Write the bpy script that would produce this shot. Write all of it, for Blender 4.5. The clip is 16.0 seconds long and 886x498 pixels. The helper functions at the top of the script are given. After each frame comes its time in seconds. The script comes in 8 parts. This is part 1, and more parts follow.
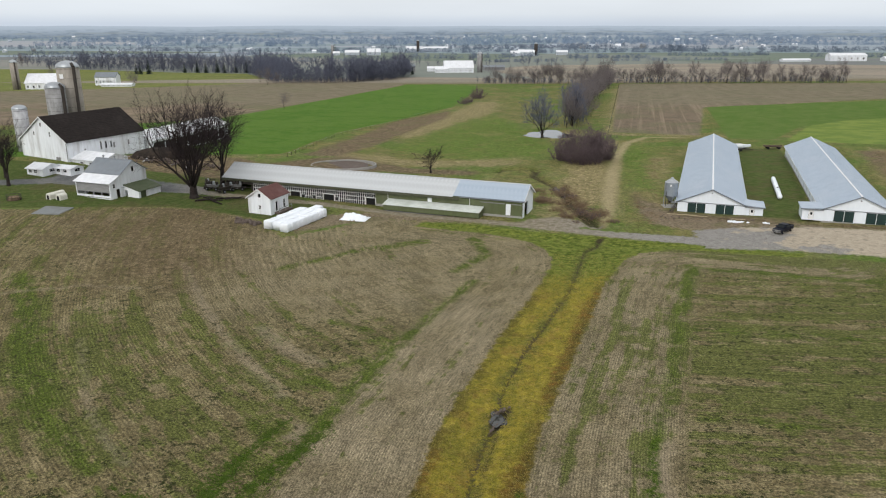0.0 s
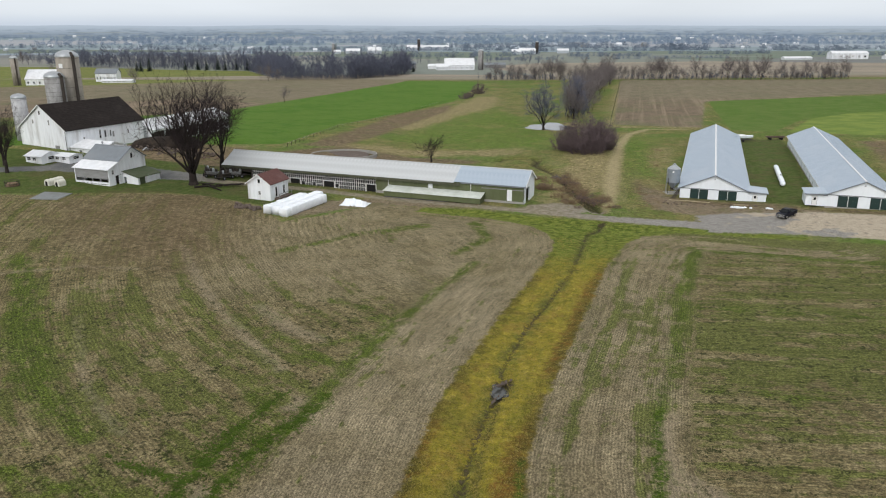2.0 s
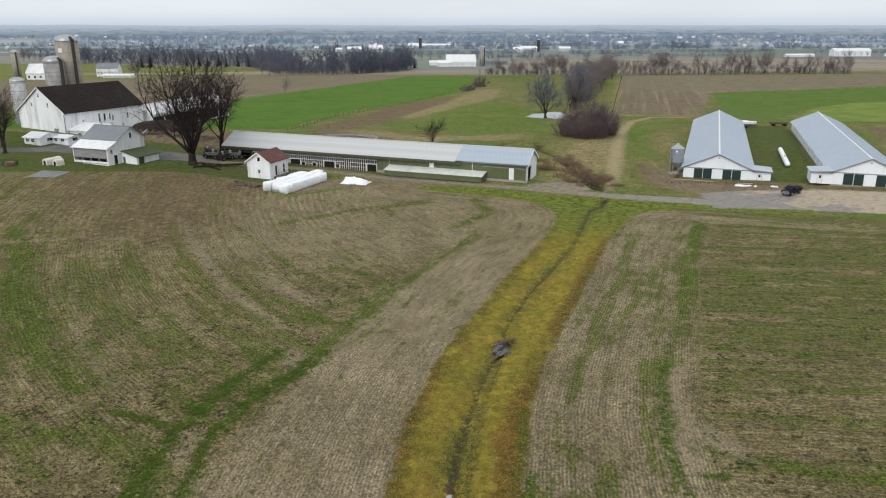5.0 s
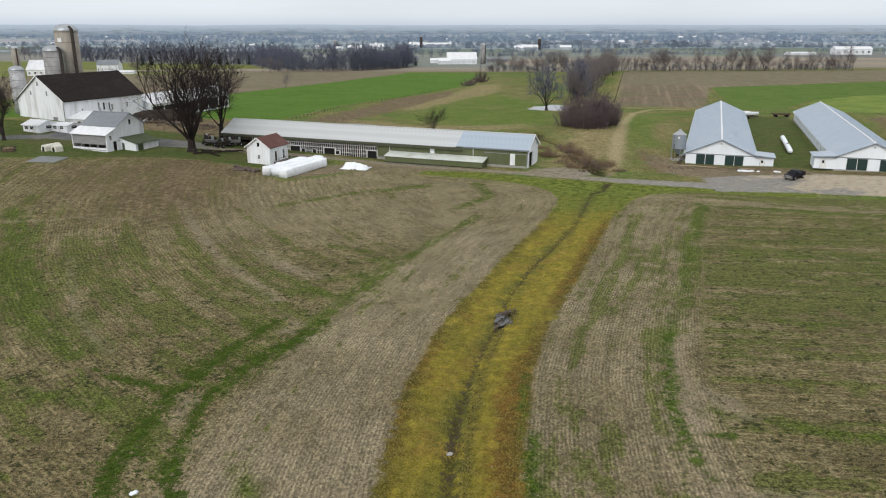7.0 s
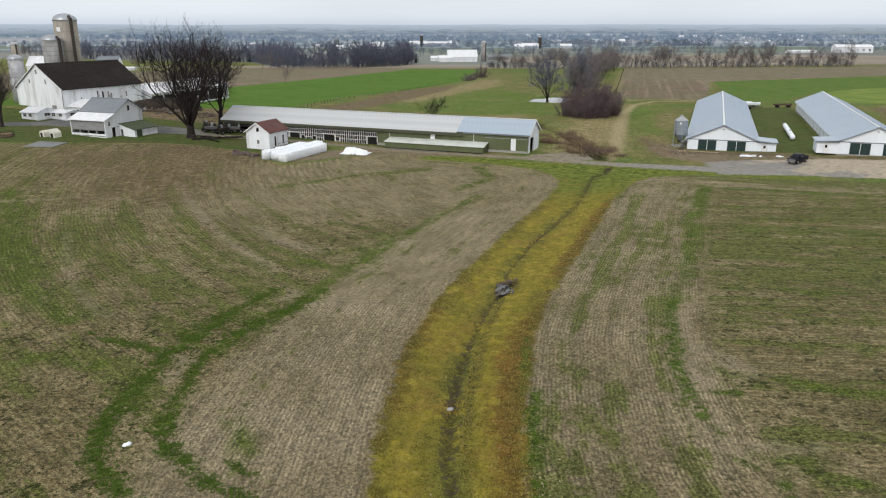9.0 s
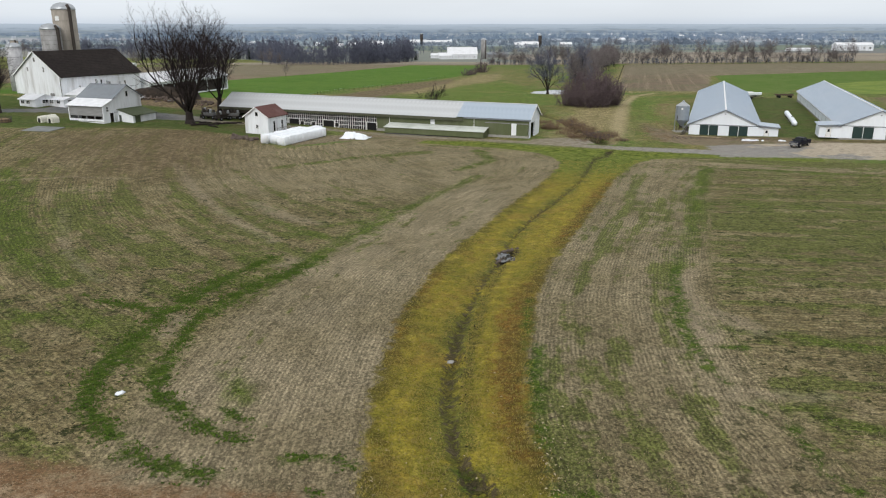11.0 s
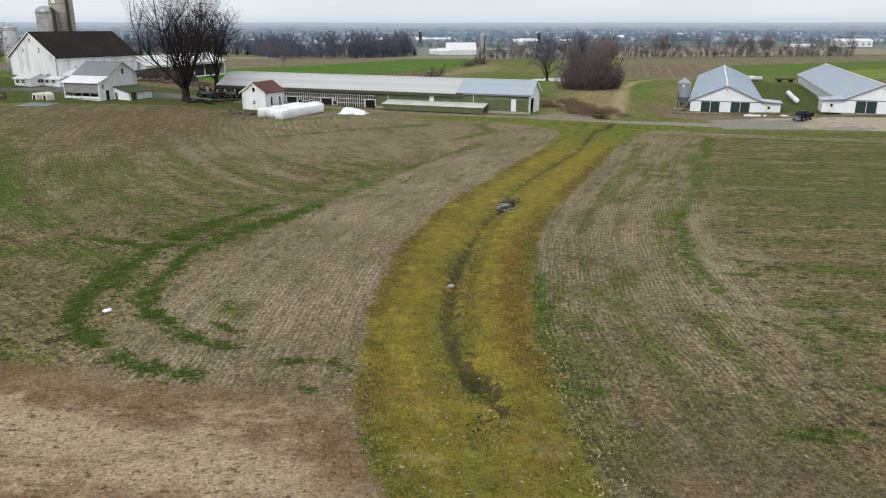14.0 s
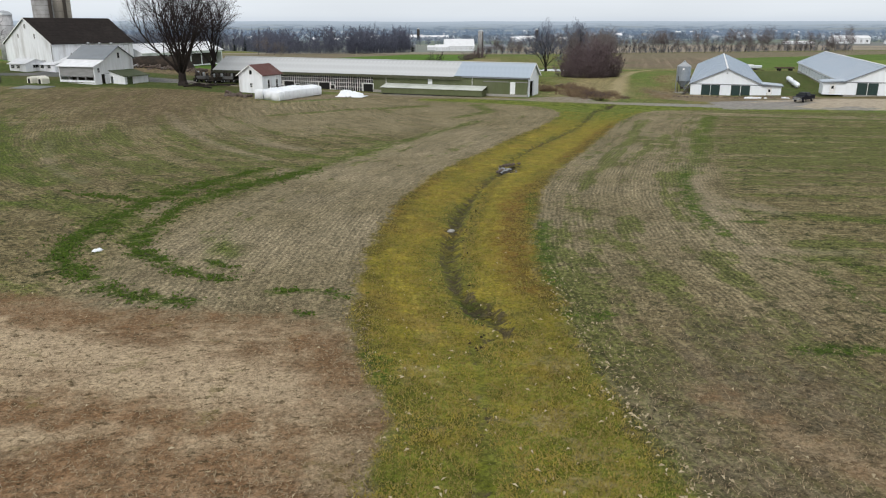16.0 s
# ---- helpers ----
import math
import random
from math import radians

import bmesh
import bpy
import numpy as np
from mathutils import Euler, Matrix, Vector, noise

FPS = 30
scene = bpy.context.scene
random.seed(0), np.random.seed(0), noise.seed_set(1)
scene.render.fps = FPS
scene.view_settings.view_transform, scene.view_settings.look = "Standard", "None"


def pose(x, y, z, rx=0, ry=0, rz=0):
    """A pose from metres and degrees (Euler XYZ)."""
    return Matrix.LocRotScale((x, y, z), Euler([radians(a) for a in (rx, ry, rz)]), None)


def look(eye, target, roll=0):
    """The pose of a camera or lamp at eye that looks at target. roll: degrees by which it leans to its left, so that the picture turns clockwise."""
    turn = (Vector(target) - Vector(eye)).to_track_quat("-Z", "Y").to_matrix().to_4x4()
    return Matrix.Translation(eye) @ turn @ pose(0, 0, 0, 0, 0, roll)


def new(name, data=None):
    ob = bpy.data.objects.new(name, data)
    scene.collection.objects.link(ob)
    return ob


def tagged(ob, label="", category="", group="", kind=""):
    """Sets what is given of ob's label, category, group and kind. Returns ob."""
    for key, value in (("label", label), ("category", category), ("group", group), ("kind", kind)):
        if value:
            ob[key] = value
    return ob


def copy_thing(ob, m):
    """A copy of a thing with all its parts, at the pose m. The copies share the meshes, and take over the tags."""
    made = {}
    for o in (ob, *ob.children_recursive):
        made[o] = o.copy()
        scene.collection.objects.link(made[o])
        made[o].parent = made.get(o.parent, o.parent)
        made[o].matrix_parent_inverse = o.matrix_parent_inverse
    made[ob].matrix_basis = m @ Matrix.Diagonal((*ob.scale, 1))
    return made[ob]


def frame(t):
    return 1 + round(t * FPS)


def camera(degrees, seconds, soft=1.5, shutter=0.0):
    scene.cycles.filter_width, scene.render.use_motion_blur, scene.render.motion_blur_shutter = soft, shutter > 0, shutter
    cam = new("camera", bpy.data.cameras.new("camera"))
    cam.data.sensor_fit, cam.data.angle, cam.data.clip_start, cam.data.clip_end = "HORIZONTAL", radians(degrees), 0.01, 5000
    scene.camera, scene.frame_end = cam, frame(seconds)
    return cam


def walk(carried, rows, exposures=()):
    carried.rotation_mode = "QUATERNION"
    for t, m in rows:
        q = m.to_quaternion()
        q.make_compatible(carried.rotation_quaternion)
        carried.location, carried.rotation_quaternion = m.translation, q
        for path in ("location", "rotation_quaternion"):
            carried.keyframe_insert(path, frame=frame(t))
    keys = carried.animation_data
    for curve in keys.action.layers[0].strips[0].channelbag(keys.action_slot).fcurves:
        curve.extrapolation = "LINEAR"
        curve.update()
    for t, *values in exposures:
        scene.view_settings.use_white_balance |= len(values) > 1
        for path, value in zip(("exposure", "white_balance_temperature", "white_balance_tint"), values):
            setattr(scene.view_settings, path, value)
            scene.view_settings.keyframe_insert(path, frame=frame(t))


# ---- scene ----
cam = camera(61.95, 16.0, soft=1.15)
ROWS = [
    (0.0, 0.0, 0.0, 39.0, 0.0, -16.977),
    (1.0, -0.001, 0.075, 37.381, 0.031, -16.969),
    (2.0, 0.002, 0.132, 35.77, 0.066, -16.957),
    (3.0, 0.009, 0.171, 34.164, 0.103, -16.941),
    (4.0, 0.018, 0.197, 32.562, 0.141, -16.924),
    (5.0, 0.027, 0.213, 30.961, 0.177, -16.906),
    (6.0, 0.036, 0.22, 29.361, 0.21, -16.887),
    (7.0, 0.044, 0.223, 27.76, 0.238, -16.868),
    (8.0, 0.049, 0.223, 26.156, 0.261, -16.852),
    (9.0, 0.05, 0.224, 24.546, 0.275, -16.837),
    (10.0, 0.047, 0.228, 22.931, 0.281, -16.826),
    (11.0, 0.037, 0.239, 21.306, 0.275, -16.819),
    (12.0, 0.019, 0.259, 19.672, 0.256, -16.816),
    (13.0, -0.006, 0.291, 18.026, 0.224, -16.82),
    (14.0, -0.042, 0.338, 16.366, 0.175, -16.831),
    (15.0, -0.089, 0.403, 14.692, 0.109, -16.849),
    (16.0, -0.147, 0.488, 13.0, 0.024, -16.876),
]
walk(cam, [(t, pose(x, y, z, 90 + pitch, 0, yaw)) for t, x, y, z, yaw, pitch in ROWS])

# ---- light: an overcast winter day, bright cloud, hardly any sun ----
world = bpy.data.worlds.new("overcast")
scene.world = world
world.use_nodes = True
wn, wl = world.node_tree.nodes, world.node_tree.links
wn.clear()
sky = wn.new("ShaderNodeTexSky")
sky.sky_type, sky.sun_disc = "NISHITA", False
sky.sun_elevation, sky.sun_rotation = radians(28), radians(200)
sky.dust_density = 4.0
sky_scale = wn.new("ShaderNodeVectorMath")
sky_scale.operation = "SCALE"
sky_scale.inputs["Scale"].default_value = 0.08
geo = wn.new("ShaderNodeTexCoord")
sep = wn.new("ShaderNodeSeparateXYZ")
ramp = wn.new("ShaderNodeValToRGB")
ramp.color_ramp.elements[0].position, ramp.color_ramp.elements[0].color = 0.0, (0.66, 0.74, 0.85, 1)
ramp.color_ramp.elements[1].position, ramp.color_ramp.elements[1].color = 1.0, (1.06, 1.08, 1.10, 1)
for at, col in ((0.013, (0.83, 0.89, 0.95, 1)), (0.05, (0.92, 0.97, 1.03, 1)), (0.3, (0.94, 0.97, 1.0, 1))):
    e = ramp.color_ramp.elements.new(at)
    e.color = col
cloud = wn.new("ShaderNodeTexNoise")
cloud.inputs["Scale"].default_value, cloud.inputs["Detail"].default_value = 3.0, 4.0
cl_map = wn.new("ShaderNodeMapping")
cl_map.inputs["Scale"].default_value = (1, 1, 6)
cl_rng = wn.new("ShaderNodeMapRange")
cl_rng.inputs["From Min"].default_value, cl_rng.inputs["From Max"].default_value = 0.3, 0.7
cl_rng.inputs["To Min"].default_value, cl_rng.inputs["To Max"].default_value = 0.95, 1.05
cl_mul = wn.new("ShaderNodeVectorMath")
cl_mul.operation = "SCALE"
wmix = wn.new("ShaderNodeMix")
wmix.data_type = "RGBA"
wmix.inputs["Factor"].default_value = 0.88
bg = wn.new("ShaderNodeBackground")
bg.inputs["Strength"].default_value = 1.0
wout = wn.new("ShaderNodeOutputWorld")
wl.new(sky.outputs["Color"], sky_scale.inputs[0])
wl.new(geo.outputs["Generated"], sep.inputs[0])
wl.new(sep.outputs["Z"], ramp.inputs["Fac"])
wl.new(geo.outputs["Generated"], cl_map.inputs["Vector"])
wl.new(cl_map.outputs["Vector"], cloud.inputs["Vector"])
wl.new(cloud.outputs["Fac"], cl_rng.inputs["Value"])
wl.new(ramp.outputs["Color"], cl_mul.inputs[0])
wl.new(cl_rng.outputs["Result"], cl_mul.inputs["Scale"])
wl.new(sky_scale.outputs["Vector"], wmix.inputs["A"])
wl.new(cl_mul.outputs["Vector"], wmix.inputs["B"])
wl.new(wmix.outputs["Result"], bg.inputs["Color"])
wl.new(bg.outputs["Background"], wout.inputs["Surface"])

sun_data = bpy.data.lights.new("sun", "SUN")
sun_data.energy, sun_data.angle, sun_data.color = 1.4, radians(30), (1.0, 0.985, 0.965)
sun_lamp = new("sun", sun_data)
sun_lamp.matrix_world = look((-50, -80, 110), (0, 60, 0))

# ---- materials ----


class Graph:
    """A small builder for node materials."""

    def __init__(self, name, rough=0.8, metal=0.0):
        self.m = bpy.data.materials.new(name)
        self.m.use_nodes = True
        self.t = self.m.node_tree
        self.b = self.t.nodes["Principled BSDF"]
        self.b.inputs["Roughness"].default_value, self.b.inputs["Metallic"].default_value = rough, metal
        self.b.inputs["Specular IOR Level"].default_value = 0.15 if rough >= 0.7 else 0.4
        self.pos = self.t.nodes.new("ShaderNodeNewGeometry").outputs["Position"]
        self.obj = self.t.nodes.new("ShaderNodeTexCoord").outputs["Object"]

    def put(self, socket, value):
        if isinstance(value, bpy.types.NodeSocket):
            self.t.links.new(value, socket)
        elif isinstance(value, tuple) and len(value) == 3 and socket.type == "RGBA":
            socket.default_value = (*value, 1)
        else:
            socket.default_value = value

    def noise(self, scale, detail=3.0, rough=0.55, vec=None, squash=None):
        n = self.t.nodes.new("ShaderNodeTexNoise")
        n.inputs["Scale"].default_value, n.inputs["Detail"].default_value, n.inputs["Roughness"].default_value = scale, detail, rough
        v = vec or self.pos
        if squash:
            mp = self.t.nodes.new("ShaderNodeMapping")
            mp.inputs["Scale"].default_value = squash
            self.t.links.new(v, mp.inputs["Vector"])
            v = mp.outputs["Vector"]
        self.t.links.new(v, n.inputs["Vector"])
        return n.outputs["Fac"]

    def math(self, op, a, b=0.0, c=0.0):
        n = self.t.nodes.new("ShaderNodeMath")
        n.operation = op
        for s, v in zip(n.inputs, (a, b, c)):
            self.put(s, v)
        return n.outputs[0]

    def step(self, v, lo, hi, a=0.0, b=1.0):
        n = self.t.nodes.new("ShaderNodeMapRange")
        n.interpolation_type = "SMOOTHSTEP"
        for key, val in (("Value", v), ("From Min", lo), ("From Max", hi), ("To Min", a), ("To Max", b)):
            self.put(n.inputs[key], val)
        return n.outputs["Result"]

    def mix(self, f, a, b, blend="MIX"):
        n = self.t.nodes.new("ShaderNodeMix")
        n.data_type, n.blend_type = "RGBA", blend
        self.put(n.inputs["Factor"], f)
        self.put(n.inputs["A"], a)
        self.put(n.inputs["B"], b)
        return n.outputs["Result"]

    def attr(self, name):
        n = self.t.nodes.new("ShaderNodeAttribute")
        n.attribute_name = name
        return n.outputs["Fac"]

    def random(self, island=False):
        if island:
            return self.t.nodes.new("ShaderNodeNewGeometry").outputs["Random Per Island"]
        return self.t.nodes.new("ShaderNodeObjectInfo").outputs["Random"]

    def bump(self, h, strength=0.3, dist=0.05):
        n = self.t.nodes.new("ShaderNodeBump")
        n.inputs["Strength"].default_value, n.inputs["Distance"].default_value = strength, dist
        self.t.links.new(h, n.inputs["Height"])
        self.t.links.new(n.outputs["Normal"], self.b.inputs["Normal"])

    def done(self, colour):
        self.put(self.b.inputs["Base Color"], colour)
        return self.m


def surface(name, c1, c2, fine=4.0, coarse=0.35, rough=0.8, metal=0.0, bump=0.2, dist=0.02, stain=None, amount=0.5, streak=None, vary=False):
    """Two-scale colour: fine grain from c1 to c2, and stains with a shape of their own."""
    q = Graph(name, rough, metal)
    f = q.noise(fine, 4.0, 0.6, q.obj, streak)
    col = q.mix(q.step(f, 0.3, 0.7), c1, c2)
    if stain:
        s = q.noise(coarse, 4.0, 0.65, q.obj, streak)
        col = q.mix(q.math("MULTIPLY", q.step(s, 0.45, 0.75), amount), col, stain)
    if vary:
        col = q.mix(q.math("MULTIPLY", q.random(), 0.35), col, c2)
    q.bump(f, bump, dist)
    return q.done(col)


WHITE = surface("white_weatherboard", (0.83, 0.85, 0.88), (0.74, 0.76, 0.79), 1.5, 0.45, 0.65, 0, 0.15, 0.02, (0.36, 0.345, 0.33), 0.62, (1, 1, 0.15))
WHITE_METAL = surface("white_metal_siding", (0.81, 0.85, 0.90), (0.77, 0.81, 0.86), 2.0, 0.2, 0.45, 0, 0.1, 0.01, (0.62, 0.64, 0.66), 0.3, (1, 1, 0.2))
TRIM = surface("white_trim", (0.80, 0.80, 0.80), (0.72, 0.72, 0.71), 3, 0.5, 0.5)
GREEN_SIDING = surface("olive_green_siding", (0.105, 0.125, 0.055), (0.085, 0.10, 0.045), 2.0, 0.2, 0.6, 0, 0.15, 0.02, (0.15, 0.155, 0.10), 0.5, (1, 1, 0.2))
# olive board colour darkened to carry the shadow along the shed eave
EAVE_SHADE_OLIVE = surface("shade_darkened_olive_board", (0.060, 0.066, 0.040), (0.085, 0.088, 0.060), 2.0, 0.3, 0.75, 0, 0.2, 0.02, (0.12, 0.12, 0.10), 0.4)
GREEN_DOOR = surface("dark_green_door", (0.016, 0.042, 0.038), (0.012, 0.032, 0.030), 2.0, 0.5, 0.45)
ROOF_PALE = surface("weathered_pale_roof", (0.50, 0.515, 0.52), (0.43, 0.44, 0.445), 0.8, 0.06, 0.55, 0.0, 0.15, 0.02, (0.28, 0.275, 0.265), 0.6)
LID = surface("greenish_pale_lid", (0.60, 0.625, 0.58), (0.50, 0.525, 0.475), 0.9, 0.25, 0.6, 0.0, 0.15, 0.02, (0.36, 0.39, 0.33), 0.6)
ROOF_BLUE = surface("blue_grey_metal_roof", (0.36, 0.42, 0.49), (0.32, 0.38, 0.45), 0.6, 0.1, 0.42, 0.0, 0.1, 0.01, (0.41, 0.45, 0.50), 0.5)
ROOF_WHITE = surface("white_metal_roof", (0.74, 0.75, 0.77), (0.64, 0.65, 0.67), 0.8, 0.2, 0.5, 0, 0.1, 0.01, (0.50, 0.50, 0.50), 0.4)
ROOF_GREY = surface("grey_metal_roof", (0.175, 0.195, 0.215), (0.145, 0.162, 0.18), 0.8, 0.2, 0.5, 0, 0.15, 0.02, (0.24, 0.25, 0.26), 0.5)
ROOF_DARK = surface("dark_slate_roof", (0.014, 0.0105, 0.0095), (0.022, 0.017, 0.015), 1.2, 0.15, 0.85, 0, 0.3, 0.03, (0.034, 0.028, 0.025), 0.5)
ROOF_RED = surface("red_brown_roof", (0.10, 0.045, 0.040), (0.13, 0.060, 0.052), 2.0, 0.3, 0.7, 0, 0.2, 0.02, (0.16, 0.10, 0.09), 0.5)
ROOF_GREEN = surface("mossy_green_roof", (0.060, 0.080, 0.040), (0.080, 0.095, 0.055), 1.5, 0.3, 0.8, 0, 0.2, 0.02, (0.12, 0.115, 0.09), 0.4)
CONCRETE = surface("concrete", (0.36, 0.35, 0.33), (0.28, 0.27, 0.25), 3, 0.3, 0.9, 0, 0.3, 0.02, (0.18, 0.17, 0.15), 0.5)
STAVE = surface("concrete_stave", (0.33, 0.30, 0.26), (0.26, 0.235, 0.20), 1.0, 0.12, 0.9, 0, 0.25, 0.03, (0.16, 0.14, 0.12), 0.6, (1, 1, 0.3))
STAVE_PALE = surface("whitened_concrete_stave", (0.34, 0.335, 0.33), (0.22, 0.215, 0.21), 0.8, 0.3, 0.9, 0, 0.25, 0.03, (0.17, 0.16, 0.15), 0.7, (1, 1, 0.3))
BIN_STEEL = surface("blue_grey_bin_steel", (0.30, 0.335, 0.37), (0.24, 0.27, 0.30), 2, 0.3, 0.5, 0.4, 0.1, 0.01, (0.19, 0.20, 0.21), 0.4)
# distant house colours greyed towards blue, haze painted into them
HAZE_SIDING = surface("haze_greyed_siding", (0.52, 0.56, 0.61), (0.44, 0.48, 0.53), 1, 0.2, 0.7)
HAZE_ROOF = surface("haze_greyed_roof", (0.40, 0.44, 0.49), (0.33, 0.37, 0.42), 1, 0.2, 0.7)
PLANK = surface("brown_weathered_plank", (0.13, 0.085, 0.060), (0.09, 0.060, 0.045), 3, 0.4, 0.85, 0, 0.3, 0.02, (0.2, 0.17, 0.14), 0.4)
GALV = surface("galvanised_steel", (0.44, 0.46, 0.48), (0.36, 0.38, 0.40), 2, 0.3, 0.42, 0.6, 0.1, 0.01, (0.25, 0.25, 0.25), 0.4)
DARK_STEEL = surface("dark_rusty_steel", (0.045, 0.042, 0.040), (0.075, 0.060, 0.050), 3, 0.5, 0.7, 0.2, 0.3, 0.02)
BOARD_GREY = surface("weathered_grey_boards", (0.30, 0.30, 0.30), (0.22, 0.22, 0.22), 2, 0.3, 0.8, 0, 0.3, 0.02, (0.12, 0.115, 0.11), 0.5, (0.2, 1, 2))
WRAP = surface("white_bale_wrap", (0.83, 0.86, 0.90), (0.77, 0.80, 0.84), 1.5, 0.5, 0.35, 0, 0.5, 0.08, (0.62, 0.63, 0.62), 0.4)
BARK = surface("grey_brown_bark", (0.034, 0.027, 0.024), (0.019, 0.015, 0.014), 4, 0.6, 0.95, 0, 0.6, 0.04, (0.055, 0.047, 0.040), 0.5)
TWIG = surface("bare_twigs", (0.040, 0.030, 0.031), (0.025, 0.019, 0.021), 2, 0.3, 0.95)
TWIG_RED = surface("reddish_bare_twigs", (0.142, 0.108, 0.112), (0.105, 0.079, 0.084), 1, 0.2, 0.95)
# grey twigs with a bluish haze tint put into the colour
TWIG_HAZE_GREY = surface("haze_tinted_grey_twigs", (0.130, 0.140, 0.182), (0.094, 0.102, 0.138), 0.2, 0.02, 0.95)
TWIG_HEDGE = surface("brown_hedgerow_twigs", (0.185, 0.162, 0.160), (0.135, 0.116, 0.118), 0.2, 0.02, 0.95)
# the two farther tree belts, each paler and bluer to stand for haze
TWIG_HAZE_PALE = surface("haze_paled_twigs", (0.188, 0.228, 0.284), (0.145, 0.180, 0.230), 0.05, 0.01, 0.95)
TWIG_HAZE_BLUE = surface("haze_blued_twigs", (0.232, 0.302, 0.395), (0.184, 0.246, 0.332), 0.05, 0.01, 0.95)
HUSK = surface("pale_corn_husk", (0.45, 0.385, 0.26), (0.33, 0.265, 0.165), 6, 1, 0.9)
BLADE = Graph("grass_blades", 0.9)
BLADE = BLADE.done(BLADE.mix(BLADE.step(BLADE.random(True), 0.0, 1.0), BLADE.mix(BLADE.step(BLADE.noise(0.40, 6, 0.75), 0.38, 0.64), (0.330, 0.262, 0.048), (0.165, 0.172, 0.028)), (0.275, 0.210, 0.080)))
STRAW = Graph("stubble_stalks", 0.9)
STRAW = STRAW.done(STRAW.mix(STRAW.random(True), (0.36, 0.285, 0.180), (0.12, 0.084, 0.048)))
HERB = Graph("green_weed_leaves", 0.9)
HERB = HERB.done(HERB.mix(HERB.random(True), (0.028, 0.062, 0.005), (0.078, 0.114, 0.016)))
MUD = surface("dark_wet_clods", (0.042, 0.032, 0.021), (0.018, 0.014, 0.010), 3, 0.6, 0.9)
DARK_DEBRIS = surface("dark_brown_debris", (0.020, 0.016, 0.013), (0.036, 0.028, 0.022), 2, 0.4, 0.9, 0, 0.5, 0.08, (0.075, 0.055, 0.040), 0.6)
OLD_SLAB = surface("worn_dark_concrete", (0.23, 0.24, 0.24), (0.17, 0.18, 0.18), 3, 0.3, 0.9, 0, 0.3, 0.02, (0.12, 0.12, 0.10), 0.5)
CONIFER = surface("dark_conifer_needles", (0.020, 0.034, 0.028), (0.032, 0.048, 0.036), 2, 0.2, 0.9)
STONE = surface("brown_field_stone", (0.14, 0.11, 0.09), (0.09, 0.07, 0.06), 2, 0.4, 0.9, 0, 0.4, 0.05, (0.20, 0.17, 0.15), 0.4, None, True)
DRY_BRUSH = surface("dry_brown_weeds", (0.23, 0.165, 0.105), (0.15, 0.105, 0.068), 2, 0.3, 0.95)
PAINT_NAVY = surface("dark_navy_car_paint", (0.004, 0.005, 0.014), (0.003, 0.004, 0.010), 1, 0.3, 0.45)
PAINT_NAVY.node_tree.nodes["Principled BSDF"].inputs["Specular IOR Level"].default_value = 0.1
RUBBER = surface("black_rubber", (0.012, 0.012, 0.012), (0.02, 0.02, 0.02), 8, 1, 0.8)
CHROME = surface("bright_metal", (0.55, 0.55, 0.56), (0.5, 0.5, 0.5), 5, 1, 0.25, 0.9)
TAN_BALE = surface("tan_plastic_hutch", (0.72, 0.70, 0.62), (0.62, 0.60, 0.52), 3, 0.8, 0.55)
GLASS = Graph("dark_window_glass", 0.12)
GLASS.b.inputs["Specular IOR Level"].default_value = 0.15
GLASS = GLASS.done((0.012, 0.014, 0.016))
WATER = Graph("still_water", 0.06)
WATER.bump(WATER.noise(1.5, 2), 0.05, 0.02)
WATER = WATER.done((0.05, 0.05, 0.045))

# ---- shape builder ----


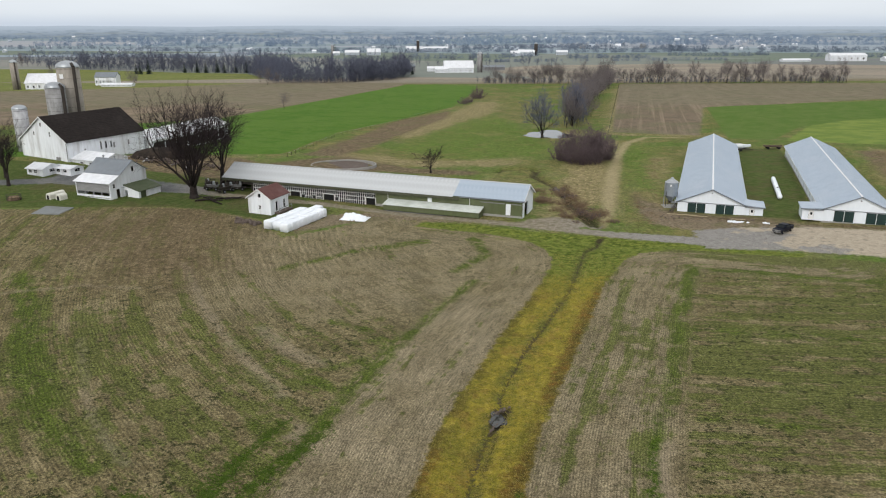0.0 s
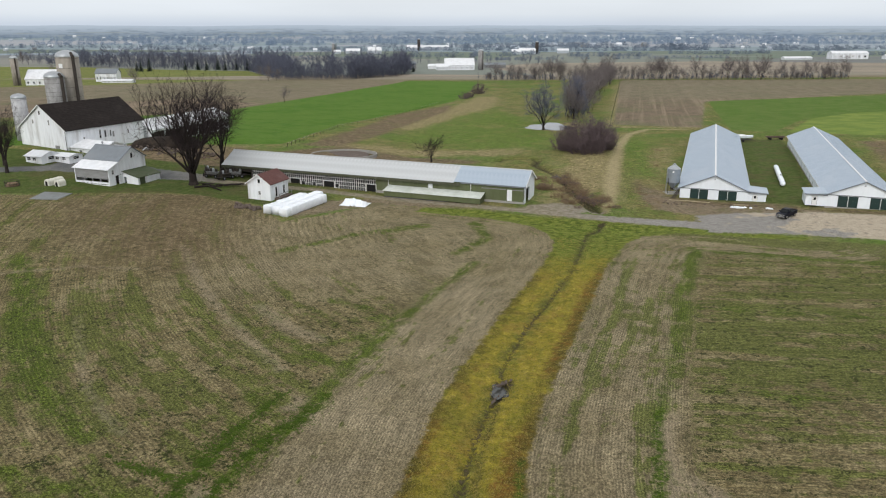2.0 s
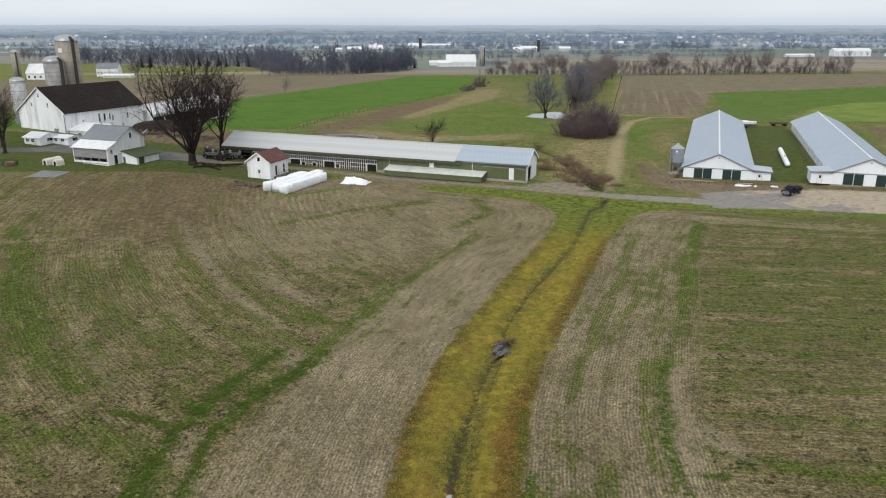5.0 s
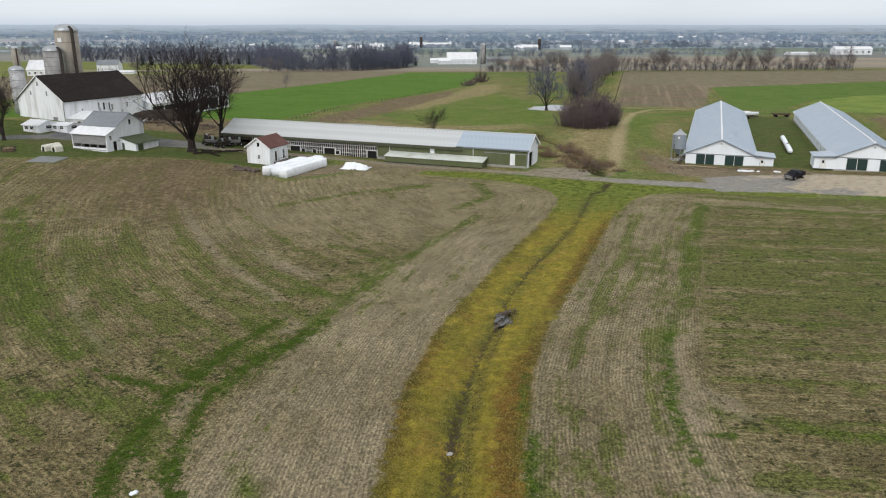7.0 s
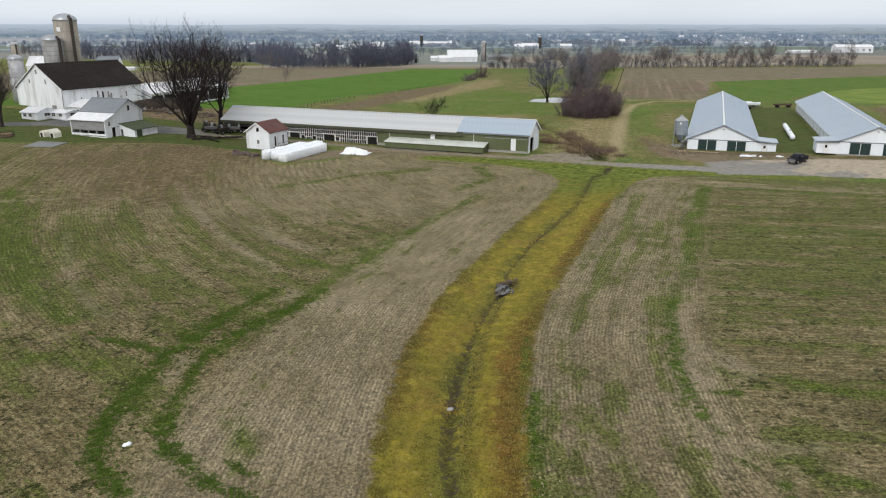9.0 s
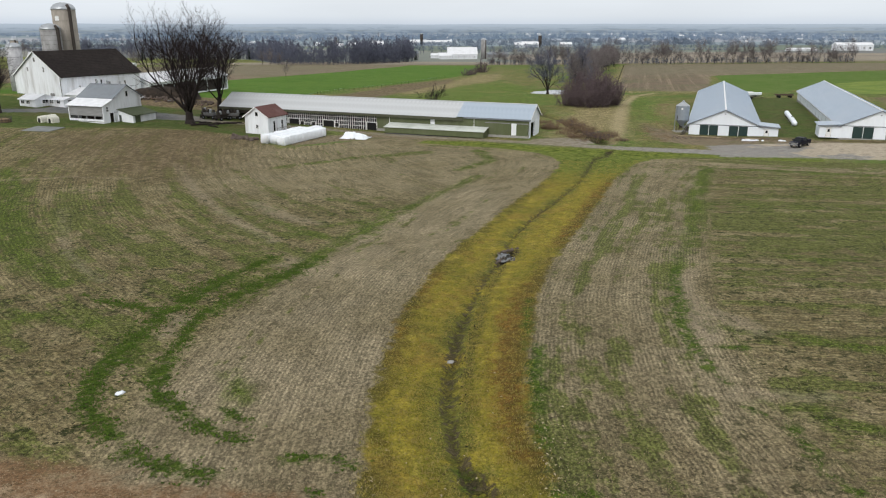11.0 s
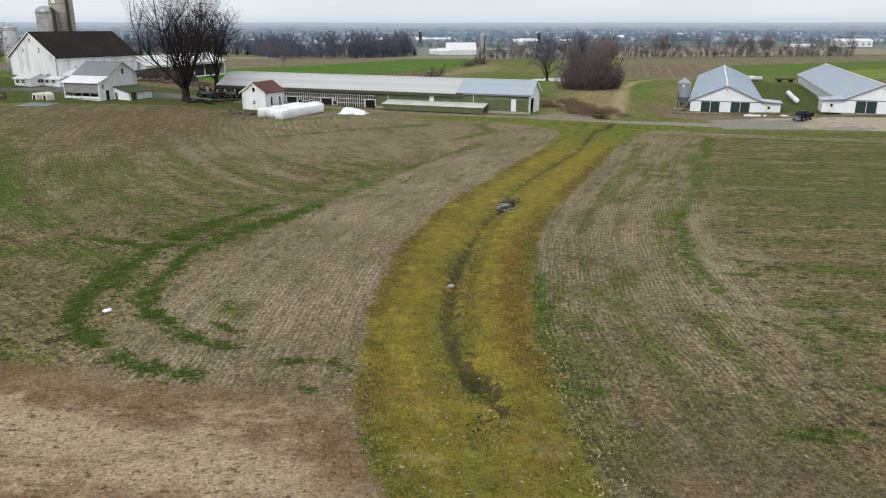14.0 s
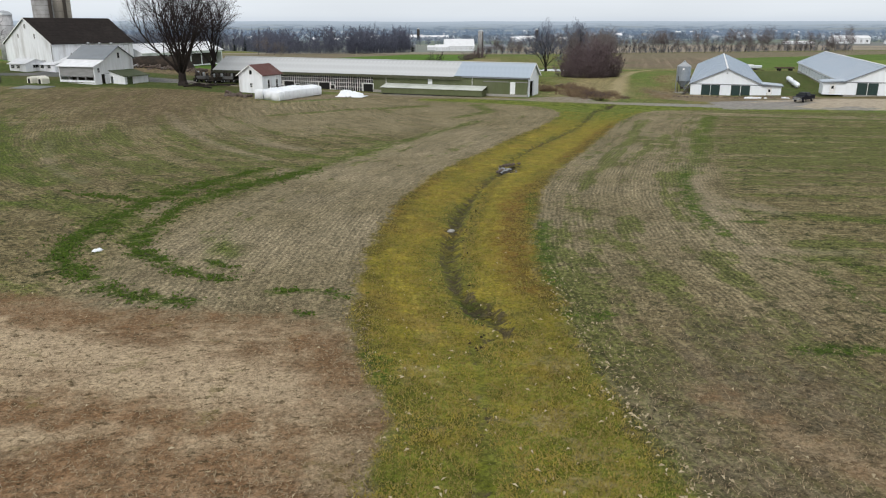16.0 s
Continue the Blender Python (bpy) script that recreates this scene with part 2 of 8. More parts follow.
class Shape:
    def __init__(self):
        self.v, self.f = [], []

    def add(self, verts, faces):
        o = len(self.v)
        self.v += [tuple(p) for p in verts]
        self.f += [tuple(i + o for i in q) for q in faces]
        return self

    def box(self, x0, x1, y0, y1, z0, z1):
        v = [(x, y, z) for z in (z0, z1) for y in (y0, y1) for x in (x0, x1)]
        return self.add(v, [(0, 2, 3, 1), (4, 5, 7, 6), (0, 1, 5, 4), (1, 3, 7, 5), (3, 2, 6, 7), (2, 0, 4, 6)])

    def hexa(self, low, high):
        """Two quads of corners, one above the other."""
        return self.add(list(low) + list(high), [(3, 2, 1, 0), (4, 5, 6, 7), (0, 1, 5, 4), (1, 2, 6, 5), (2, 3, 7, 6), (3, 0, 4, 7)])

    def slab(self, x0, x1, y0, z0, y1, z1, t):
        """A sloping sheet from the line (y0, z0) to the line (y1, z1), t thick upwards."""
        low = [(x0, y0, z0), (x1, y0, z0), (x1, y1, z1), (x0, y1, z1)]
        return self.hexa(low, [(x, y, z + t) for x, y, z in low])

    def prism(self, pts, x0, x1):
        """An outline in y, z drawn out along x."""
        n = len(pts)
        v = [(x0, y, z) for y, z in pts] + [(x1, y, z) for y, z in pts]
        return self.add(v, [tuple(range(n))[::-1], tuple(range(n, 2 * n))] + [(i, (i + 1) % n, n + (i + 1) % n, n + i) for i in range(n)])

    def cone(self, cx, cy, z0, z1, r0, r1, n=16, cap=True):
        v = [(cx + r * math.cos(2 * math.pi * i / n), cy + r * math.sin(2 * math.pi * i / n), z) for z, r in ((z0, r0), (z1, r1)) for i in range(n)]
        f = [(i, (i + 1) % n, n + (i + 1) % n, n + i) for i in range(n)]
        if cap:
            f += [tuple(range(n))[::-1], tuple(range(n, 2 * n))]
        return self.add(v, f)

    def lathe(self, cx, cy, profile, n=20):
        k = len(profile)
        v = [(cx + r * math.cos(2 * math.pi * i / n), cy + r * math.sin(2 * math.pi * i / n), z) for r, z in profile for i in range(n)]
        f = [(j * n + i, j * n + (i + 1) % n, (j + 1) * n + (i + 1) % n, (j + 1) * n + i) for j in range(k - 1) for i in range(n)]
        return self.add(v, f + [tuple(range(n))[::-1], tuple(range((k - 1) * n, k * n))])

    def tube(self, path, radii, n=6):
        path = [Vector(p) for p in path]
        if not isinstance(radii, (list, tuple)):
            radii = [radii] * len(path)
        o = len(self.v)
        for i, p in enumerate(path):
            d = (path[min(i + 1, len(path) - 1)] - path[max(i - 1, 0)]).normalized()
            a = d.cross(Vector((0, 0, 1)) if abs(d.z) < 0.95 else Vector((1, 0, 0))).normalized()
            b = d.cross(a)
            for j in range(n):
                c, s = math.cos(2 * math.pi * j / n), math.sin(2 * math.pi * j / n)
                self.v.append(tuple(p + radii[i] * (c * a + s * b)))
        for i in range(len(path) - 1):
            for j in range(n):
                self.f.append((o + i * n + j, o + i * n + (j + 1) % n, o + (i + 1) * n + (j + 1) % n, o + (i + 1) * n + j))
        self.f += [tuple(o + j for j in range(n))[::-1], tuple(o + (len(path) - 1) * n + j for j in range(n))]
        return self

    def wall(self, a0, a1, z0, z1, b0, b1, holes=(), axis="x"):
        """A wall from a0 to a1, b0 to b1 thick, with rectangular holes (a0, a1, z0, z1) right through it."""
        cuts = sorted({a0, a1, *[c for h in holes for c in h[:2] if a0 < c < a1]})
        for p, q in zip(cuts, cuts[1:]):
            mid, z = (p + q) / 2, z0
            for h in sorted((h for h in holes if h[0] < mid < h[1]), key=lambda h: h[2]):
                if h[2] > z:
                    self.box(*((p, q, b0, b1) if axis == "x" else (b0, b1, p, q)), z, h[2])
                z = h[3]
            if z < z1:
                self.box(*((p, q, b0, b1) if axis == "x" else (b0, b1, p, q)), z, z1)
        return self

    def mesh(self, name, smooth=False):
        me = bpy.data.meshes.new(name)
        me.from_pydata(self.v, [], self.f)
        bm = bmesh.new()
        bm.from_mesh(me)
        bmesh.ops.recalc_face_normals(bm, faces=bm.faces)
        bm.to_mesh(me)
        bm.free()
        if smooth:
            me.shade_smooth()
        return me


def thing(name, m, label, category, group="", kind=""):
    ob = new(name)
    ob.empty_display_size = 0.5
    ob.matrix_world = m
    return tagged(ob, label, category, group, kind)


def part(name, shape, material, parent, label="", smooth=False, at=None):
    me = shape if isinstance(shape, bpy.types.Mesh) else shape.mesh(name, smooth)
    if not me.materials:
        me.materials.append(material)
    ob = new(name, me)
    ob.parent = parent
    if at is not None:
        ob.matrix_basis = at
    if label:
        ob["label"] = label
    return ob


def solid(name, shape, material, m, label, category, group="", kind="", smooth=False):
    me = shape if isinstance(shape, bpy.types.Mesh) else shape.mesh(name, smooth)
    if not me.materials:
        me.materials.append(material)
    ob = new(name, me)
    ob.matrix_world = m
    return tagged(ob, label, category, group, kind)


# ---- the lie of the land ----


def gz(x, y):
    p = np.interp(y, [0, 30, 60, 80, 105, 130, 155, 210, 300, 400, 530, 600, 700, 870, 1100, 2000, 3000, 5000],
                  [2.9, 2.1, 1.0, 0.0, -0.8, -1.1, -1.1, -1.5, -4, -5.5, -8, -10, -12, -15.5, -16, -18, -16, 6])
    cn = np.interp(y, [80, 105, 150, 165, 200, 300, 500], [0.0, -0.006, -0.028, -0.028, -0.049, -0.03, 0])
    cp = np.interp(y, [60, 120, 145, 250, 600], [0.0, 0.01, 0.035, 0.025, 0.012])
    return p + cn * np.clip(x + 10, -120, 0) + cp * np.clip(x - 60, 0, np.interp(y, [150, 600], [40, 300]))


def ground_at(x, y):
    return float(gz(np.float64(x), np.float64(y)))


def inside(X, Y, poly):
    """Signed distance in metres to a closed outline, positive inside."""
    d = np.full(X.shape, 1e9)
    w = np.zeros(X.shape, bool)
    for (x0, y0), (x1, y1) in zip(poly, poly[1:] + poly[:1]):
        ex, ey = x1 - x0, y1 - y0
        k = np.clip(((X - x0) * ex + (Y - y0) * ey) / (ex * ex + ey * ey), 0, 1)
        d = np.minimum(d, np.hypot(X - x0 - k * ex, Y - y0 - k * ey))
        if y0 != y1:
            w ^= ((y0 > Y) != (y1 > Y)) & (X < ex * (Y - y0) / (y1 - y0) + x0)
    return np.where(w, d, -d)


def along(X, Y, line):
    """Distance in metres to an open line whose points carry a half width: half width minus distance."""
    best = np.full(X.shape, -1e9)
    for (x0, y0, w0), (x1, y1, w1) in zip(line, line[1:]):
        ex, ey = x1 - x0, y1 - y0
        k = np.clip(((X - x0) * ex + (Y - y0) * ey) / (ex * ex + ey * ey), 0, 1)
        best = np.maximum(best, w0 + k * (w1 - w0) - np.hypot(X - x0 - k * ex, Y - y0 - k * ey))
    return best


WAY_L = [(-1.6, 8), (-2.2, 14.5), (-2.0, 16.6), (-1.4, 18.4), (-1.8, 20), (-2.6, 22.2), (-3.2, 24.8), (-3.8, 28), (-4, 32), (-4, 38), (-3.8, 43), (-3.2, 49.5), (-1.4, 60.5), (0.6, 68), (2.9, 75.4), (8.5, 92.8), (13.8, 106.5), (18.6, 120.5), (21.6, 134.6), (24.1, 139.4)]
WAY_R = [(39.1, 135.1), (34.8, 128.3), (31.0, 122.5), (25.0, 109), (19.6, 92.8), (16.2, 83), (12.3, 72.1), (9.2, 62.2), (7.1, 54), (5.5, 44.3), (4.6, 37.5), (4.4, 33), (4.7, 29.5), (4.4, 26), (4.7, 22.9), (4.9, 19.7), (5.4, 16.5), (6.5, 8)]
WAY = WAY_L[:-2] + [(19.3, 125.4), (19.2, 130.1), (17, 135.4), (13.1, 139), (7.8, 142.3), (1.2, 144.5), (-6, 147.6), (-4, 151.4), (7, 148.6), (12.4, 146), (17.7, 143.6), (23, 142), (28, 140.5), (34.5, 138.5), (43.5, 136.1), (50, 133.6), (66, 127.6), (64, 125.8), (50, 129.6), (43, 131.2), (36.4, 128.8), (32.7, 125.2), (30, 120)] + WAY_R[3:]
GULLY = [(0.8, 15.6, 0.02), (1, 17.6, -0.16), (1, 20, -0.16), (1.05, 22, -0.16), (0.8, 24.6, -0.16), (2.2, 25.8, 0.21), (2, 26.9, 0.28), (1.4, 28.2, 0.63), (0.8, 29.6, 0.35), (0.5, 31, 0.22), (0.3, 33.3, 0.24), (0.15, 36, 0.28), (0.2, 39, 0.35), (0.5, 42.5, 0.38),
         (0.8, 46.5, 0.33), (1.6, 51, 0.22), (2.7, 56.5, 0.14), (4, 61.8, 0.13), (5.2, 65.2, 0.31), (5.8, 67.6, 0.33), (6.2, 72, 0.10), (8, 78, 0.15), (10.3, 84.8, 0.19), (13.5, 92.6, 0.22), (17.2, 101.8, 0.19), (20.1, 109.5, 0.17), (26.1, 129.9, 0.23), (28.8, 133.3, 0.41), (30.7, 138.2, 0.71)]
RUT = [(5.2, 63.5, 0.1), (3.8, 58.2, 0.16), (2.9, 53.1, 0.18), (2.2, 47.7, 0.22), (1.6, 43.3, 0.22), (1.3, 39.5, 0.18), (1.2, 35.5, 0.1)]
CREEK = [(31.9, 147.8, 1.4), (31.3, 154.8, 1.5), (29.9, 166.4, 1.3), (30, 177.6, 1.0), (29.4, 187.5, 0.8), (27.3, 195.3, 0.9), (25.2, 203.4, 1.1), (27.3, 211.5, 0.9), (22.4, 213, 1.1), (17.4, 212.3, 0.9), (15.2, 208, 0.5)]
ROAD = [(148.9, 113.5, 2.6), (94.1, 123.6, 2.6), (63.6, 133.8, 2.6), (48.8, 136.8, 2.6), (34.2, 141.0, 2.1), (25.1, 144.8, 1.9), (8, 151.6, 1.6), (-3, 155.6, 1.6), (-15.9, 160.4, 1.6), (-29.4, 166, 1.6), (-50.8, 171.2, 1.7), (-62.5, 174.4, 1.9),
        (-70.2, 178.4, 2.4), (-77.8, 183.2, 3), (-89.5, 181.7, 3), (-107.7, 175.8, 2.6), (-132.4, 170.9, 2.5)]
YARD = [(49, 132.1), (50.5, 144), (60, 146.5), (68.3, 145.5), (74.6, 144.9), (95.3, 138.7), (146.7, 121.7), (147.2, 108.9), (93.4, 120.5), (63.8, 130.1)]
APRON = [(17.5, 152.9), (25.1, 155.3), (33.2, 149.1), (26.1, 145.2), (16, 149.8)]
BARN_YARD = [(-100, 178), (-97, 187), (-88, 188), (-78, 184), (-66, 181), (-58, 178), (-56, 172), (-66, 172)]
STUBBLE = [(-300, 4), (-271.7, 143.2), (-108.1, 152.5), (-89.3, 153), (-78.7, 156.1), (-66.3, 157.8), (-53.7, 157.6), (-38.9, 149.8), (-31.4, 137.5), (-23.7, 143.5), (-13.9, 153.5), (8, 147.8), (18, 141.7), (27.2, 139.1), (38.5, 135.6), (63.7, 126.3), (94.2, 117.2), (325, 69.1), (300, 4)]
BARE = [(-66.6, 31.2), (-22, 30.6), (-17.5, 29.6), (-13.2, 28.2), (-9.1, 27.5), (-5.2, 27), (-3.6, 25.2), (-2.8, 22.9), (-2.0, 20.8), (-1.4, 18.8), (-1.9, 16.8), (-2.0, 14.5), (-1.4, 6), (-60, 6)]
WHEAT_A = [(-127.5, 198.5), (-65, 225.7), (-50.9, 231.7), (-42.4, 300.2), (-22.2, 347.8), (5, 419.6), (20, 524.6), (28.5, 628.9), (-30.7, 646.7), (-57.5, 534.3), (-76.8, 454.7), (-89.9, 391.7), (-102.6, 337.9), (-134.3, 301)]
WHEAT_B = [(107.3, 277.3), (141.7, 402.2), (191.5, 412.6), (250.4, 422.4), (379.2, 473.6), (379.1, 360.1), (191.5, 323), (149.7, 310.4), (121.3, 271.3)]
KNOB = [(124.3, 267.5), (153.5, 311.4), (180.2, 329.7), (381.2, 360.2), (396.3, 238), (285.8, 230.3), (195, 241.9), (150.7, 250.6), (140.1, 256.1)]
PLOUGH_A = [(69.7, 305.4), (100.5, 288.8), (140.2, 402.6), (191.6, 413.7), (379.3, 475.6), (382.8, 604), (152.7, 640.4), (146.5, 627.1)]
PLOUGH_B = [(-604.8, 272.3), (-134.5, 303.2), (-102.6, 339), (-90, 393.9), (-76.9, 457.1), (-57.6, 537), (-31.7, 648.2), (-60.4, 675), (-150.9, 675), (-266.6, 586.2), (-362.4, 527.9), (-691.3, 476.6)]
PLOUGH_C = [(-422.5, 675), (809.5, 622.5), (784.7, 932.1), (364, 1026.2), (110.7, 1025), (56.4, 945.5), (89.9, 753.8), (-28.6, 779.2)]
DIRT = [(-44.7, 230.9), (-37.2, 269.6), (-22.2, 345.7), (4.8, 402.4), (2, 362.7), (-7.9, 329.9), (-17.9, 292.9), (-21.9, 270.4), (-32.6, 230.9)]
DIRT_YARD = [(46, 152), (45, 158), (51, 162), (53, 159.5), (70, 153.5), (75, 149), (100, 140), (96, 137), (74, 146), (60, 149.5)]
BIN_TRACK = [(50, 155, 1.6), (46.5, 160, 1.5), (46, 168, 1.2), (48, 180, 0.6)]
BANK = [(102, 152), (108, 150), (142, 236), (134, 238)]
BARN_DIRT = [(-58, 200), (-40, 226), (-30, 232), (-12, 216), (10, 208), (8, 203), (-18, 207), (-50, 186)]
BARN_BACK = [(-96, 202), (-74, 190), (-52, 184), (-44, 196), (-56, 216), (-74, 224), (-92, 218)]
MEADOW = [(-430, 470), (-270, 535), (-215, 590), (-167, 628), (-150, 668), (-185, 770), (-222, 858), (-318, 886), (-450, 945), (-640, 960), (-760, 640)]
BALE_SOIL = [(-34, 152), (-16, 158.5), (-4, 156), (6, 152), (2, 150.5), (-11, 152.6), (-20, 148.5), (-25.5, 144), (-29, 140.5), (-31, 142)]
SOIL = [(44, 149), (43.5, 160), (47, 172), (50, 168), (50, 158), (54, 154.5), (68, 149), (76, 146.5), (79, 143), (100, 137), (98, 132.5), (76, 139), (60, 144), (50, 144.5)]
DRY = [[(27, 158, 5), (34, 176, 7), (41, 205, 8), (48, 232, 6), (62, 275, 4)], [(-14, 292, 5), (4, 350, 9), (18, 400, 10), (26, 450, 8)], [(-34, 236, 5), (-8, 224, 6), (12, 224, 7), (24, 236, 4)], [(49.5, 165, 1.5), (53.5, 184, 3.2), (60, 208, 4), (67, 232, 3)],
       [(112, 160, 5), (128, 200, 6), (141, 236, 4)], [(20, 300, 4), (40, 288, 3), (52, 296, 3), (52, 312, 3)], [(67, 298, 1.5), (104, 450, 2), (141, 602, 2.5)], [(70, 298, 2), (98, 287, 2), (120, 278, 2)]]
FARM_LAWN = [(-140, 154), (-92, 154), (-60, 159), (-38, 150), (-24, 158), (-44, 184), (-66, 190), (-90, 196), (-140, 200)]
PADDOCK = [(-20, 252), (-6, 302), (10, 352), (26, 372), (34, 346), (35, 318), (38, 290), (40, 262), (33, 240), (22, 232), (2, 233)]
LAWN = [(67.2, 154.8), (78, 149.5), (107.5, 231), (112.5, 246), (97.8, 251.8)]
TRACK = [(33.0, 148.0, 0.8), (36.3, 157, 1.3), (41.3, 179, 1.6), (46.5, 199.4, 1.6), (57.5, 241.2, 1.5), (68, 272, 1.3), (79, 287, 1.1), (92, 283, 0.9)]
LEAF = [(-78.1, 145), (-57.9, 163.9), (-44.2, 161.9), (-38.6, 142.6), (-36, 119.1), (-42.8, 109), (-54.9, 112.9), (-68.3, 128.1)]
WEEDS = [
    [(-19.6, 35.6, 0.3), (-20.2, 38.4, 0.75), (-20.4, 43.5, 0.5), (-20.5, 49.2, 0.5), (-19.6, 53.6, 0.75), (-18.7, 57.6, 0.75), (-17.4, 61.8, 0.4), (-15.5, 66.6, 0.25)],
    [(-15.7, 35.8, 0.25), (-16.9, 40, 0.45), (-17.5, 45, 0.25), (-17.5, 49, 0.45), (-16.6, 53.2, 0.5), (-15.4, 56.8, 0.65), (-13.4, 60.2, 0.75), (-12.0, 63.8, 0.45), (-11.6, 66.2, 0.1)],
    [(-28.6, 54.4, 0.05), (-26.2, 52.8, 0.3), (-21.3, 50.6, 0.5)],
    [(-19.8, 36, 0.35), (-17, 32.8, 0.4), (-14.7, 30.6, 0.3), (-13, 29.5, 0.4), (-11.6, 28.9, 0.42), (-10.3, 28.6, 0.15)],
    [(-15.8, 37, 0.3), (-14, 35, 0.3), (-12, 33, 0.35), (-9.8, 31.8, 0.25)], [(-11.5, 35, 0.1), (-9.5, 33.2, 0.2)],
    [(-7.2, 30.2, 0.2), (-6.1, 30.2, 0.2)], [(-5.3, 30.2, 0.2), (-4.1, 29.4, 0.28)], [(-6.2, 27.5, 0.15), (-5, 27.4, 0.12)],
    [(21.7, 66.8, 0.2), (18.8, 57.6, 0.4), (17.4, 52, 0.55), (16.4, 47.8, 0.5), (15.8, 43.2, 0.55), (15.8, 40.6, 0.35), (16.0, 38.5, 0.15)],
    [(17.3, 43.8, 0.2), (19.2, 43.7, 0.28)], [(16, 35.6, 0.15), (17.3, 33.8, 0.3), (17.4, 31.6, 0.3), (17.1, 29.4, 0.25), (17.7, 27.4, 0.4)],
    [(11.9, 23.7, 0.2), (13.2, 23.9, 0.3), (14.8, 23.9, 0.35)], [(5.9, 44, 0.3), (5.0, 37.5, 0.4), (4.8, 31, 0.2)], [(6.3, 53, 0.3), (5.6, 48, 0.35), (5.0, 43.5, 0.2)], [(4.7, 27.6, 0.1), (5.5, 27, 0.2), (6.4, 27.2, 0.2)],
    [(0.5, 29.8, 0.1), (1.1, 28.4, 0.36), (1.2, 27, 0.22)], [(-2.8, 23.6, 0.3), (-2.2, 21.4, 0.45), (-2.3, 19.6, 0.2)],
]
# fainter, wider bands of dull green, and the pale lines of straw and bare soil
DULL = [
    [(-68, 113, 1.6), (-60, 99.5, 1.7), (-52, 84.5, 2.1), (-48, 77.4, 2.3), (-42.6, 69.4, 2.2), (-37, 62.6, 1.8), (-31, 56.6, 1.0)],
    [(-46, 60, 0.9), (-38.6, 53.4, 0.9), (-31, 49.8, 0.8), (-25, 48, 0.7)],
    [(-12.4, 63, 0.9), (-10.8, 72, 1.0), (-7.1, 83.8, 1.2), (-3.2, 93, 0.6), (1, 104, 0.7), (5, 113, 0.8)], [(-15, 94.8, 0.5), (-10, 91.2, 0.7), (-7.2, 85, 1.0)], [(-20.4, 82.4, 0.7), (-15.9, 77.2, 0.9), (-12.4, 73.2, 0.9)],
    [(-13.5, 79, 0.8), (-9.6, 82, 0.9)], [(-19.6, 66.4, 0.6), (-17, 62.6, 0.8)], [(-27.5, 119, 0.9), (-20.5, 125, 1.0), (-16, 130, 1.2), (-4, 136, 1.6)], [(2, 118, 0.9), (8, 128, 1.2), (6, 139, 1.0)],
    [(43, 120, 1.2), (37.1, 106.9, 1.2), (33.6, 97, 0.7), (29.1, 84.8, 0.7), (24.7, 73.4, 0.6), (20.5, 62, 0.5)], [(17, 36, 0.4), (24, 31.5, 0.7), (30, 27, 0.8)], [(19.5, 47, 0.5), (28, 43.5, 0.8), (40, 41, 0.8)],
    [(46, 119, 1.2), (70, 112, 1.4), (96, 104, 1.2)], [(34, 92, 0.7), (48, 89.6, 0.9), (66, 86.4, 0.7)], [(26, 66.5, 0.5), (38, 64.6, 0.7)], [(-12.5, 39.5, 0.5), (-10.8, 36, 0.6)],
]
PALE = [[(-22, 26.4, 1.0), (-14.5, 24, 1.3), (-10.9, 22.5, 1.3), (-6.9, 21.2, 1.3), (-4, 20.6, 1.2), (-2.4, 20, 0.6)], [(5.0, 22.4, 0.12), (5.6, 19.4, 0.25), (6.6, 16.6, 0.4), (8.4, 14.6, 0.5)], [(-44.6, 121, 0.7), (-37.6, 106.3, 0.7), (-29.5, 90.4, 0.7), (-23.5, 81.3, 0.7), (-17.4, 72, 0.6)], [(-47, 88, 0.35), (-36, 67, 0.3), (-28.4, 57.6, 0.3)], [(-24.5, 92, 1.1), (-18.4, 83.6, 1.3), (-14.6, 80.6, 0.8)], [(-14.6, 62.6, 0.7), (-14.2, 64.6, 0.8)], [(-18.6, 45.4, 0.5), (-18.9, 49, 0.8)],
        [(21.5, 61.5, 0.5), (19.4, 57.4, 0.5), (18.2, 50, 0.8), (17.4, 45.4, 0.9)], [(19.8, 50, 0.9), (21.2, 46.6, 1.0)], [(16.2, 37, 0.5), (18.4, 36.6, 0.6), (21, 36.8, 0.4)], [(-44, 109, 0.3), (-50, 108.6, 0.4), (-56.5, 109.6, 0.5), (-68, 105.8, 0.5)]]
RUST = [[(-2.4, 19.4, 0.3), (-0.9, 18.8, 0.32), (0.5, 18.1, 0.15)], [(2.4, 25.4, 0.1), (3.4, 25.2, 0.25)], [(9.4, 62.6, 0.3), (6.6, 56, 1.0), (4.7, 48, 1.1), (4.1, 42, 1.1), (3.5, 36, 0.9), (3.9, 31.4, 0.8), (4.4, 28.4, 0.5)], [(24, 108, 0.6), (18.4, 91.5, 0.9), (11.4, 71.5, 0.6)], [(-1.0, 60.5, 0.5), (-3.0, 50, 0.4), (-3.6, 43, 0.4)], [(-4.9, 24.4, 0.9), (-3.6, 23.2, 1.0), (-3.4, 20.9, 0.7)], [(-9.4, 15.4, 2.2), (-4.6, 16.6, 1.2)],
        [(-20, 29.4, 1.0), (-15.5, 27.2, 1.0), (-11.4, 26.4, 0.8), (-8.4, 27.0, 0.5)], [(-13, 19.4, 0.9), (-6, 18.6, 0.8)]]


def steps(*spans):
    out = []
    for a, b, s in spans:
        out += list(np.arange(a, b - 1e-6, s))
    return np.array(out + [spans[-1][1]])


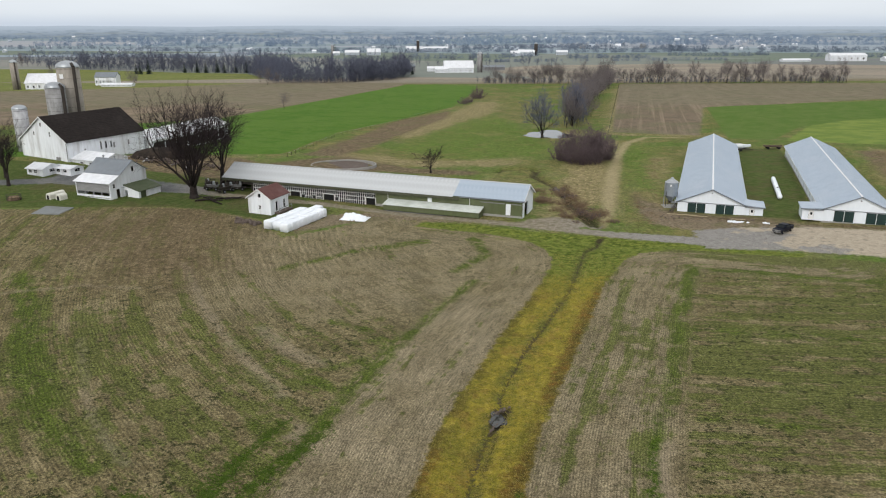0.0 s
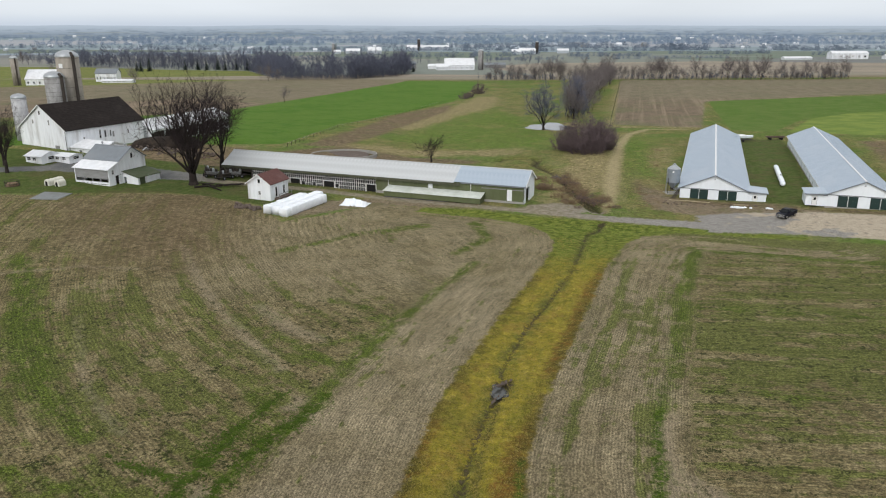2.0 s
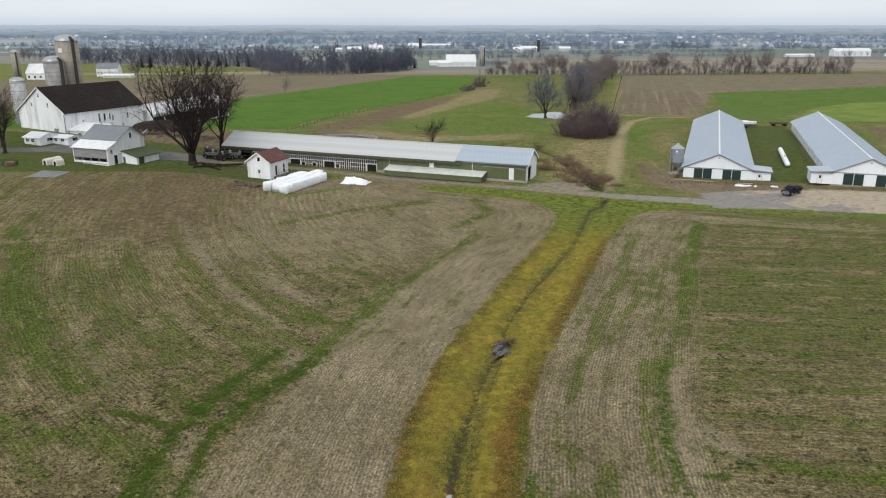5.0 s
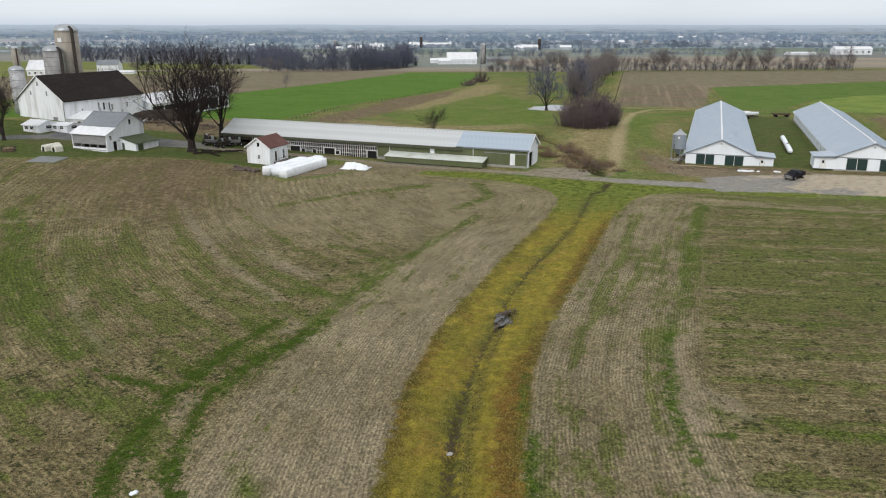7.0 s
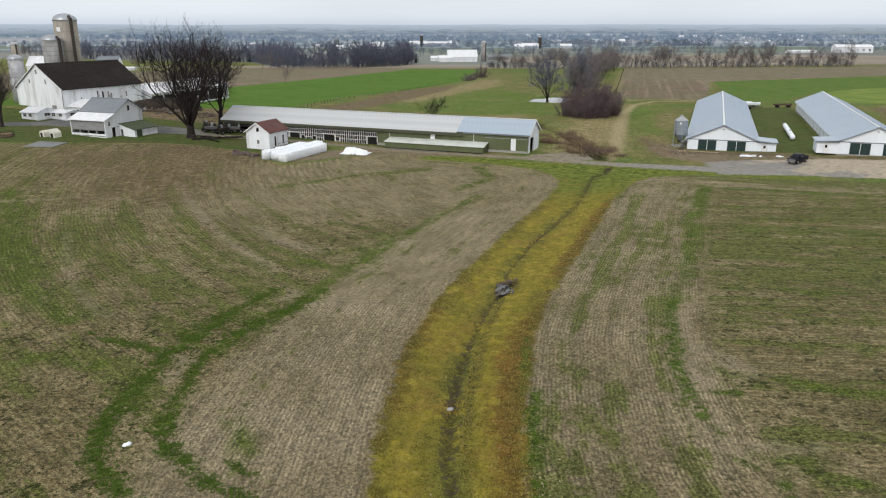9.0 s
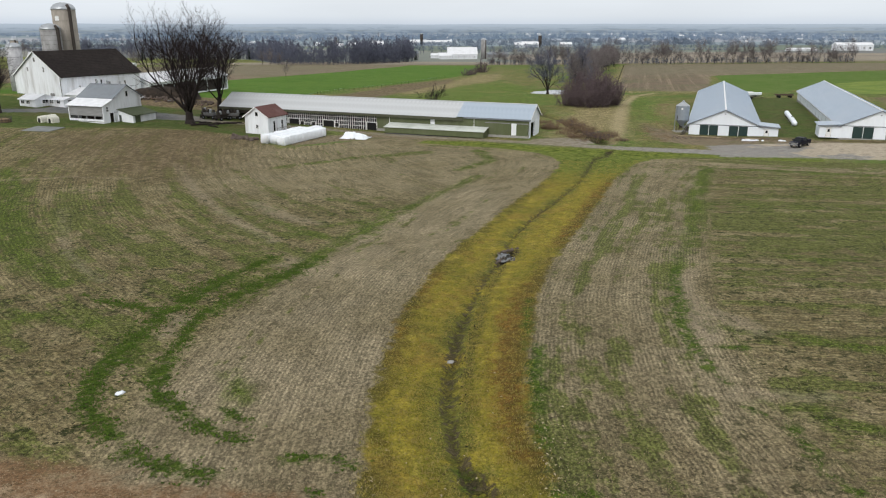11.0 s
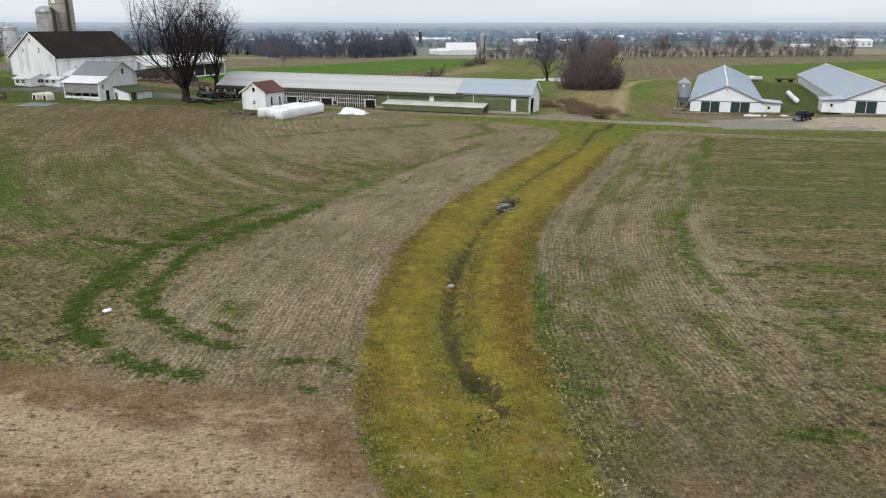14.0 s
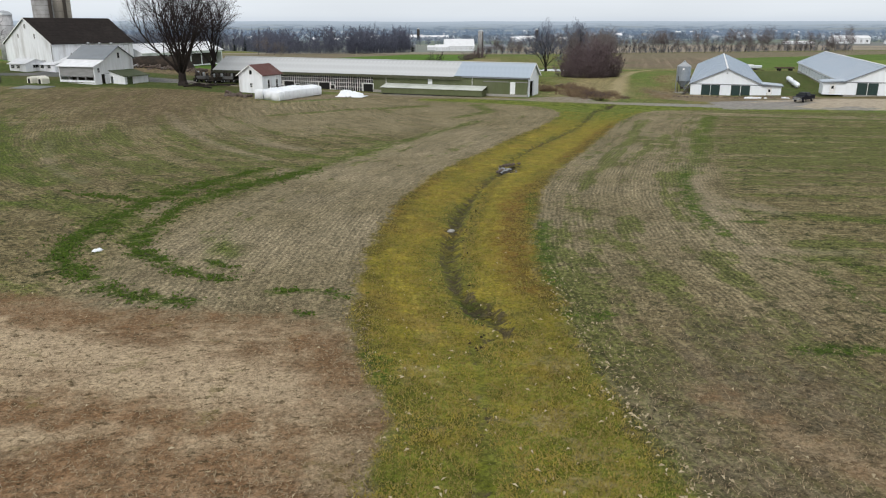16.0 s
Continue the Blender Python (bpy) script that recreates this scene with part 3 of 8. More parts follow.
def lay_ground():
    xs = steps((-3200, -800, 200), (-800, -300, 40), (-300, -110, 6), (-110, -32, 0.9), (-32, 40, 0.36), (40, 110, 0.9), (110, 300, 6), (300, 800, 40), (800, 3200, 200))
    ys = steps((-400, -60, 40), (-60, 8, 4), (8, 70, 0.33), (70, 150, 0.62), (150, 320, 2.0), (320, 1000, 10), (1000, 4700, 100))
    X, Y = np.meshgrid(xs, ys)
    Z = gz(X, Y)
    gully = along(X, Y, GULLY)
    creek = along(X, Y, CREEK)
    way = inside(X, Y, WAY)
    near = np.clip((160 - Y) / 60, 0, 1)
    wob = np.array([noise.noise((x * 0.9, y * 0.9, 3.0)) + 0.6 * noise.noise((x * 2.3, y * 2.3, 9.0)) for x, y in zip(X[Y < 150], Y[Y < 150])])
    rough = np.zeros(X.shape)
    rough[Y < 150] = wob
    Z = Z - 0.22 * np.clip(way / 4, 0, 1) - 0.30 * np.clip((gully + 0.12 + 0.22 * rough) / 0.35, 0, 1) - 0.16 * np.clip((along(X, Y, RUT) + 0.25 + 0.15 * rough) / 0.4, 0, 1) - 1.0 * np.clip((creek + 1.0) / 1.6, 0, 1)
    Z = Z + 0.035 * rough * near
    pool = (X - 5.6) ** 2 / 1.7 + (Y - 66.8) ** 2 / 3.4
    Z = Z - 0.25 * np.clip(1.6 - pool, 0, 1)
    pond = ((X - 43.5) / 11.0) ** 2 + ((Y - 303) / 13.0) ** 2
    Z = Z - 0.9 * np.clip(1.5 - pond, 0, 1)
    n, m = X.shape
    me = bpy.data.meshes.new("ground")
    me.vertices.add(n * m)
    me.vertices.foreach_set("co", np.stack([X, Y, Z], -1).astype(np.float32).ravel())
    i = np.arange((n - 1) * m).reshape(n - 1, m)[:, :-1].ravel()
    quads = np.stack([i, i + 1, i + m + 1, i + m], -1).astype(np.int32)
    me.loops.add(quads.size)
    me.loops.foreach_set("vertex_index", quads.ravel())
    me.polygons.add(len(quads))
    me.polygons.foreach_set("loop_start", np.arange(0, quads.size, 4, dtype=np.int32))
    me.update(calc_edges=True)
    me.shade_smooth()
    weed = np.max([along(X, Y, w) for w in WEEDS], axis=0)
    left = X < np.interp(Y, [8, 35, 60, 92, 130], [2, 0.5, 4, 16, 30])
    ring = np.hypot(X - 90, Y - 165)
    row = np.where(left, np.where(way > -12.5, -way, ring), np.where(way > -13.5, -way, Y + 0.085 * X))
    drill = np.where(way > np.where(left, -12.5, -13.5), row / 0.27, np.where(left, np.where(Y > np.interp(X, [-68, -56, -43, -29], [105.8, 109.7, 110.6, 117.4]), row / 1.1, row / 0.42), row / 0.55))
    strip = np.where(left, np.clip((way + 13.5) / 3, 0, 1) * np.clip((125 - Y) / 25, 0.6, 1), 0.8 * np.clip((way + 14.5) / 3, 0, 1) * np.clip((Y - 24) / 14, 0, 1))
    strip = np.maximum(strip, np.where(left, 0.65 * np.clip((Y - 90) / 14, 0, 1) * np.clip((X + 44) / 12, 0, 1), 0))
    lush = np.where(left, 0.22 * np.clip((-10 - X) / 14, 0, 1) - 0.30 * np.clip((56 - Y) / 12, 0, 1), 0.40 * np.clip((-way - 12) / 5, 0, 1) * np.clip((Y - 52) / 18, -0.6, 1) + 0.30 * np.clip((46 - Y) / 10, 0, 1) * np.clip((way + 13) / 4, 0, 1)) - 0.55 * np.where(left, strip, 0.12 * strip)
    margin = inside(X, Y, STUBBLE)
    lush = lush - np.where(left, 0.35 * np.clip((Y - 88) / 20, 0, 1), 0)
    lush = lush + 1.4 * np.clip((9 - margin) / 9, 0, 1) * np.clip((Y - 95) / 20, 0, 1) * np.clip((X + 8) / 12, 0, 1)
    fields = {
        "stubble": margin, "meadow": inside(X, Y, MEADOW), "dry": np.max([along(X, Y, w) for w in DRY], axis=0), "yard_soil": np.maximum(inside(X, Y, SOIL), inside(X, Y, BALE_SOIL)), "way": way, "gully": np.maximum(gully, along(X, Y, [(5.2, 65.4, 0.7), (6.2, 68.6, 0.9), (7.0, 69.4, 0.3)])), "creek": creek,
        "road": np.maximum.reduce([along(X, Y, ROAD), inside(X, Y, YARD), inside(X, Y, APRON), inside(X, Y, BARN_YARD)]),
        "wheat": np.maximum(inside(X, Y, WHEAT_A), inside(X, Y, WHEAT_B)), "knob": inside(X, Y, KNOB),
        "plough": np.maximum.reduce([inside(X, Y, PLOUGH_A), inside(X, Y, PLOUGH_B), inside(X, Y, PLOUGH_C)]),
        "dirt": np.maximum.reduce([inside(X, Y, DIRT), inside(X, Y, DIRT_YARD), along(X, Y, BIN_TRACK), inside(X, Y, BANK), inside(X, Y, BARN_DIRT), inside(X, Y, BARN_BACK)]), "lawn": np.maximum(inside(X, Y, LAWN), inside(X, Y, FARM_LAWN)), "bare": np.maximum(inside(X, Y, BARE), along(X, Y, [(7.5, 21, 0.1), (9.5, 17.5, 0.5), (12.5, 14, 0.9)])), "leaf": inside(X, Y, LEAF),
        "paddock": np.maximum(inside(X, Y, PADDOCK), along(X, Y, [(58, 168, 3.5), (53, 190, 4.5), (58, 225, 5), (70, 262, 4.5)])), "track": along(X, Y, TRACK), "weed": weed, "dull": np.max([along(X, Y, w) for w in DULL], axis=0), "pale": np.max([along(X, Y, w) for w in PALE], axis=0), "rust": np.max([along(X, Y, w) for w in RUST], axis=0), "rut": along(X, Y, RUT), "strip": strip, "combed": np.where(left, np.where(way > -12.5, 0.6, np.clip((-16 - X) / 14, 0.25, 0.65)), np.where(way > -13.5, 0.75, 0.5)), "row": row, "drill": drill, "asphalt": np.clip((-60 - X) / 8, -1, 1), "lush": lush, "sand": np.clip((X - 62) / 20, -1, 1),
    }
    crop = np.maximum(margin, way) > -4.0
    crop = (crop[:-1, :-1] | crop[1:, 1:]).astype(np.int32)
    me.polygons.foreach_set("material_index", crop.ravel())
    for key, val in fields.items():
        a = me.attributes.new(key, "FLOAT", "POINT")
        a.data.foreach_set("value", val.astype(np.float32).ravel())
    return me


def ground_material(cropped):
    q = Graph("cropped_stubble" if cropped else "pasture_and_fields", 0.95)
    q.b.inputs["Specular IOR Level"].default_value = 0.06
    q.b.inputs["Sheen Weight"].default_value = 0.035
    q.b.inputs["Sheen Roughness"].default_value = 0.45
    q.b.inputs["Sheen Tint"].default_value = (0.72, 0.86, 0.42, 1)
    n_big, n_mid, n_small, n_fine = q.noise(0.035, 4), q.noise(0.16, 5), q.noise(0.9, 5, 0.65), q.noise(5.0, 4, 0.75)
    n_clod = q.noise(2.0, 5, 0.75)
    speck = q.noise(7.0, 6, 0.85)
    clump = q.noise(1.1, 6, 0.8)
    yy = q.t.nodes.new("ShaderNodeSeparateXYZ")
    q.t.links.new(q.pos, yy.inputs[0])

    def mask(name, soft, ragged, n=None):
        return q.step(q.math("ADD", q.attr(name), q.math("MULTIPLY", q.math("SUBTRACT", n or n_small, 0.5), ragged)), -soft, soft)

    def grain(col, lo, hi, clumps=None):
        col = q.mix(1.0, col, q.step(speck, 0.36, 0.64, lo, hi), "MULTIPLY")
        return q.mix(1.0, col, q.step(clumps or clump, 0.40, 0.60, 0.5 + 0.5 * lo, 0.5 + 0.5 * hi), "MULTIPLY")

    # pasture: olive and fresher green in broad patches
    pasture = q.mix(q.step(n_mid, 0.40, 0.60), (0.157, 0.142, 0.050), (0.097, 0.117, 0.027))
    pasture = q.mix(q.math("MULTIPLY", q.step(n_small, 0.48, 0.62), 0.5), pasture, (0.167, 0.144, 0.063))
    pasture = q.mix(q.math("MULTIPLY", q.step(n_big, 0.46, 0.58), 0.75), pasture, (0.070, 0.126, 0.018))
    pasture = q.mix(q.math("MULTIPLY", q.step(q.noise(0.06, 6, 0.75), 0.50, 0.68), 0.6), pasture, (0.189, 0.155, 0.083))
    lane = q.t.nodes.new("ShaderNodeCombineXYZ")
    q.put(lane.inputs[0], q.math("ADD", yy.outputs["X"], q.math("MULTIPLY", yy.outputs["Y"], -0.26)))
    q.put(lane.inputs[1], q.math("MULTIPLY", yy.outputs["Y"], 0.14))
    streak = q.noise(0.30, 6, 0.7, lane.outputs[0])
    pasture = q.mix(q.math("MULTIPLY", q.step(streak, 0.52, 0.66), 0.42), pasture, (0.224, 0.194, 0.095))
    pasture = q.mix(q.math("MULTIPLY", q.step(streak, 0.46, 0.34), 0.4), pasture, (0.062, 0.101, 0.016))
    parched = q.mix(q.step(n_small, 0.40, 0.60), (0.285, 0.226, 0.122), (0.165, 0.138, 0.062))
    pasture = q.mix(q.math("MULTIPLY", mask("dry", 4.0, 20.0, n_mid), 0.9), pasture, parched)
    lusher = q.mix(q.step(n_small, 0.38, 0.62), (0.060, 0.112, 0.013), (0.118, 0.160, 0.030))
    lusher = q.mix(q.math("MULTIPLY", q.step(n_mid, 0.50, 0.62), 0.55), lusher, (0.165, 0.155, 0.052))
    pasture = q.mix(q.math("MULTIPLY", mask("paddock", 4.0, 26.0, n_mid), 0.85), pasture, lusher)
    rank = q.noise(0.45, 6, 0.75)
    pasture = q.mix(q.step(rank, 0.56, 0.64, 0.0, 0.55), pasture, (0.075, 0.070, 0.024))
    pasture = grain(pasture, 0.42, 1.55)
    col = pasture
    if not cropped:
        # distant patchwork of fields, tinted bluish and paled far off to stand for haze
        vor = q.t.nodes.new("ShaderNodeTexVoronoi")
        vor.inputs["Scale"].default_value = 1.0
        mp = q.t.nodes.new("ShaderNodeMapping")
        mp.inputs["Scale"].default_value = (0.0019, 0.0040, 0.0)
        mp.inputs["Rotation"].default_value = (0, 0, 0.25)
        q.t.links.new(q.pos, mp.inputs["Vector"])
        q.t.links.new(mp.outputs["Vector"], vor.inputs["Vector"])
        cell = q.t.nodes.new("ShaderNodeSeparateColor")
        q.t.links.new(vor.outputs["Color"], cell.inputs[0])
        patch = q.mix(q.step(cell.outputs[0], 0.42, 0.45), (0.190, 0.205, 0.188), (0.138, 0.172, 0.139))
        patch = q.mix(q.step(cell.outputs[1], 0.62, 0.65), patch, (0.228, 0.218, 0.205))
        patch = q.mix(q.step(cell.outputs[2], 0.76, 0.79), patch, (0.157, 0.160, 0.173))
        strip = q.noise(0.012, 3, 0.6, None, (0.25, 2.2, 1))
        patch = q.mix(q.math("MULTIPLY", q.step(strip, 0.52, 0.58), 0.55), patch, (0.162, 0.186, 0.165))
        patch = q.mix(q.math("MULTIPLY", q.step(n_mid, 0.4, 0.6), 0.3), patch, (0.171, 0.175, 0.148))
        # the farthest fields get a second palette, lightened and blued as haze
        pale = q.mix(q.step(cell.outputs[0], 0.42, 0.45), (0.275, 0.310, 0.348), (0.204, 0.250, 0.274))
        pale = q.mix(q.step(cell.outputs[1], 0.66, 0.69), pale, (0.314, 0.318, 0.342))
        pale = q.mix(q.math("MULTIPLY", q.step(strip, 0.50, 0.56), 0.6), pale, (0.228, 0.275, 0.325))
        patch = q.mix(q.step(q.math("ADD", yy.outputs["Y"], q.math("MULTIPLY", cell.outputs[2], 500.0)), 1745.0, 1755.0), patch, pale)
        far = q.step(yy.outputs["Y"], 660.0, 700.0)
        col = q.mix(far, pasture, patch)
        # ploughed and sown land
        furrow = q.t.nodes.new("ShaderNodeCombineXYZ")
        q.put(furrow.inputs[0], q.math("ADD", yy.outputs["X"], q.math("MULTIPLY", yy.outputs["Y"], -0.26)))
        q.put(furrow.inputs[1], q.math("MULTIPLY", yy.outputs["Y"], 0.012))
        drift = q.noise(0.28, 5, 0.65, furrow.outputs[0])
        plough = q.mix(q.step(n_mid, 0.40, 0.60), (0.176, 0.132, 0.096), (0.138, 0.104, 0.074))
        plough = q.mix(q.math("MULTIPLY", q.step(drift, 0.47, 0.62), 0.75), plough, (0.270, 0.205, 0.150))
        plough = q.mix(q.math("MULTIPLY", q.step(q.noise(0.014, 4, 0.6), 0.46, 0.6), 0.75), plough, (0.132, 0.128, 0.068))
        plough = q.mix(q.step(q.math("ADD", yy.outputs["Y"], q.math("MULTIPLY", n_big, 60.0)), 425.0, 475.0, 0.0, 0.75), plough, q.mix(q.step(n_mid, 0.40, 0.60), (0.190, 0.158, 0.112), (0.142, 0.124, 0.080)))
        # ploughed land past about 655 m is lightened, haze mixed into its colour
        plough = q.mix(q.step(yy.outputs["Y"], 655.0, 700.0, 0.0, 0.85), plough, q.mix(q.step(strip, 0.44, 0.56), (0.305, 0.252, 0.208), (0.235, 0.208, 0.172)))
        sown = q.mix(q.step(n_mid, 0.38, 0.62), (0.130, 0.155, 0.036), (0.175, 0.180, 0.055))
        bout = q.noise(0.05, 4, 0.6, None, (0.35, 2.4, 1))
        sown = q.mix(q.math("MULTIPLY", q.step(bout, 0.52, 0.60), 0.7), sown, (0.105, 0.110, 0.040))
        col = q.mix(mask("meadow", 1.5, 8.0), col, grain(sown, 0.75, 1.2))
        col = q.mix(mask("plough", 1.0, 5.0), col, grain(plough, 0.75, 1.2))
        wheat = q.mix(q.step(n_mid, 0.40, 0.60), (0.056, 0.128, 0.011), (0.078, 0.146, 0.018))
        wheat = q.mix(q.math("MULTIPLY", q.step(n_big, 0.45, 0.6), 0.6), wheat, (0.085, 0.150, 0.022))
        wheat = q.mix(q.step(yy.outputs["X"], 40.0, 90.0), wheat, q.mix(q.step(n_mid, 0.4, 0.6), (0.072, 0.130, 0.018), (0.095, 0.142, 0.030)))
        col = q.mix(mask("wheat", 0.6, 3.0), col, grain(wheat, 0.8, 1.15))
        col = q.mix(mask("knob", 0.8, 4.0), col, q.mix(q.step(n_mid, 0.38, 0.62), (0.165, 0.212, 0.045), (0.120, 0.172, 0.034)))
    dirt = q.mix(q.step(n_small, 0.40, 0.60), (0.095, 0.064, 0.043), (0.190, 0.136, 0.088))
    dirt = q.mix(q.math("MULTIPLY", q.step(n_mid, 0.5, 0.62), 0.5), dirt, (0.115, 0.105, 0.045))
    col = q.mix(q.math("MULTIPLY", mask("dirt", 2.0, 6.0, n_mid), 0.92), col, grain(dirt, 0.7, 1.25))
    lawn = q.mix(q.step(n_small, 0.38, 0.62), (0.048, 0.072, 0.014), (0.080, 0.100, 0.027))
    lawn = q.mix(q.math("MULTIPLY", q.step(n_mid, 0.46, 0.62), 0.6), lawn, (0.088, 0.074, 0.034))
    col = q.mix(mask("lawn", 0.5, 2.5), col, grain(lawn, 0.75, 1.2))
    if not cropped:
        col = q.mix(q.math("MULTIPLY", mask("track", 1.3, 4.2), 0.9), col, grain((0.325, 0.266, 0.152), 0.7, 1.2))
    mud = q.mix(q.step(n_clod, 0.40, 0.60), (0.014, 0.011, 0.007), (0.056, 0.043, 0.026))
    mud = grain(mud, 0.6, 1.5)
    col = q.mix(q.math("MULTIPLY", mask("creek", 0.8, 2.2), 0.85), col, mud)
    if cropped:
        # corn stubble: pale residue on brown soil, young green between the rows
        row = q.attr("row")

        def in_rows(along_row):
            n = q.t.nodes.new("ShaderNodeCombineXYZ")
            q.put(n.inputs[0], row)
            q.put(n.inputs[1], q.math("MULTIPLY", yy.outputs["Y"], along_row))
            q.put(n.inputs[2], q.math("MULTIPLY", yy.outputs["X"], along_row))
            return n.outputs[0]
        long_rows, short_rows = in_rows(0.10), in_rows(0.42)
        n_patch = q.noise(0.30, 6, 0.72)
        worn = q.noise(0.085, 6, 0.7)
        swath = q.noise(0.40, 4, 0.65, long_rows)
        broken = q.step(q.noise(0.16, 6, 0.75), 0.42, 0.58, 0.25, 1.0)
        strip = q.attr("strip")
        stub = q.mix(q.step(n_small, 0.36, 0.64), (0.124, 0.098, 0.048), (0.182, 0.148, 0.078))
        stub = q.mix(q.math("MULTIPLY", q.step(worn, 0.50, 0.62), 0.65), stub, (0.217, 0.177, 0.100))
        stub = q.mix(q.math("MULTIPLY", q.step(worn, 0.46, 0.36), 0.6), stub, (0.083, 0.070, 0.031))
        stub = q.mix(q.math("MULTIPLY", strip, 0.62), stub, q.mix(q.step(n_mid, 0.38, 0.62), (0.196, 0.160, 0.103), (0.262, 0.217, 0.149)))
        # thin young green, thicker in streaks along the rows
        cover = q.math("ADD", q.math("ADD", q.math("MULTIPLY", swath, 0.52), q.math("MULTIPLY", n_patch, 0.36)), q.math("MULTIPLY", n_small, 0.14))
        cover = q.math("ADD", cover, q.math("MULTIPLY", q.attr("lush"), 0.105))
        young = q.mix(q.step(n_fine, 0.38, 0.62), (0.060, 0.074, 0.013), (0.112, 0.122, 0.032))
        stub = q.mix(q.step(cover, 0.508, 0.558, 0.0, 0.84), stub, young)
        dull = q.math("MULTIPLY", mask("dull", 0.8, 4.0, n_patch), q.step(q.noise(0.7, 6, 0.75, short_rows), 0.36, 0.52))
        stub = q.mix(q.math("MULTIPLY", dull, 0.95), stub, q.mix(q.step(n_fine, 0.40, 0.62), (0.045, 0.066, 0.007), (0.098, 0.124, 0.022)))
        # drilled rows: a pale line of straw and a dark furrow, broken up by patches
        ridge = q.math("SINE", q.math("MULTIPLY", q.math("ADD", q.attr("drill"), q.math("MULTIPLY", n_mid, 0.30)), 2 * math.pi))
        stub = q.mix(1.0, stub, q.step(q.math("MULTIPLY", ridge, broken), -1.0, 1.0, q.math("SUBTRACT", 1.0, q.math("MULTIPLY", q.attr("combed"), 0.28)), q.math("ADD", 1.0, q.math("MULTIPLY", q.attr("combed"), 0.22))), "MULTIPLY")
        streaky = q.noise(3.6, 5, 0.75, in_rows(0.8))
        stub = q.mix(q.math("SUBTRACT", 1.0, q.math("MULTIPLY", strip, 0.2)), stub, q.step(streaky, 0.40, 0.60, 0.58, 1.40), "MULTIPLY")
        stub = q.mix(1.0, stub, q.step(q.noise(1.25, 5, 0.8, long_rows), 0.38, 0.62, 0.83, 1.18), "MULTIPLY")
        stub = q.mix(q.math("MULTIPLY", mask("pale", 0.7, 3.0), 0.42), stub, (0.270, 0.216, 0.157))
        # dark tufts and clods, and single pale stalks
        many = q.math("MULTIPLY", q.step(q.noise(0.12, 5, 0.7), 0.40, 0.58, 0.4, 1.0), q.math("SUBTRACT", 1.0, q.math("MULTIPLY", strip, 0.75)))
        stub = q.mix(q.math("MULTIPLY", q.step(q.noise(1.15, 4, 0.72), 0.555, 0.61), many), stub, (0.026, 0.030, 0.009))
        stub = q.mix(q.math("MULTIPLY", q.step(q.noise(2.9, 3, 0.6), 0.60, 0.65), many), stub, (0.022, 0.021, 0.009))
        stub = q.mix(q.step(n_fine, 0.60, 0.70, 0.0, 0.55), stub, (0.270, 0.228, 0.160))
        soily = q.math("MULTIPLY", q.step(yy.outputs["Y"], 34.0, 20.0), q.step(yy.outputs["X"], 4.0, 8.0))
        stub = q.mix(q.math("MULTIPLY", q.math("MULTIPLY", soily, q.step(n_mid, 0.36, 0.56)), 0.6), stub, q.mix(q.step(n_clod, 0.4, 0.6), (0.092, 0.065, 0.043), (0.167, 0.132, 0.093)))
        weed = q.math("MULTIPLY", mask("weed", 0.30, 3.4, q.noise(0.7, 6, 0.75)), q.step(q.noise(1.6, 6, 0.78), 0.40, 0.50, 0.1, 1.0))
        stub = q.mix(q.math("MULTIPLY", weed, 0.95), stub, q.mix(q.step(n_clod, 0.40, 0.62), (0.020, 0.044, 0.002), (0.070, 0.108, 0.010)))
        leaf = q.mix(q.step(n_small, 0.40, 0.60), (0.082, 0.055, 0.032), (0.165, 0.112, 0.074))
        stub = q.mix(q.math("MULTIPLY", mask("leaf", 11.0, 22.0, n_mid), 0.55), stub, leaf)
        stub = q.mix(1.0, stub, q.step(speck, 0.38, 0.62, 0.52, 1.44), "MULTIPLY")
        # bare soil with drifts of straw, rusty patches and dark tufts
        band = q.noise(0.30, 6, 0.75, None, (0.7, 1.3, 1))
        bare = q.mix(q.step(band, 0.37, 0.57), (0.172, 0.108, 0.062), (0.400, 0.306, 0.198))
        bare = q.mix(q.math("MULTIPLY", q.step(n_small, 0.47, 0.62), 0.6), bare, (0.152, 0.092, 0.050))
        bare = q.mix(q.math("MULTIPLY", mask("pale", 0.9, 4.0), 0.7), bare, (0.435, 0.338, 0.225))
        bare = q.mix(q.math("MULTIPLY", mask("rust", 0.9, 5.0), 0.75), bare, q.mix(q.step(n_clod, 0.4, 0.6), (0.130, 0.065, 0.029), (0.225, 0.129, 0.068)))
        bare = q.mix(q.step(q.noise(2.6, 5, 0.75, None, (0.8, 1.3, 1)), 0.56, 0.62, 0.0, 0.85), bare, (0.072, 0.049, 0.025))
        bare = q.mix(q.math("MULTIPLY", q.step(q.noise(0.5, 5, 0.7), 0.58, 0.66), 0.5), bare, (0.120, 0.106, 0.032))
        bare = q.mix(q.math("MULTIPLY", q.step(q.attr("bare"), 3.0, 0.3), 0.45), bare, (0.150, 0.094, 0.050))
        bare = q.mix(q.step(n_fine, 0.57, 0.67, 0.0, 0.5), bare, (0.440, 0.338, 0.225))
        bare = q.mix(1.0, bare, q.step(speck, 0.36, 0.62, 0.55, 1.28), "MULTIPLY")
        stub = q.mix(mask("bare", 0.9, 5.0), stub, bare)
        col = q.mix(mask("stubble", 0.7, 3.5), col, stub)
        # the grassed waterway
        flow = q.t.nodes.new("ShaderNodeCombineXYZ")
        q.put(flow.inputs[0], q.attr("way"))
        q.put(flow.inputs[1], q.math("MULTIPLY", yy.outputs["Y"], 0.22))
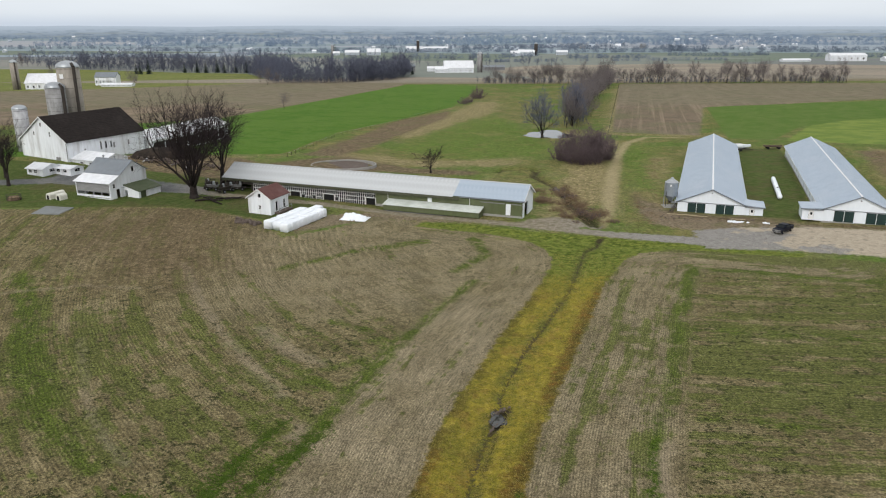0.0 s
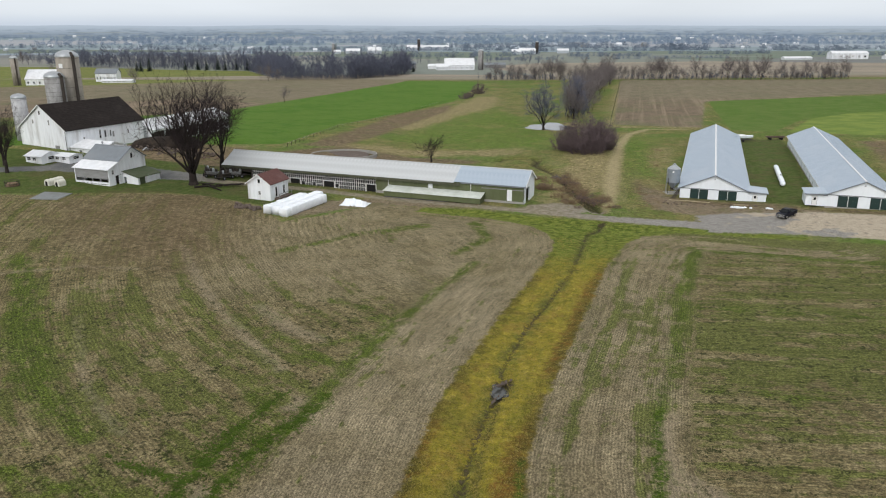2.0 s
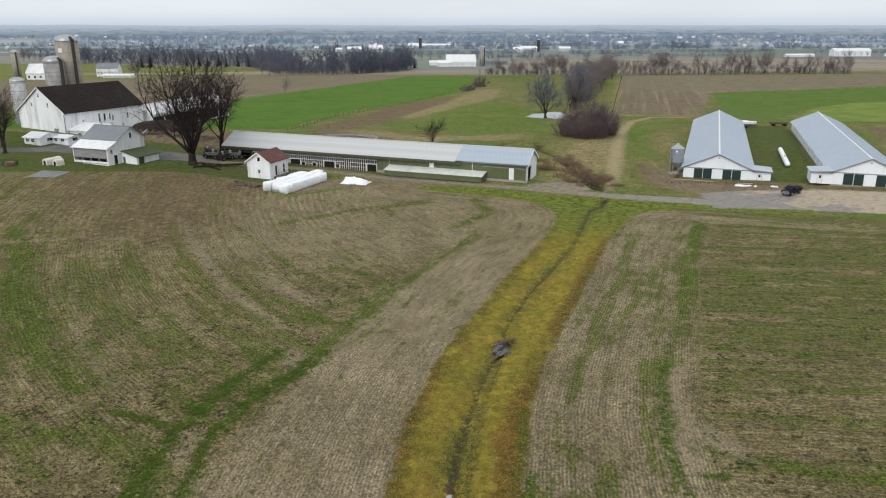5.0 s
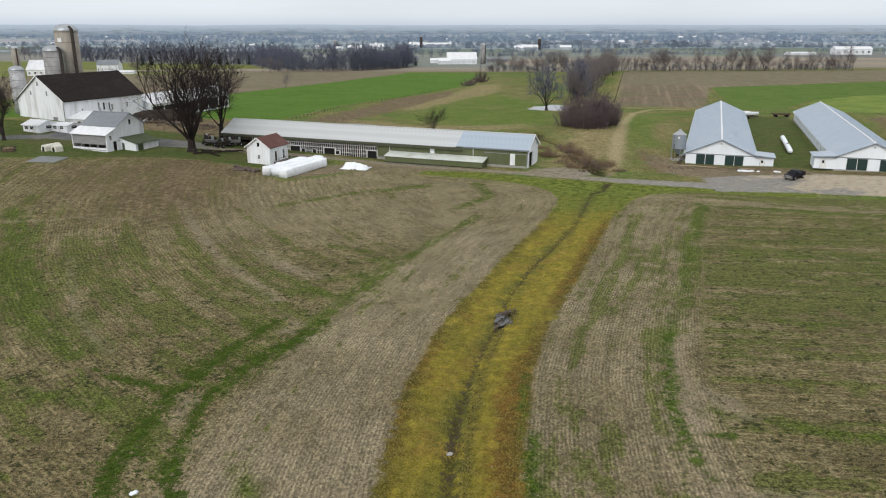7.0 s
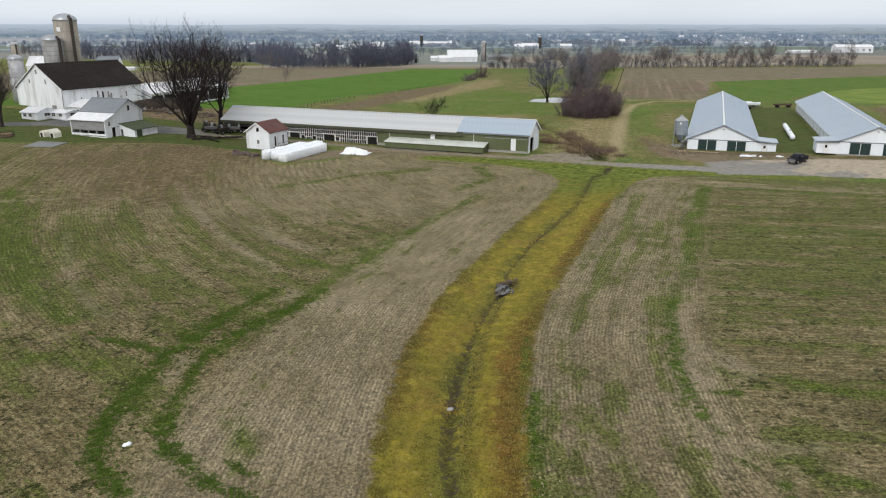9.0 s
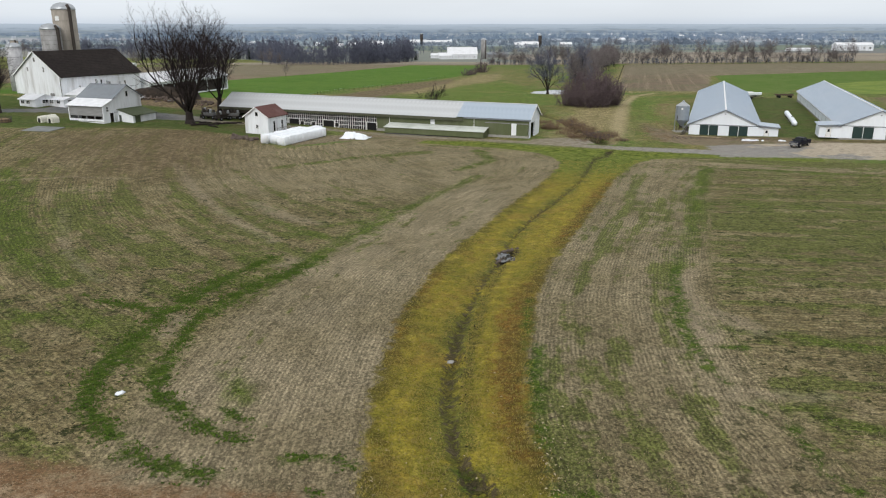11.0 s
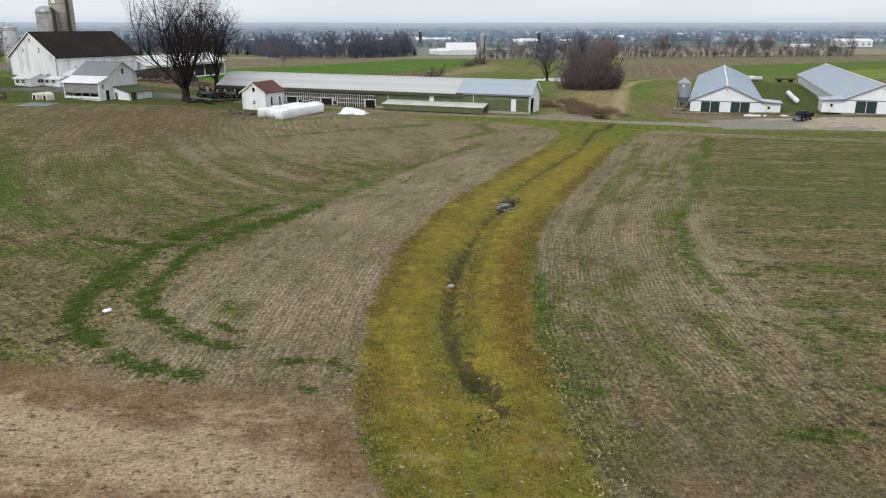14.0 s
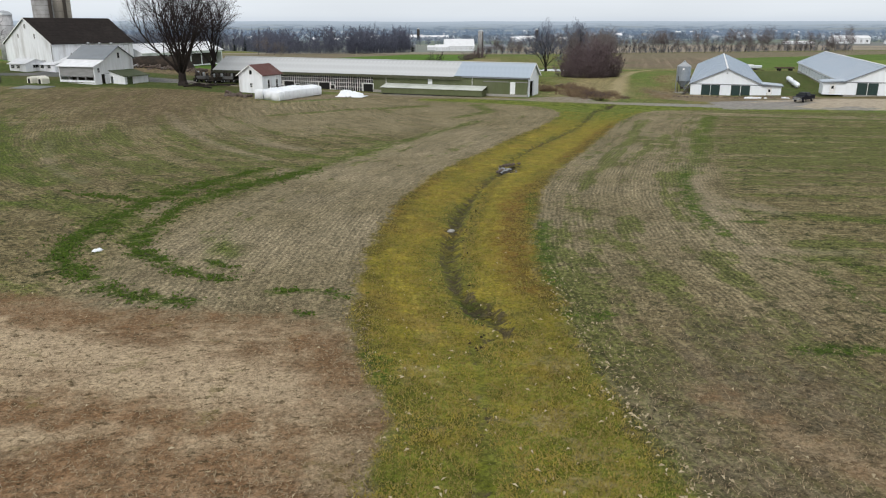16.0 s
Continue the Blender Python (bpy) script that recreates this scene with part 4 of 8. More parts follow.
        shade = q.noise(0.13, 5, 0.7)
        matted = q.noise(0.55, 6, 0.72, flow.outputs[0])
        olive = q.mix(q.step(n_small, 0.36, 0.64), (0.264, 0.209, 0.029), (0.182, 0.157, 0.021))
        olive = q.mix(q.step(q.noise(0.42, 5, 0.7, flow.outputs[0]), 0.47, 0.60, 0.0, 0.6), olive, (0.128, 0.123, 0.017))
        olive = q.mix(q.step(matted, 0.54, 0.66, 0.0, 0.65), olive, (0.363, 0.281, 0.066))
        olive = q.mix(q.step(q.noise(0.23, 5, 0.7), 0.52, 0.62, 0.0, 0.6), olive, (0.209, 0.130, 0.033))
        olive = q.mix(q.step(n_fine, 0.52, 0.64, 0.0, 0.6), olive, (0.081, 0.075, 0.011))
        olive = q.mix(q.step(n_clod, 0.57, 0.66, 0.0, 0.5), olive, (0.292, 0.229, 0.086))
        olive = q.mix(q.step(shade, 0.52, 0.62, 0.0, 0.5), olive, (0.119, 0.110, 0.020))
        rust = q.mix(q.step(n_small, 0.38, 0.62), (0.082, 0.046, 0.012), (0.162, 0.086, 0.020))
        olive = q.mix(q.math("MULTIPLY", mask("rust", 0.8, 4.0), q.step(n_clod, 0.30, 0.50, 0.45, 1.0)), olive, rust)
        rim = q.math("MULTIPLY", q.step(q.attr("way"), 2.3, 0.1), q.step(q.noise(0.25, 5, 0.7), 0.40, 0.52))
        olive = q.mix(q.math("MULTIPLY", rim, 0.85), olive, q.mix(n_mid, (0.046, 0.056, 0.010), (0.112, 0.074, 0.020)))
        fresh = q.math("MAXIMUM", q.step(yy.outputs["Y"], 104.0, 122.0), q.step(yy.outputs["Y"], 31.0, 17.0, 0.0, 0.8))
        olive = q.mix(q.math("MULTIPLY", fresh, q.step(q.math("ADD", q.noise(0.30, 5, 0.72), q.step(yy.outputs["Y"], 112.0, 126.0, 0.0, 0.22)), 0.34, 0.54)), olive, q.mix(q.step(n_small, 0.36, 0.62), (0.062, 0.090, 0.010), (0.150, 0.168, 0.032)))
        inner = q.math("MULTIPLY", q.step(q.attr("gully"), -1.6, -0.3), q.step(q.noise(0.35, 4, 0.7), 0.42, 0.56))
        olive = q.mix(q.math("MULTIPLY", inner, 0.7), olive, q.mix(n_small, (0.052, 0.070, 0.012), (0.115, 0.110, 0.030)))
        olive = q.mix(q.math("MULTIPLY", mask("rut", 0.25, 1.8), 0.75), olive, (0.070, 0.062, 0.022))
        olive = q.mix(q.math("MULTIPLY", weed, 0.85), olive, q.mix(q.step(n_fine, 0.40, 0.62), (0.026, 0.056, 0.005), (0.070, 0.110, 0.014)))
        worn_grass = q.math("MULTIPLY", q.step(yy.outputs["Y"], 30.0, 18.0), q.step(q.noise(0.45, 6, 0.75), 0.54, 0.62))
        olive = q.mix(q.math("MULTIPLY", worn_grass, 0.7), olive, (0.245, 0.195, 0.105))
        col = q.mix(mask("way", 0.30, 2.6), col, grain(olive, 0.55, 1.42))
        mud = q.mix(q.step(n_fine, 0.61, 0.68, 0.0, 0.5), mud, (0.150, 0.115, 0.075))
        col = q.mix(q.math("MULTIPLY", mask("gully", 0.16, 3.2, n_clod), q.step(clump, 0.40, 0.52, 0.35, 0.95)), col, mud)
    # trodden yard soil
    soil = q.mix(q.step(n_clod, 0.40, 0.60), (0.125, 0.088, 0.060), (0.225, 0.178, 0.130))
    soil = q.mix(q.math("MULTIPLY", q.step(n_mid, 0.52, 0.62), 0.5), soil, (0.105, 0.100, 0.040))
    col = q.mix(q.math("MULTIPLY", mask("yard_soil", 1.2, 6.0), 0.9), col, grain(soil, 0.6, 1.4))
    # gravel lanes and yard
    gravel = q.mix(q.step(n_fine, 0.40, 0.60), (0.205, 0.190, 0.178), (0.285, 0.268, 0.25))
    gravel = q.mix(q.math("MULTIPLY", q.step(q.math("ADD", n_mid, q.math("MULTIPLY", q.attr("sand"), 0.25)), 0.52, 0.62), 0.8), gravel, (0.42, 0.35, 0.26))
    gravel = q.mix(q.math("MULTIPLY", q.step(n_small, 0.53, 0.64), 0.5), gravel, (0.145, 0.125, 0.105))
    gravel = q.mix(q.step(q.attr("asphalt"), -0.6, 0.8), gravel, q.mix(q.step(n_mid, 0.4, 0.6), (0.105, 0.105, 0.110), (0.150, 0.145, 0.145)))
    gravel = q.mix(q.math("MULTIPLY", q.step(yy.outputs["X"], 44.0, 20.0), q.step(yy.outputs["X"], -62.0, -50.0)), gravel, q.mix(q.step(n_small, 0.42, 0.58), (0.262, 0.220, 0.172), (0.175, 0.152, 0.105)))
    col = q.mix(mask("road", 0.5, 4.0), col, grain(gravel, 0.8, 1.18))
    h = q.math("ADD", q.math("MULTIPLY", n_fine, 0.6), n_clod)
    q.bump(h, 0.75, 0.16)
    return q.done(col)


GROUND = lay_ground()
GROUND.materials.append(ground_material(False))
GROUND.materials.append(ground_material(True))
ground = solid("ground", GROUND, None, Matrix.Identity(4), "farmland with corn stubble, grassed waterway, gravel lanes and green fields", "ground", kind="structure")


def pool(name, cx, cy, rx, ry, z, label, category, seed):
    rnd = random.Random(seed)
    pts = []
    for i in range(28):
        a = 2 * math.pi * i / 28
        k = 1 + 0.16 * math.sin(3 * a + seed) + 0.12 * math.sin(5 * a + 2 * seed) + rnd.uniform(-0.10, 0.10)
        pts.append((rx * k * math.cos(a), ry * k * math.sin(a)))
    s = Shape().add([(x, y, 0) for x, y in pts] + [(x, y, -0.1) for x, y in pts], [tuple(range(28))] + [tuple(range(28, 56))[::-1]] + [(i, 28 + i, 28 + (i + 1) % 28, (i + 1) % 28) for i in range(28)])
    return solid(name, s, WATER, pose(cx, cy, z), label, category, kind="structure")


pool("pond_water", 43.5, 303, 10.0, 11.5, ground_at(43.5, 303) - 0.42, "small farm pond reflecting the pale sky", "pond", 4)
pool("creek_water", 29.7, 184.5, 0.75, 7.0, ground_at(29.7, 184.5) - 0.72, "narrow pale water of the creek between its banks", "creek", 6)
pool("puddle", 5.55, 67.0, 0.85, 1.45, ground_at(5.6, 66.8) - 0.37, "puddle in the grassed ditch reflecting the sky", "puddle", 2)

# ---- farm buildings ----


def roof_panel(s, x0, x1, y0, z0, y1, z1, t=0.09, rib=0.9):
    """A metal roof slope with standing ribs."""
    s.slab(x0, x1, y0, z0, y1, z1, t)
    if rib:
        n = max(1, int((x1 - x0) / rib))
        for i in range(n + 1):
            x = x0 + 0.03 + i * (x1 - x0 - 0.06) / n
            s.slab(x - 0.03, x + 0.03, y0, z0 + t, y1, z1 + t, 0.045)


def gable_end(s, x0, x1, W, he, hr, wall_holes=()):
    """An end wall across y, with its triangle, between x0 and x1."""
    s.wall(0, W, 0, he, x0, x1, wall_holes, "y")
    s.prism([(0, he), (W, he), (W / 2, hr)], x0, x1)


def window(parent, axis, at, a0, a1, z0, z1, out, trim=TRIM, bars=True):
    """A window set in a wall: a frame with bars and a dark pane. axis: the direction the wall runs."""
    w = new("window")
    w.parent = parent
    sgn = 1 if out > 0 else -1

    def bx(s, p, q, r, t, d0, d1):
        lo, hi = sorted((at + sgn * d0, at + sgn * d1))
        if axis == "x":
            s.box(p, q, lo, hi, r, t)
        else:
            s.box(lo, hi, p, q, r, t)
        return s
    f = Shape()
    k = 0.09
    for p, q, r, t in ((a0 - k, a1 + k, z0 - k, z0), (a0 - k, a1 + k, z1, z1 + k), (a0 - k, a0, z0, z1), (a1, a1 + k, z0, z1)):
        bx(f, p, q, r, t, -0.05, 0.06)
    if bars:
        m = (a0 + a1) / 2
        bx(f, m - 0.02, m + 0.02, z0, z1, 0.023, 0.04)
        bx(f, a0, a1, (z0 + z1) / 2 - 0.02, (z0 + z1) / 2 + 0.02, 0.023, 0.044)
    part("frame", f, trim, w)
    part("pane", bx(Shape(), a0, a1, z0, z1, 0.004, 0.022), GLASS, w)
    return w


def poultry_house(x, y, z, yaw, L, W, he, hr, lean, lean_left, label):
    """A long gabled poultry house. Local x runs along the front to the right, y along the ridge."""
    H = thing("poultry_house", pose(x, y, z, 0, 0, yaw), label, "poultry house", "poultry houses")
    m0 = lean if lean_left else 0.0
    doors = [(m0 + 2.2, m0 + 5.9), (m0 + 8.1, m0 + 11.8)]
    front = Shape().wall(m0, m0 + W, 0, he, 0, 0.18, [(a, b, 0.0, 2.3) for a, b in doors])
    front.add([(m0, 0, he), (m0 + W, 0, he), (m0 + W / 2, 0, hr), (m0, 0.18, he), (m0 + W, 0.18, he), (m0 + W / 2, 0.18, hr)], [(0, 1, 2), (5, 4, 3), (0, 3, 4, 1), (1, 4, 5, 2), (2, 5, 3, 0)])
    part("front_wall", front, WHITE_METAL, H)
    back = Shape().box(m0, m0 + W, L - 0.18, L, 0, he)
    back.add([(m0, L - 0.18, he), (m0 + W, L - 0.18, he), (m0 + W / 2, L - 0.18, hr), (m0, L, he), (m0 + W, L, he), (m0 + W / 2, L, hr)], [(0, 1, 2), (5, 4, 3), (0, 3, 4, 1), (1, 4, 5, 2), (2, 5, 3, 0)])
    part("back_wall", back, WHITE_METAL, H)
    for a in (m0, m0 + W - 0.18):
        part("side_wall", Shape().box(a, a + 0.18, 0.18, L - 0.18, 0, he), WHITE_METAL, H)
    part("floor_slab", Shape().box(m0 + 0.18, m0 + W - 0.18, 0.18, L - 0.18, -0.3, 0.02), CONCRETE, H)
    part("footing", Shape().box(m0 - 0.05, m0 + W + 0.05, -0.05, L + 0.05, -0.9, 0.0), CONCRETE, H)
    slope = (hr - he) / (W / 2)
    for sgn in (-1, 1):
        s = Shape()
        e = 0.45
        a, c = m0 + W / 2 + sgn * (W / 2 + e), m0 + W / 2
        za = he - slope * e
        low = [(a, -0.4, za), (a, L + 0.4, za), (c, L + 0.4, hr), (c, -0.4, hr)]
        s.hexa(low, [(p, q, r + 0.1) for p, q, r in low])
        n = int((L + 0.8) / 0.95)
        for i in range(n + 1):
            yy = -0.37 + i * (L + 0.74) / n
            low = [(a, yy - 0.03, za + 0.1), (a, yy + 0.03, za + 0.1), (c, yy + 0.03, hr + 0.1), (c, yy - 0.03, hr + 0.1)]
            s.hexa(low, [(p, q, r + 0.04) for p, q, r in low])
        part("roof", s, ROOF_BLUE, H)
        g = Shape()
        low = [(a, -0.46, za - 0.06), (a, -0.40, za - 0.06), (c, -0.40, hr - 0.06), (c, -0.46, hr - 0.06)]
        part("barge_board", g.hexa(low, [(p, q, r + 0.17) for p, q, r in low]), ROOF_GREY, H)
        part("gutter", Shape().box(a - 0.06, a + 0.06, -0.3, L + 0.3, za - 0.12, za + 0.02), TRIM, H)
    cap = Shape()
    c = m0 + W / 2
    for sgn in (-1, 1):
        low = [(c + sgn * 0.17, -0.45, hr - 0.17 * slope + 0.16), (c + sgn * 0.17, L + 0.45, hr - 0.17 * slope + 0.16), (c, L + 0.45, hr + 0.16), (c, -0.45, hr + 0.16)]
        cap.hexa(low, [(p, q, r + 0.05) for p, q, r in low])
    part("ridge_cap", cap, TRIM, H)
    part("eave_band", Shape().box(m0 - 0.02, m0 + W + 0.02, -0.06, -0.002, he - 0.14, he + 0.02), ROOF_GREY, H)
    for a, b in doors:
        w = (b - a) / 2
        for k in range(2):
            d = part("door", Shape().box(a + k * w + 0.05, a + (k + 1) * w - 0.05, -0.07, -0.003, 0.05, 2.3), GREEN_DOOR, H, "dark green sliding door")
            part("rail", Shape().box(a + k * w + 0.06, a + (k + 1) * w - 0.06, -0.10, -0.07, 1.15, 1.25), GREEN_DOOR, d)
        part("door_track", Shape().box(a - 0.4, b + 0.4, -0.12, -0.005, 2.3, 2.36), GALV, H)
        part("door_post", Shape().box(a + w - 0.05, a + w + 0.05, -0.09, -0.003, 0.0, 2.3), TRIM, H)
    part("gable_vent", Shape().cone(c, -0.02, hr - 0.95, hr - 0.7, 0.16, 0.16, 10), GALV, H)
    # control room lean-to beside the front
    b0, b1 = (0.0, lean) if lean_left else (W, W + lean)
    room = new("control_room")
    room.parent = H
    dx = b0 + (1.2 if lean_left else 0.8)
    s = Shape().wall(b0, b1, -0.05, 2.35, 0.02, 0.18, [(dx, dx + 1.0, 0.0, 2.0)])
    s.box(b0 if lean_left else b1 - 0.16, b0 + 0.16 if lean_left else b1, 0.18, 5.5, -0.05, 2.3).box(b0, b1, 5.5, 5.66, -0.05, 2.3)
    part("wall", s, WHITE_METAL, room)
    r = Shape()
    o0, o1 = (b0 - 0.35, b1 + 0.2) if lean_left else (b0 - 0.2, b1 + 0.35)
    z0, z1 = (2.32, 2.62) if lean_left else (2.62, 2.32)
    low = [(o0, -0.35, z0), (o1, -0.35, z1), (o1, 6.0, z1), (o0, 6.0, z0)]
    part("roof", r.hexa(low, [(p, q, t + 0.1) for p, q, t in low]), ROOF_BLUE, room)
    part("fascia", Shape().box(o0, o1, -0.40, -0.355, 2.2, 2.42), ROOF_GREY, room)
    d = part("door", Shape().box(dx + 0.05, dx + 0.95, 0.0, 0.06, 0.02, 1.98), TRIM, room, "white entrance door with a small dark window")
    part("pane", Shape().box(dx + 0.3, dx + 0.7, -0.02, -0.002, 1.1, 1.65), GLASS, d)
    side = -0.02 if lean_left else W + 0.02
    if lean_left:
        part("side_strip", Shape().box(m0 - 0.06, m0 - 0.003, 6.5, L - 0.3, 1.72, 1.80), ROOF_GREY, H, "thin grey strip along the side wall")
        for i in range(12):
            yy = 9 + i * (L - 14) / 12
            part("winch_post", Shape().box(m0 - 0.09, m0 - 0.061, yy, yy + 0.12, 0.2, 2.0), ROOF_GREY, H)
    for i in range(0 if lean_left else 5):
        yy = 16 + i * (L - 26) / 5
        xx = m0 - 0.55 if not lean_left else m0 - 0.5
        f = part("side_fan", Shape().box(xx, m0 - 0.002, yy, yy + 1.2, 0.7, 1.9), GALV, H, "galvanised ventilation fan hood")
        part("shutter", Shape().box(xx - 0.03, xx - 0.002, yy + 0.1, yy + 1.1, 0.8, 1.8), WHITE_METAL, f)
    return H


poultry_house(52.39, 160.64, -1.3, -19.46, 89.8, 14.19, 2.46, 5.56, 3.55, False, "long white poultry house with blue-grey metal roof and green doors")
poultry_house(74.97, 149.54, -0.1, -19.36, 87.3, 13.59, 2.49, 5.5, 3.77, True, "long white poultry house beside a grass bank, blue-grey roof")


def feed_bin(x, y):
    z = ground_at(x, y)
    B = thing("feed_bin", pose(x, y, z), "blue-grey steel feed bin on legs beside the poultry house", "feed bin")
    R = 1.45
    for k in range(3):
        z0 = 2.6 + k * 1.02
        part("drum_ring", Shape().lathe(0, 0, [(R, z0), (R + 0.03, z0 + 0.04), (R, z0 + 0.09), (R, z0 + 1.015)], 20), BIN_STEEL, B)
    part("hopper", Shape().cone(0, 0, 1.2, 2.6, 0.25, R - 0.01, 20), BIN_STEEL, B)
    part("roof", Shape().cone(0, 0, 5.64, 6.55, R + 0.07, 0.25, 20), GALV, B)
    part("lid", Shape().lathe(0, 0, [(0.32, 6.55), (0.32, 6.7), (0.1, 6.8)], 10), GALV, B)
    part("boot", Shape().box(-0.3, 0.3, -0.3, 0.3, 0.8, 1.25), DARK_STEEL, B)
    part("label_plate", Shape().box(-0.75, -0.4, -1.5, -1.42, 4.9, 5.3), TRIM, B)
    for i in range(6):
        a = math.pi / 6 + i * math.pi / 3
        part("leg", Shape().tube([(R * math.cos(a), R * math.sin(a), -0.2), (R * math.cos(a), R * math.sin(a), 3.6)], 0.075, 5), DARK_STEEL if i % 2 else BIN_STEEL, B)
    for k in range(3):
        part("auger_tube", Shape().tube([(0.1, -0.2, 1.0), (0.7 + 0.3 * k, -1.1, 1.0 + 0.3 * k), (1.2 + 0.3 * k, -1.8, 1.5 + 0.3 * k), (1.9, -2.0 + 0.4 * k, 1.9 + 0.1 * k)], 0.12, 7), GALV, B, smooth=True)
    part("ladder", Shape().tube([(-1.5, 0.2, 0), (-1.5, 0.2, 5.3), (-1.2, 0.15, 5.9)], 0.03, 4).tube([(-1.5, -0.2, 0), (-1.5, -0.2, 5.3), (-1.2, -0.15, 5.9)], 0.03, 4), GALV, B)
    part("pad", Shape().box(-1.7, 1.7, -1.7, 1.7, -0.4, 0.06), CONCRETE, B)
    return B


feed_bin(52.2, 165.4)
pipes = thing("leaning_pipes", pose(51.6, 160.3, ground_at(51.6, 160.3)), "rusty pipes leaning on the poultry house corner", "pipes")
for i in range(4):
    part("pipe", Shape().tube([(-1.3 + 0.25 * i, -0.6, 0.02), (0.3 + 0.1 * i, 0.1, 1.9 - 0.2 * i)], 0.07, 5), DARK_STEEL, pipes)
for i, (x, y, a, l) in enumerate(((52.0, 157.2, -14, 5.5), (55.5, 155.8, -22, 4.0), (63.0, 152.6, -10, 3.0))):
    solid("plank", Shape().box(-l / 2, l / 2, -0.16, 0.16, 0.0, 0.09), HUSK, pose(x, y, ground_at(x, y) + 0.02, 0, 0, a), "pale weathered plank lying on the muddy yard", "plank", "loose planks")


def white_tank():
    a, b = Vector((78.7, 168.3)), Vector((86.7, 190.9))
    d = b - a
    L = d.length
    m = pose(a.x, a.y, ground_at(82, 180), 0, 0, math.degrees(math.atan2(d.y, d.x)))
    T = thing("storage_tube", m, "long white cylindrical tank lying on the grass", "tank")
    for i in range(2):
        x0, x1 = i * L / 2 + (0.06 if i else 0), (i + 1) * L / 2 - (0 if i else 0.06)
        s = Shape()
        pr = [(x0, 0.05), (x0 + 0.1, 0.36), (x0 + 0.35, 0.52), (x0 + 0.7, 0.57), (x1 - 0.7, 0.57), (x1 - 0.35, 0.52), (x1 - 0.1, 0.36), (x1, 0.05)]
        s.tube([(p, 0, 0.78) for p, _ in pr], [r for _, r in pr], 14)
        part("barrel", s, WRAP, T, smooth=True)
        for k in (0.2, 0.8):
            xx = x0 + k * (x1 - x0)
            part("saddle", Shape().box(xx - 0.15, xx + 0.15, -0.5, 0.5, -0.2, 0.3), CONCRETE, T)
    part("dome_cover", Shape().lathe(L * 0.36, 0, [(0.22, 1.25), (0.22, 1.42), (0.14, 1.5)], 10), DARK_STEEL, T)


white_tank()


def lattice_shed():
    """The long open-fronted shed. Local x runs from its far west end to the east gable."""
    L, W, he, hr = 75.0, 9.6, 4.95, 7.4
    yaw = -19.47
    ox, oy = 17.1 - L * math.cos(radians(yaw)), 153.69 - L * math.sin(radians(yaw))
    S = thing("livestock_shed", pose(ox, oy, -1.62, 0, 0.33, yaw), "long olive-green shed with white window front and pale metal roof", "shed")
    # front wall: open posts, white window lattice, then green siding
    lat0, lat1 = 7.9, 40.4
    doors = [(18.1, 20.8), (27.0, 29.8), (38.0, 40.4)]
    small = [(21.2, 22.1), (24.1, 25.0), (30.1, 31.0)]
    part("base_wall", Shape().wall(lat0, lat1, -0.4, 0.75, 0.0, 0.2, [(a, b, 0.0, 0.75) for a, b in doors]), WHITE, S, "whitewashed base wall")
    n = 60
    w = (lat1 - lat0) / n
    rows = (0.75, 1.75, 2.65, 3.5, 4.15)
    bars = Shape()
    pane = Shape().box(0, w - 0.09, 0, 0.02, 0, 0.8).mesh("pane")
    pane.materials.append(GLASS)
    for i in range(n + 1):
        x = lat0 + i * w
        z0 = 2.55 if any(a < x < b for a, b in doors) else rows[0]
        bars.box(x - 0.045, x + 0.045, 0.02, 0.14, z0, rows[-1])
    for z in rows:
        ends = [lat0] + [v for d_ in doors for v in d_] + [lat1]
        for a, b in (zip(ends[::2], ends[1::2]) if z < 2.5 else ((lat0, lat1),)):
            if b - a > 0.05:
                bars.box(a, b, 0.025, 0.135, z - 0.05, z + 0.05)
    part("window_lattice", bars, TRIM, S, "white timber window bars")
    for i in range(n):
        for j in range(4):
            x = lat0 + i * w + 0.045
            if any(a - 0.3 < x + w / 2 < b + 0.1 for a, b in doors) and rows[j] < 2.4:
                continue
            part("pane", pane, GLASS, S, at=Matrix.LocRotScale((x, 0.09, rows[j] + 0.05), Euler((0, 0, 0)), (1, 1, (rows[j + 1] - rows[j] - 0.1) / 0.8)))
    for a, b in doors:
        f = Shape().box(a - 0.14, a, -0.04, 0.2, -0.3, 2.55).box(b, b + 0.14, -0.04, 0.2, -0.3, 2.55).box(a - 0.14, b + 0.14, -0.04, 0.2, 2.55, 2.7)
        part("door_frame", f, TRIM, S)
        # black panel added in each opening to imitate the dark interior
        part("barn_door", Shape().box(a, b, 0.28, 0.34, -0.4, 2.6), RUBBER, S, "black panel standing in for the dark inside of the doorway")
    for a, b in small:
        part("hatch", Shape().box(a, b, -0.02, 0.015, 1.2, 2.05), RUBBER, S, "small dark hatch")
        part("hatch_frame", Shape().box(a - 0.1, a, -0.04, 0.015, 1.1, 2.15).box(b, b + 0.1, -0.04, 0.015, 1.1, 2.15).box(a, b, -0.04, 0.015, 2.05, 2.15).box(a, b, -0.04, 0.015, 1.1, 1.2), TRIM, S)
    part("upper_fascia", Shape().box(lat0, lat1, 0.0, 0.2, 4.22, he), BOARD_GREY, S, "grey boards under the eave")
    # the bay's darkness is put into the wall colour
    part("west_wall", Shape().wall(0, lat0, -0.5, he, 0.0, 0.2, [(0.6, 2.2, 0.2, 3.2), (2.6, 3.6, 0.2, 3.0), (4.0, 7.4, 0.9, 3.2)]), DARK_STEEL, S, "wall coloured dark to stand for the shade of the open bay")
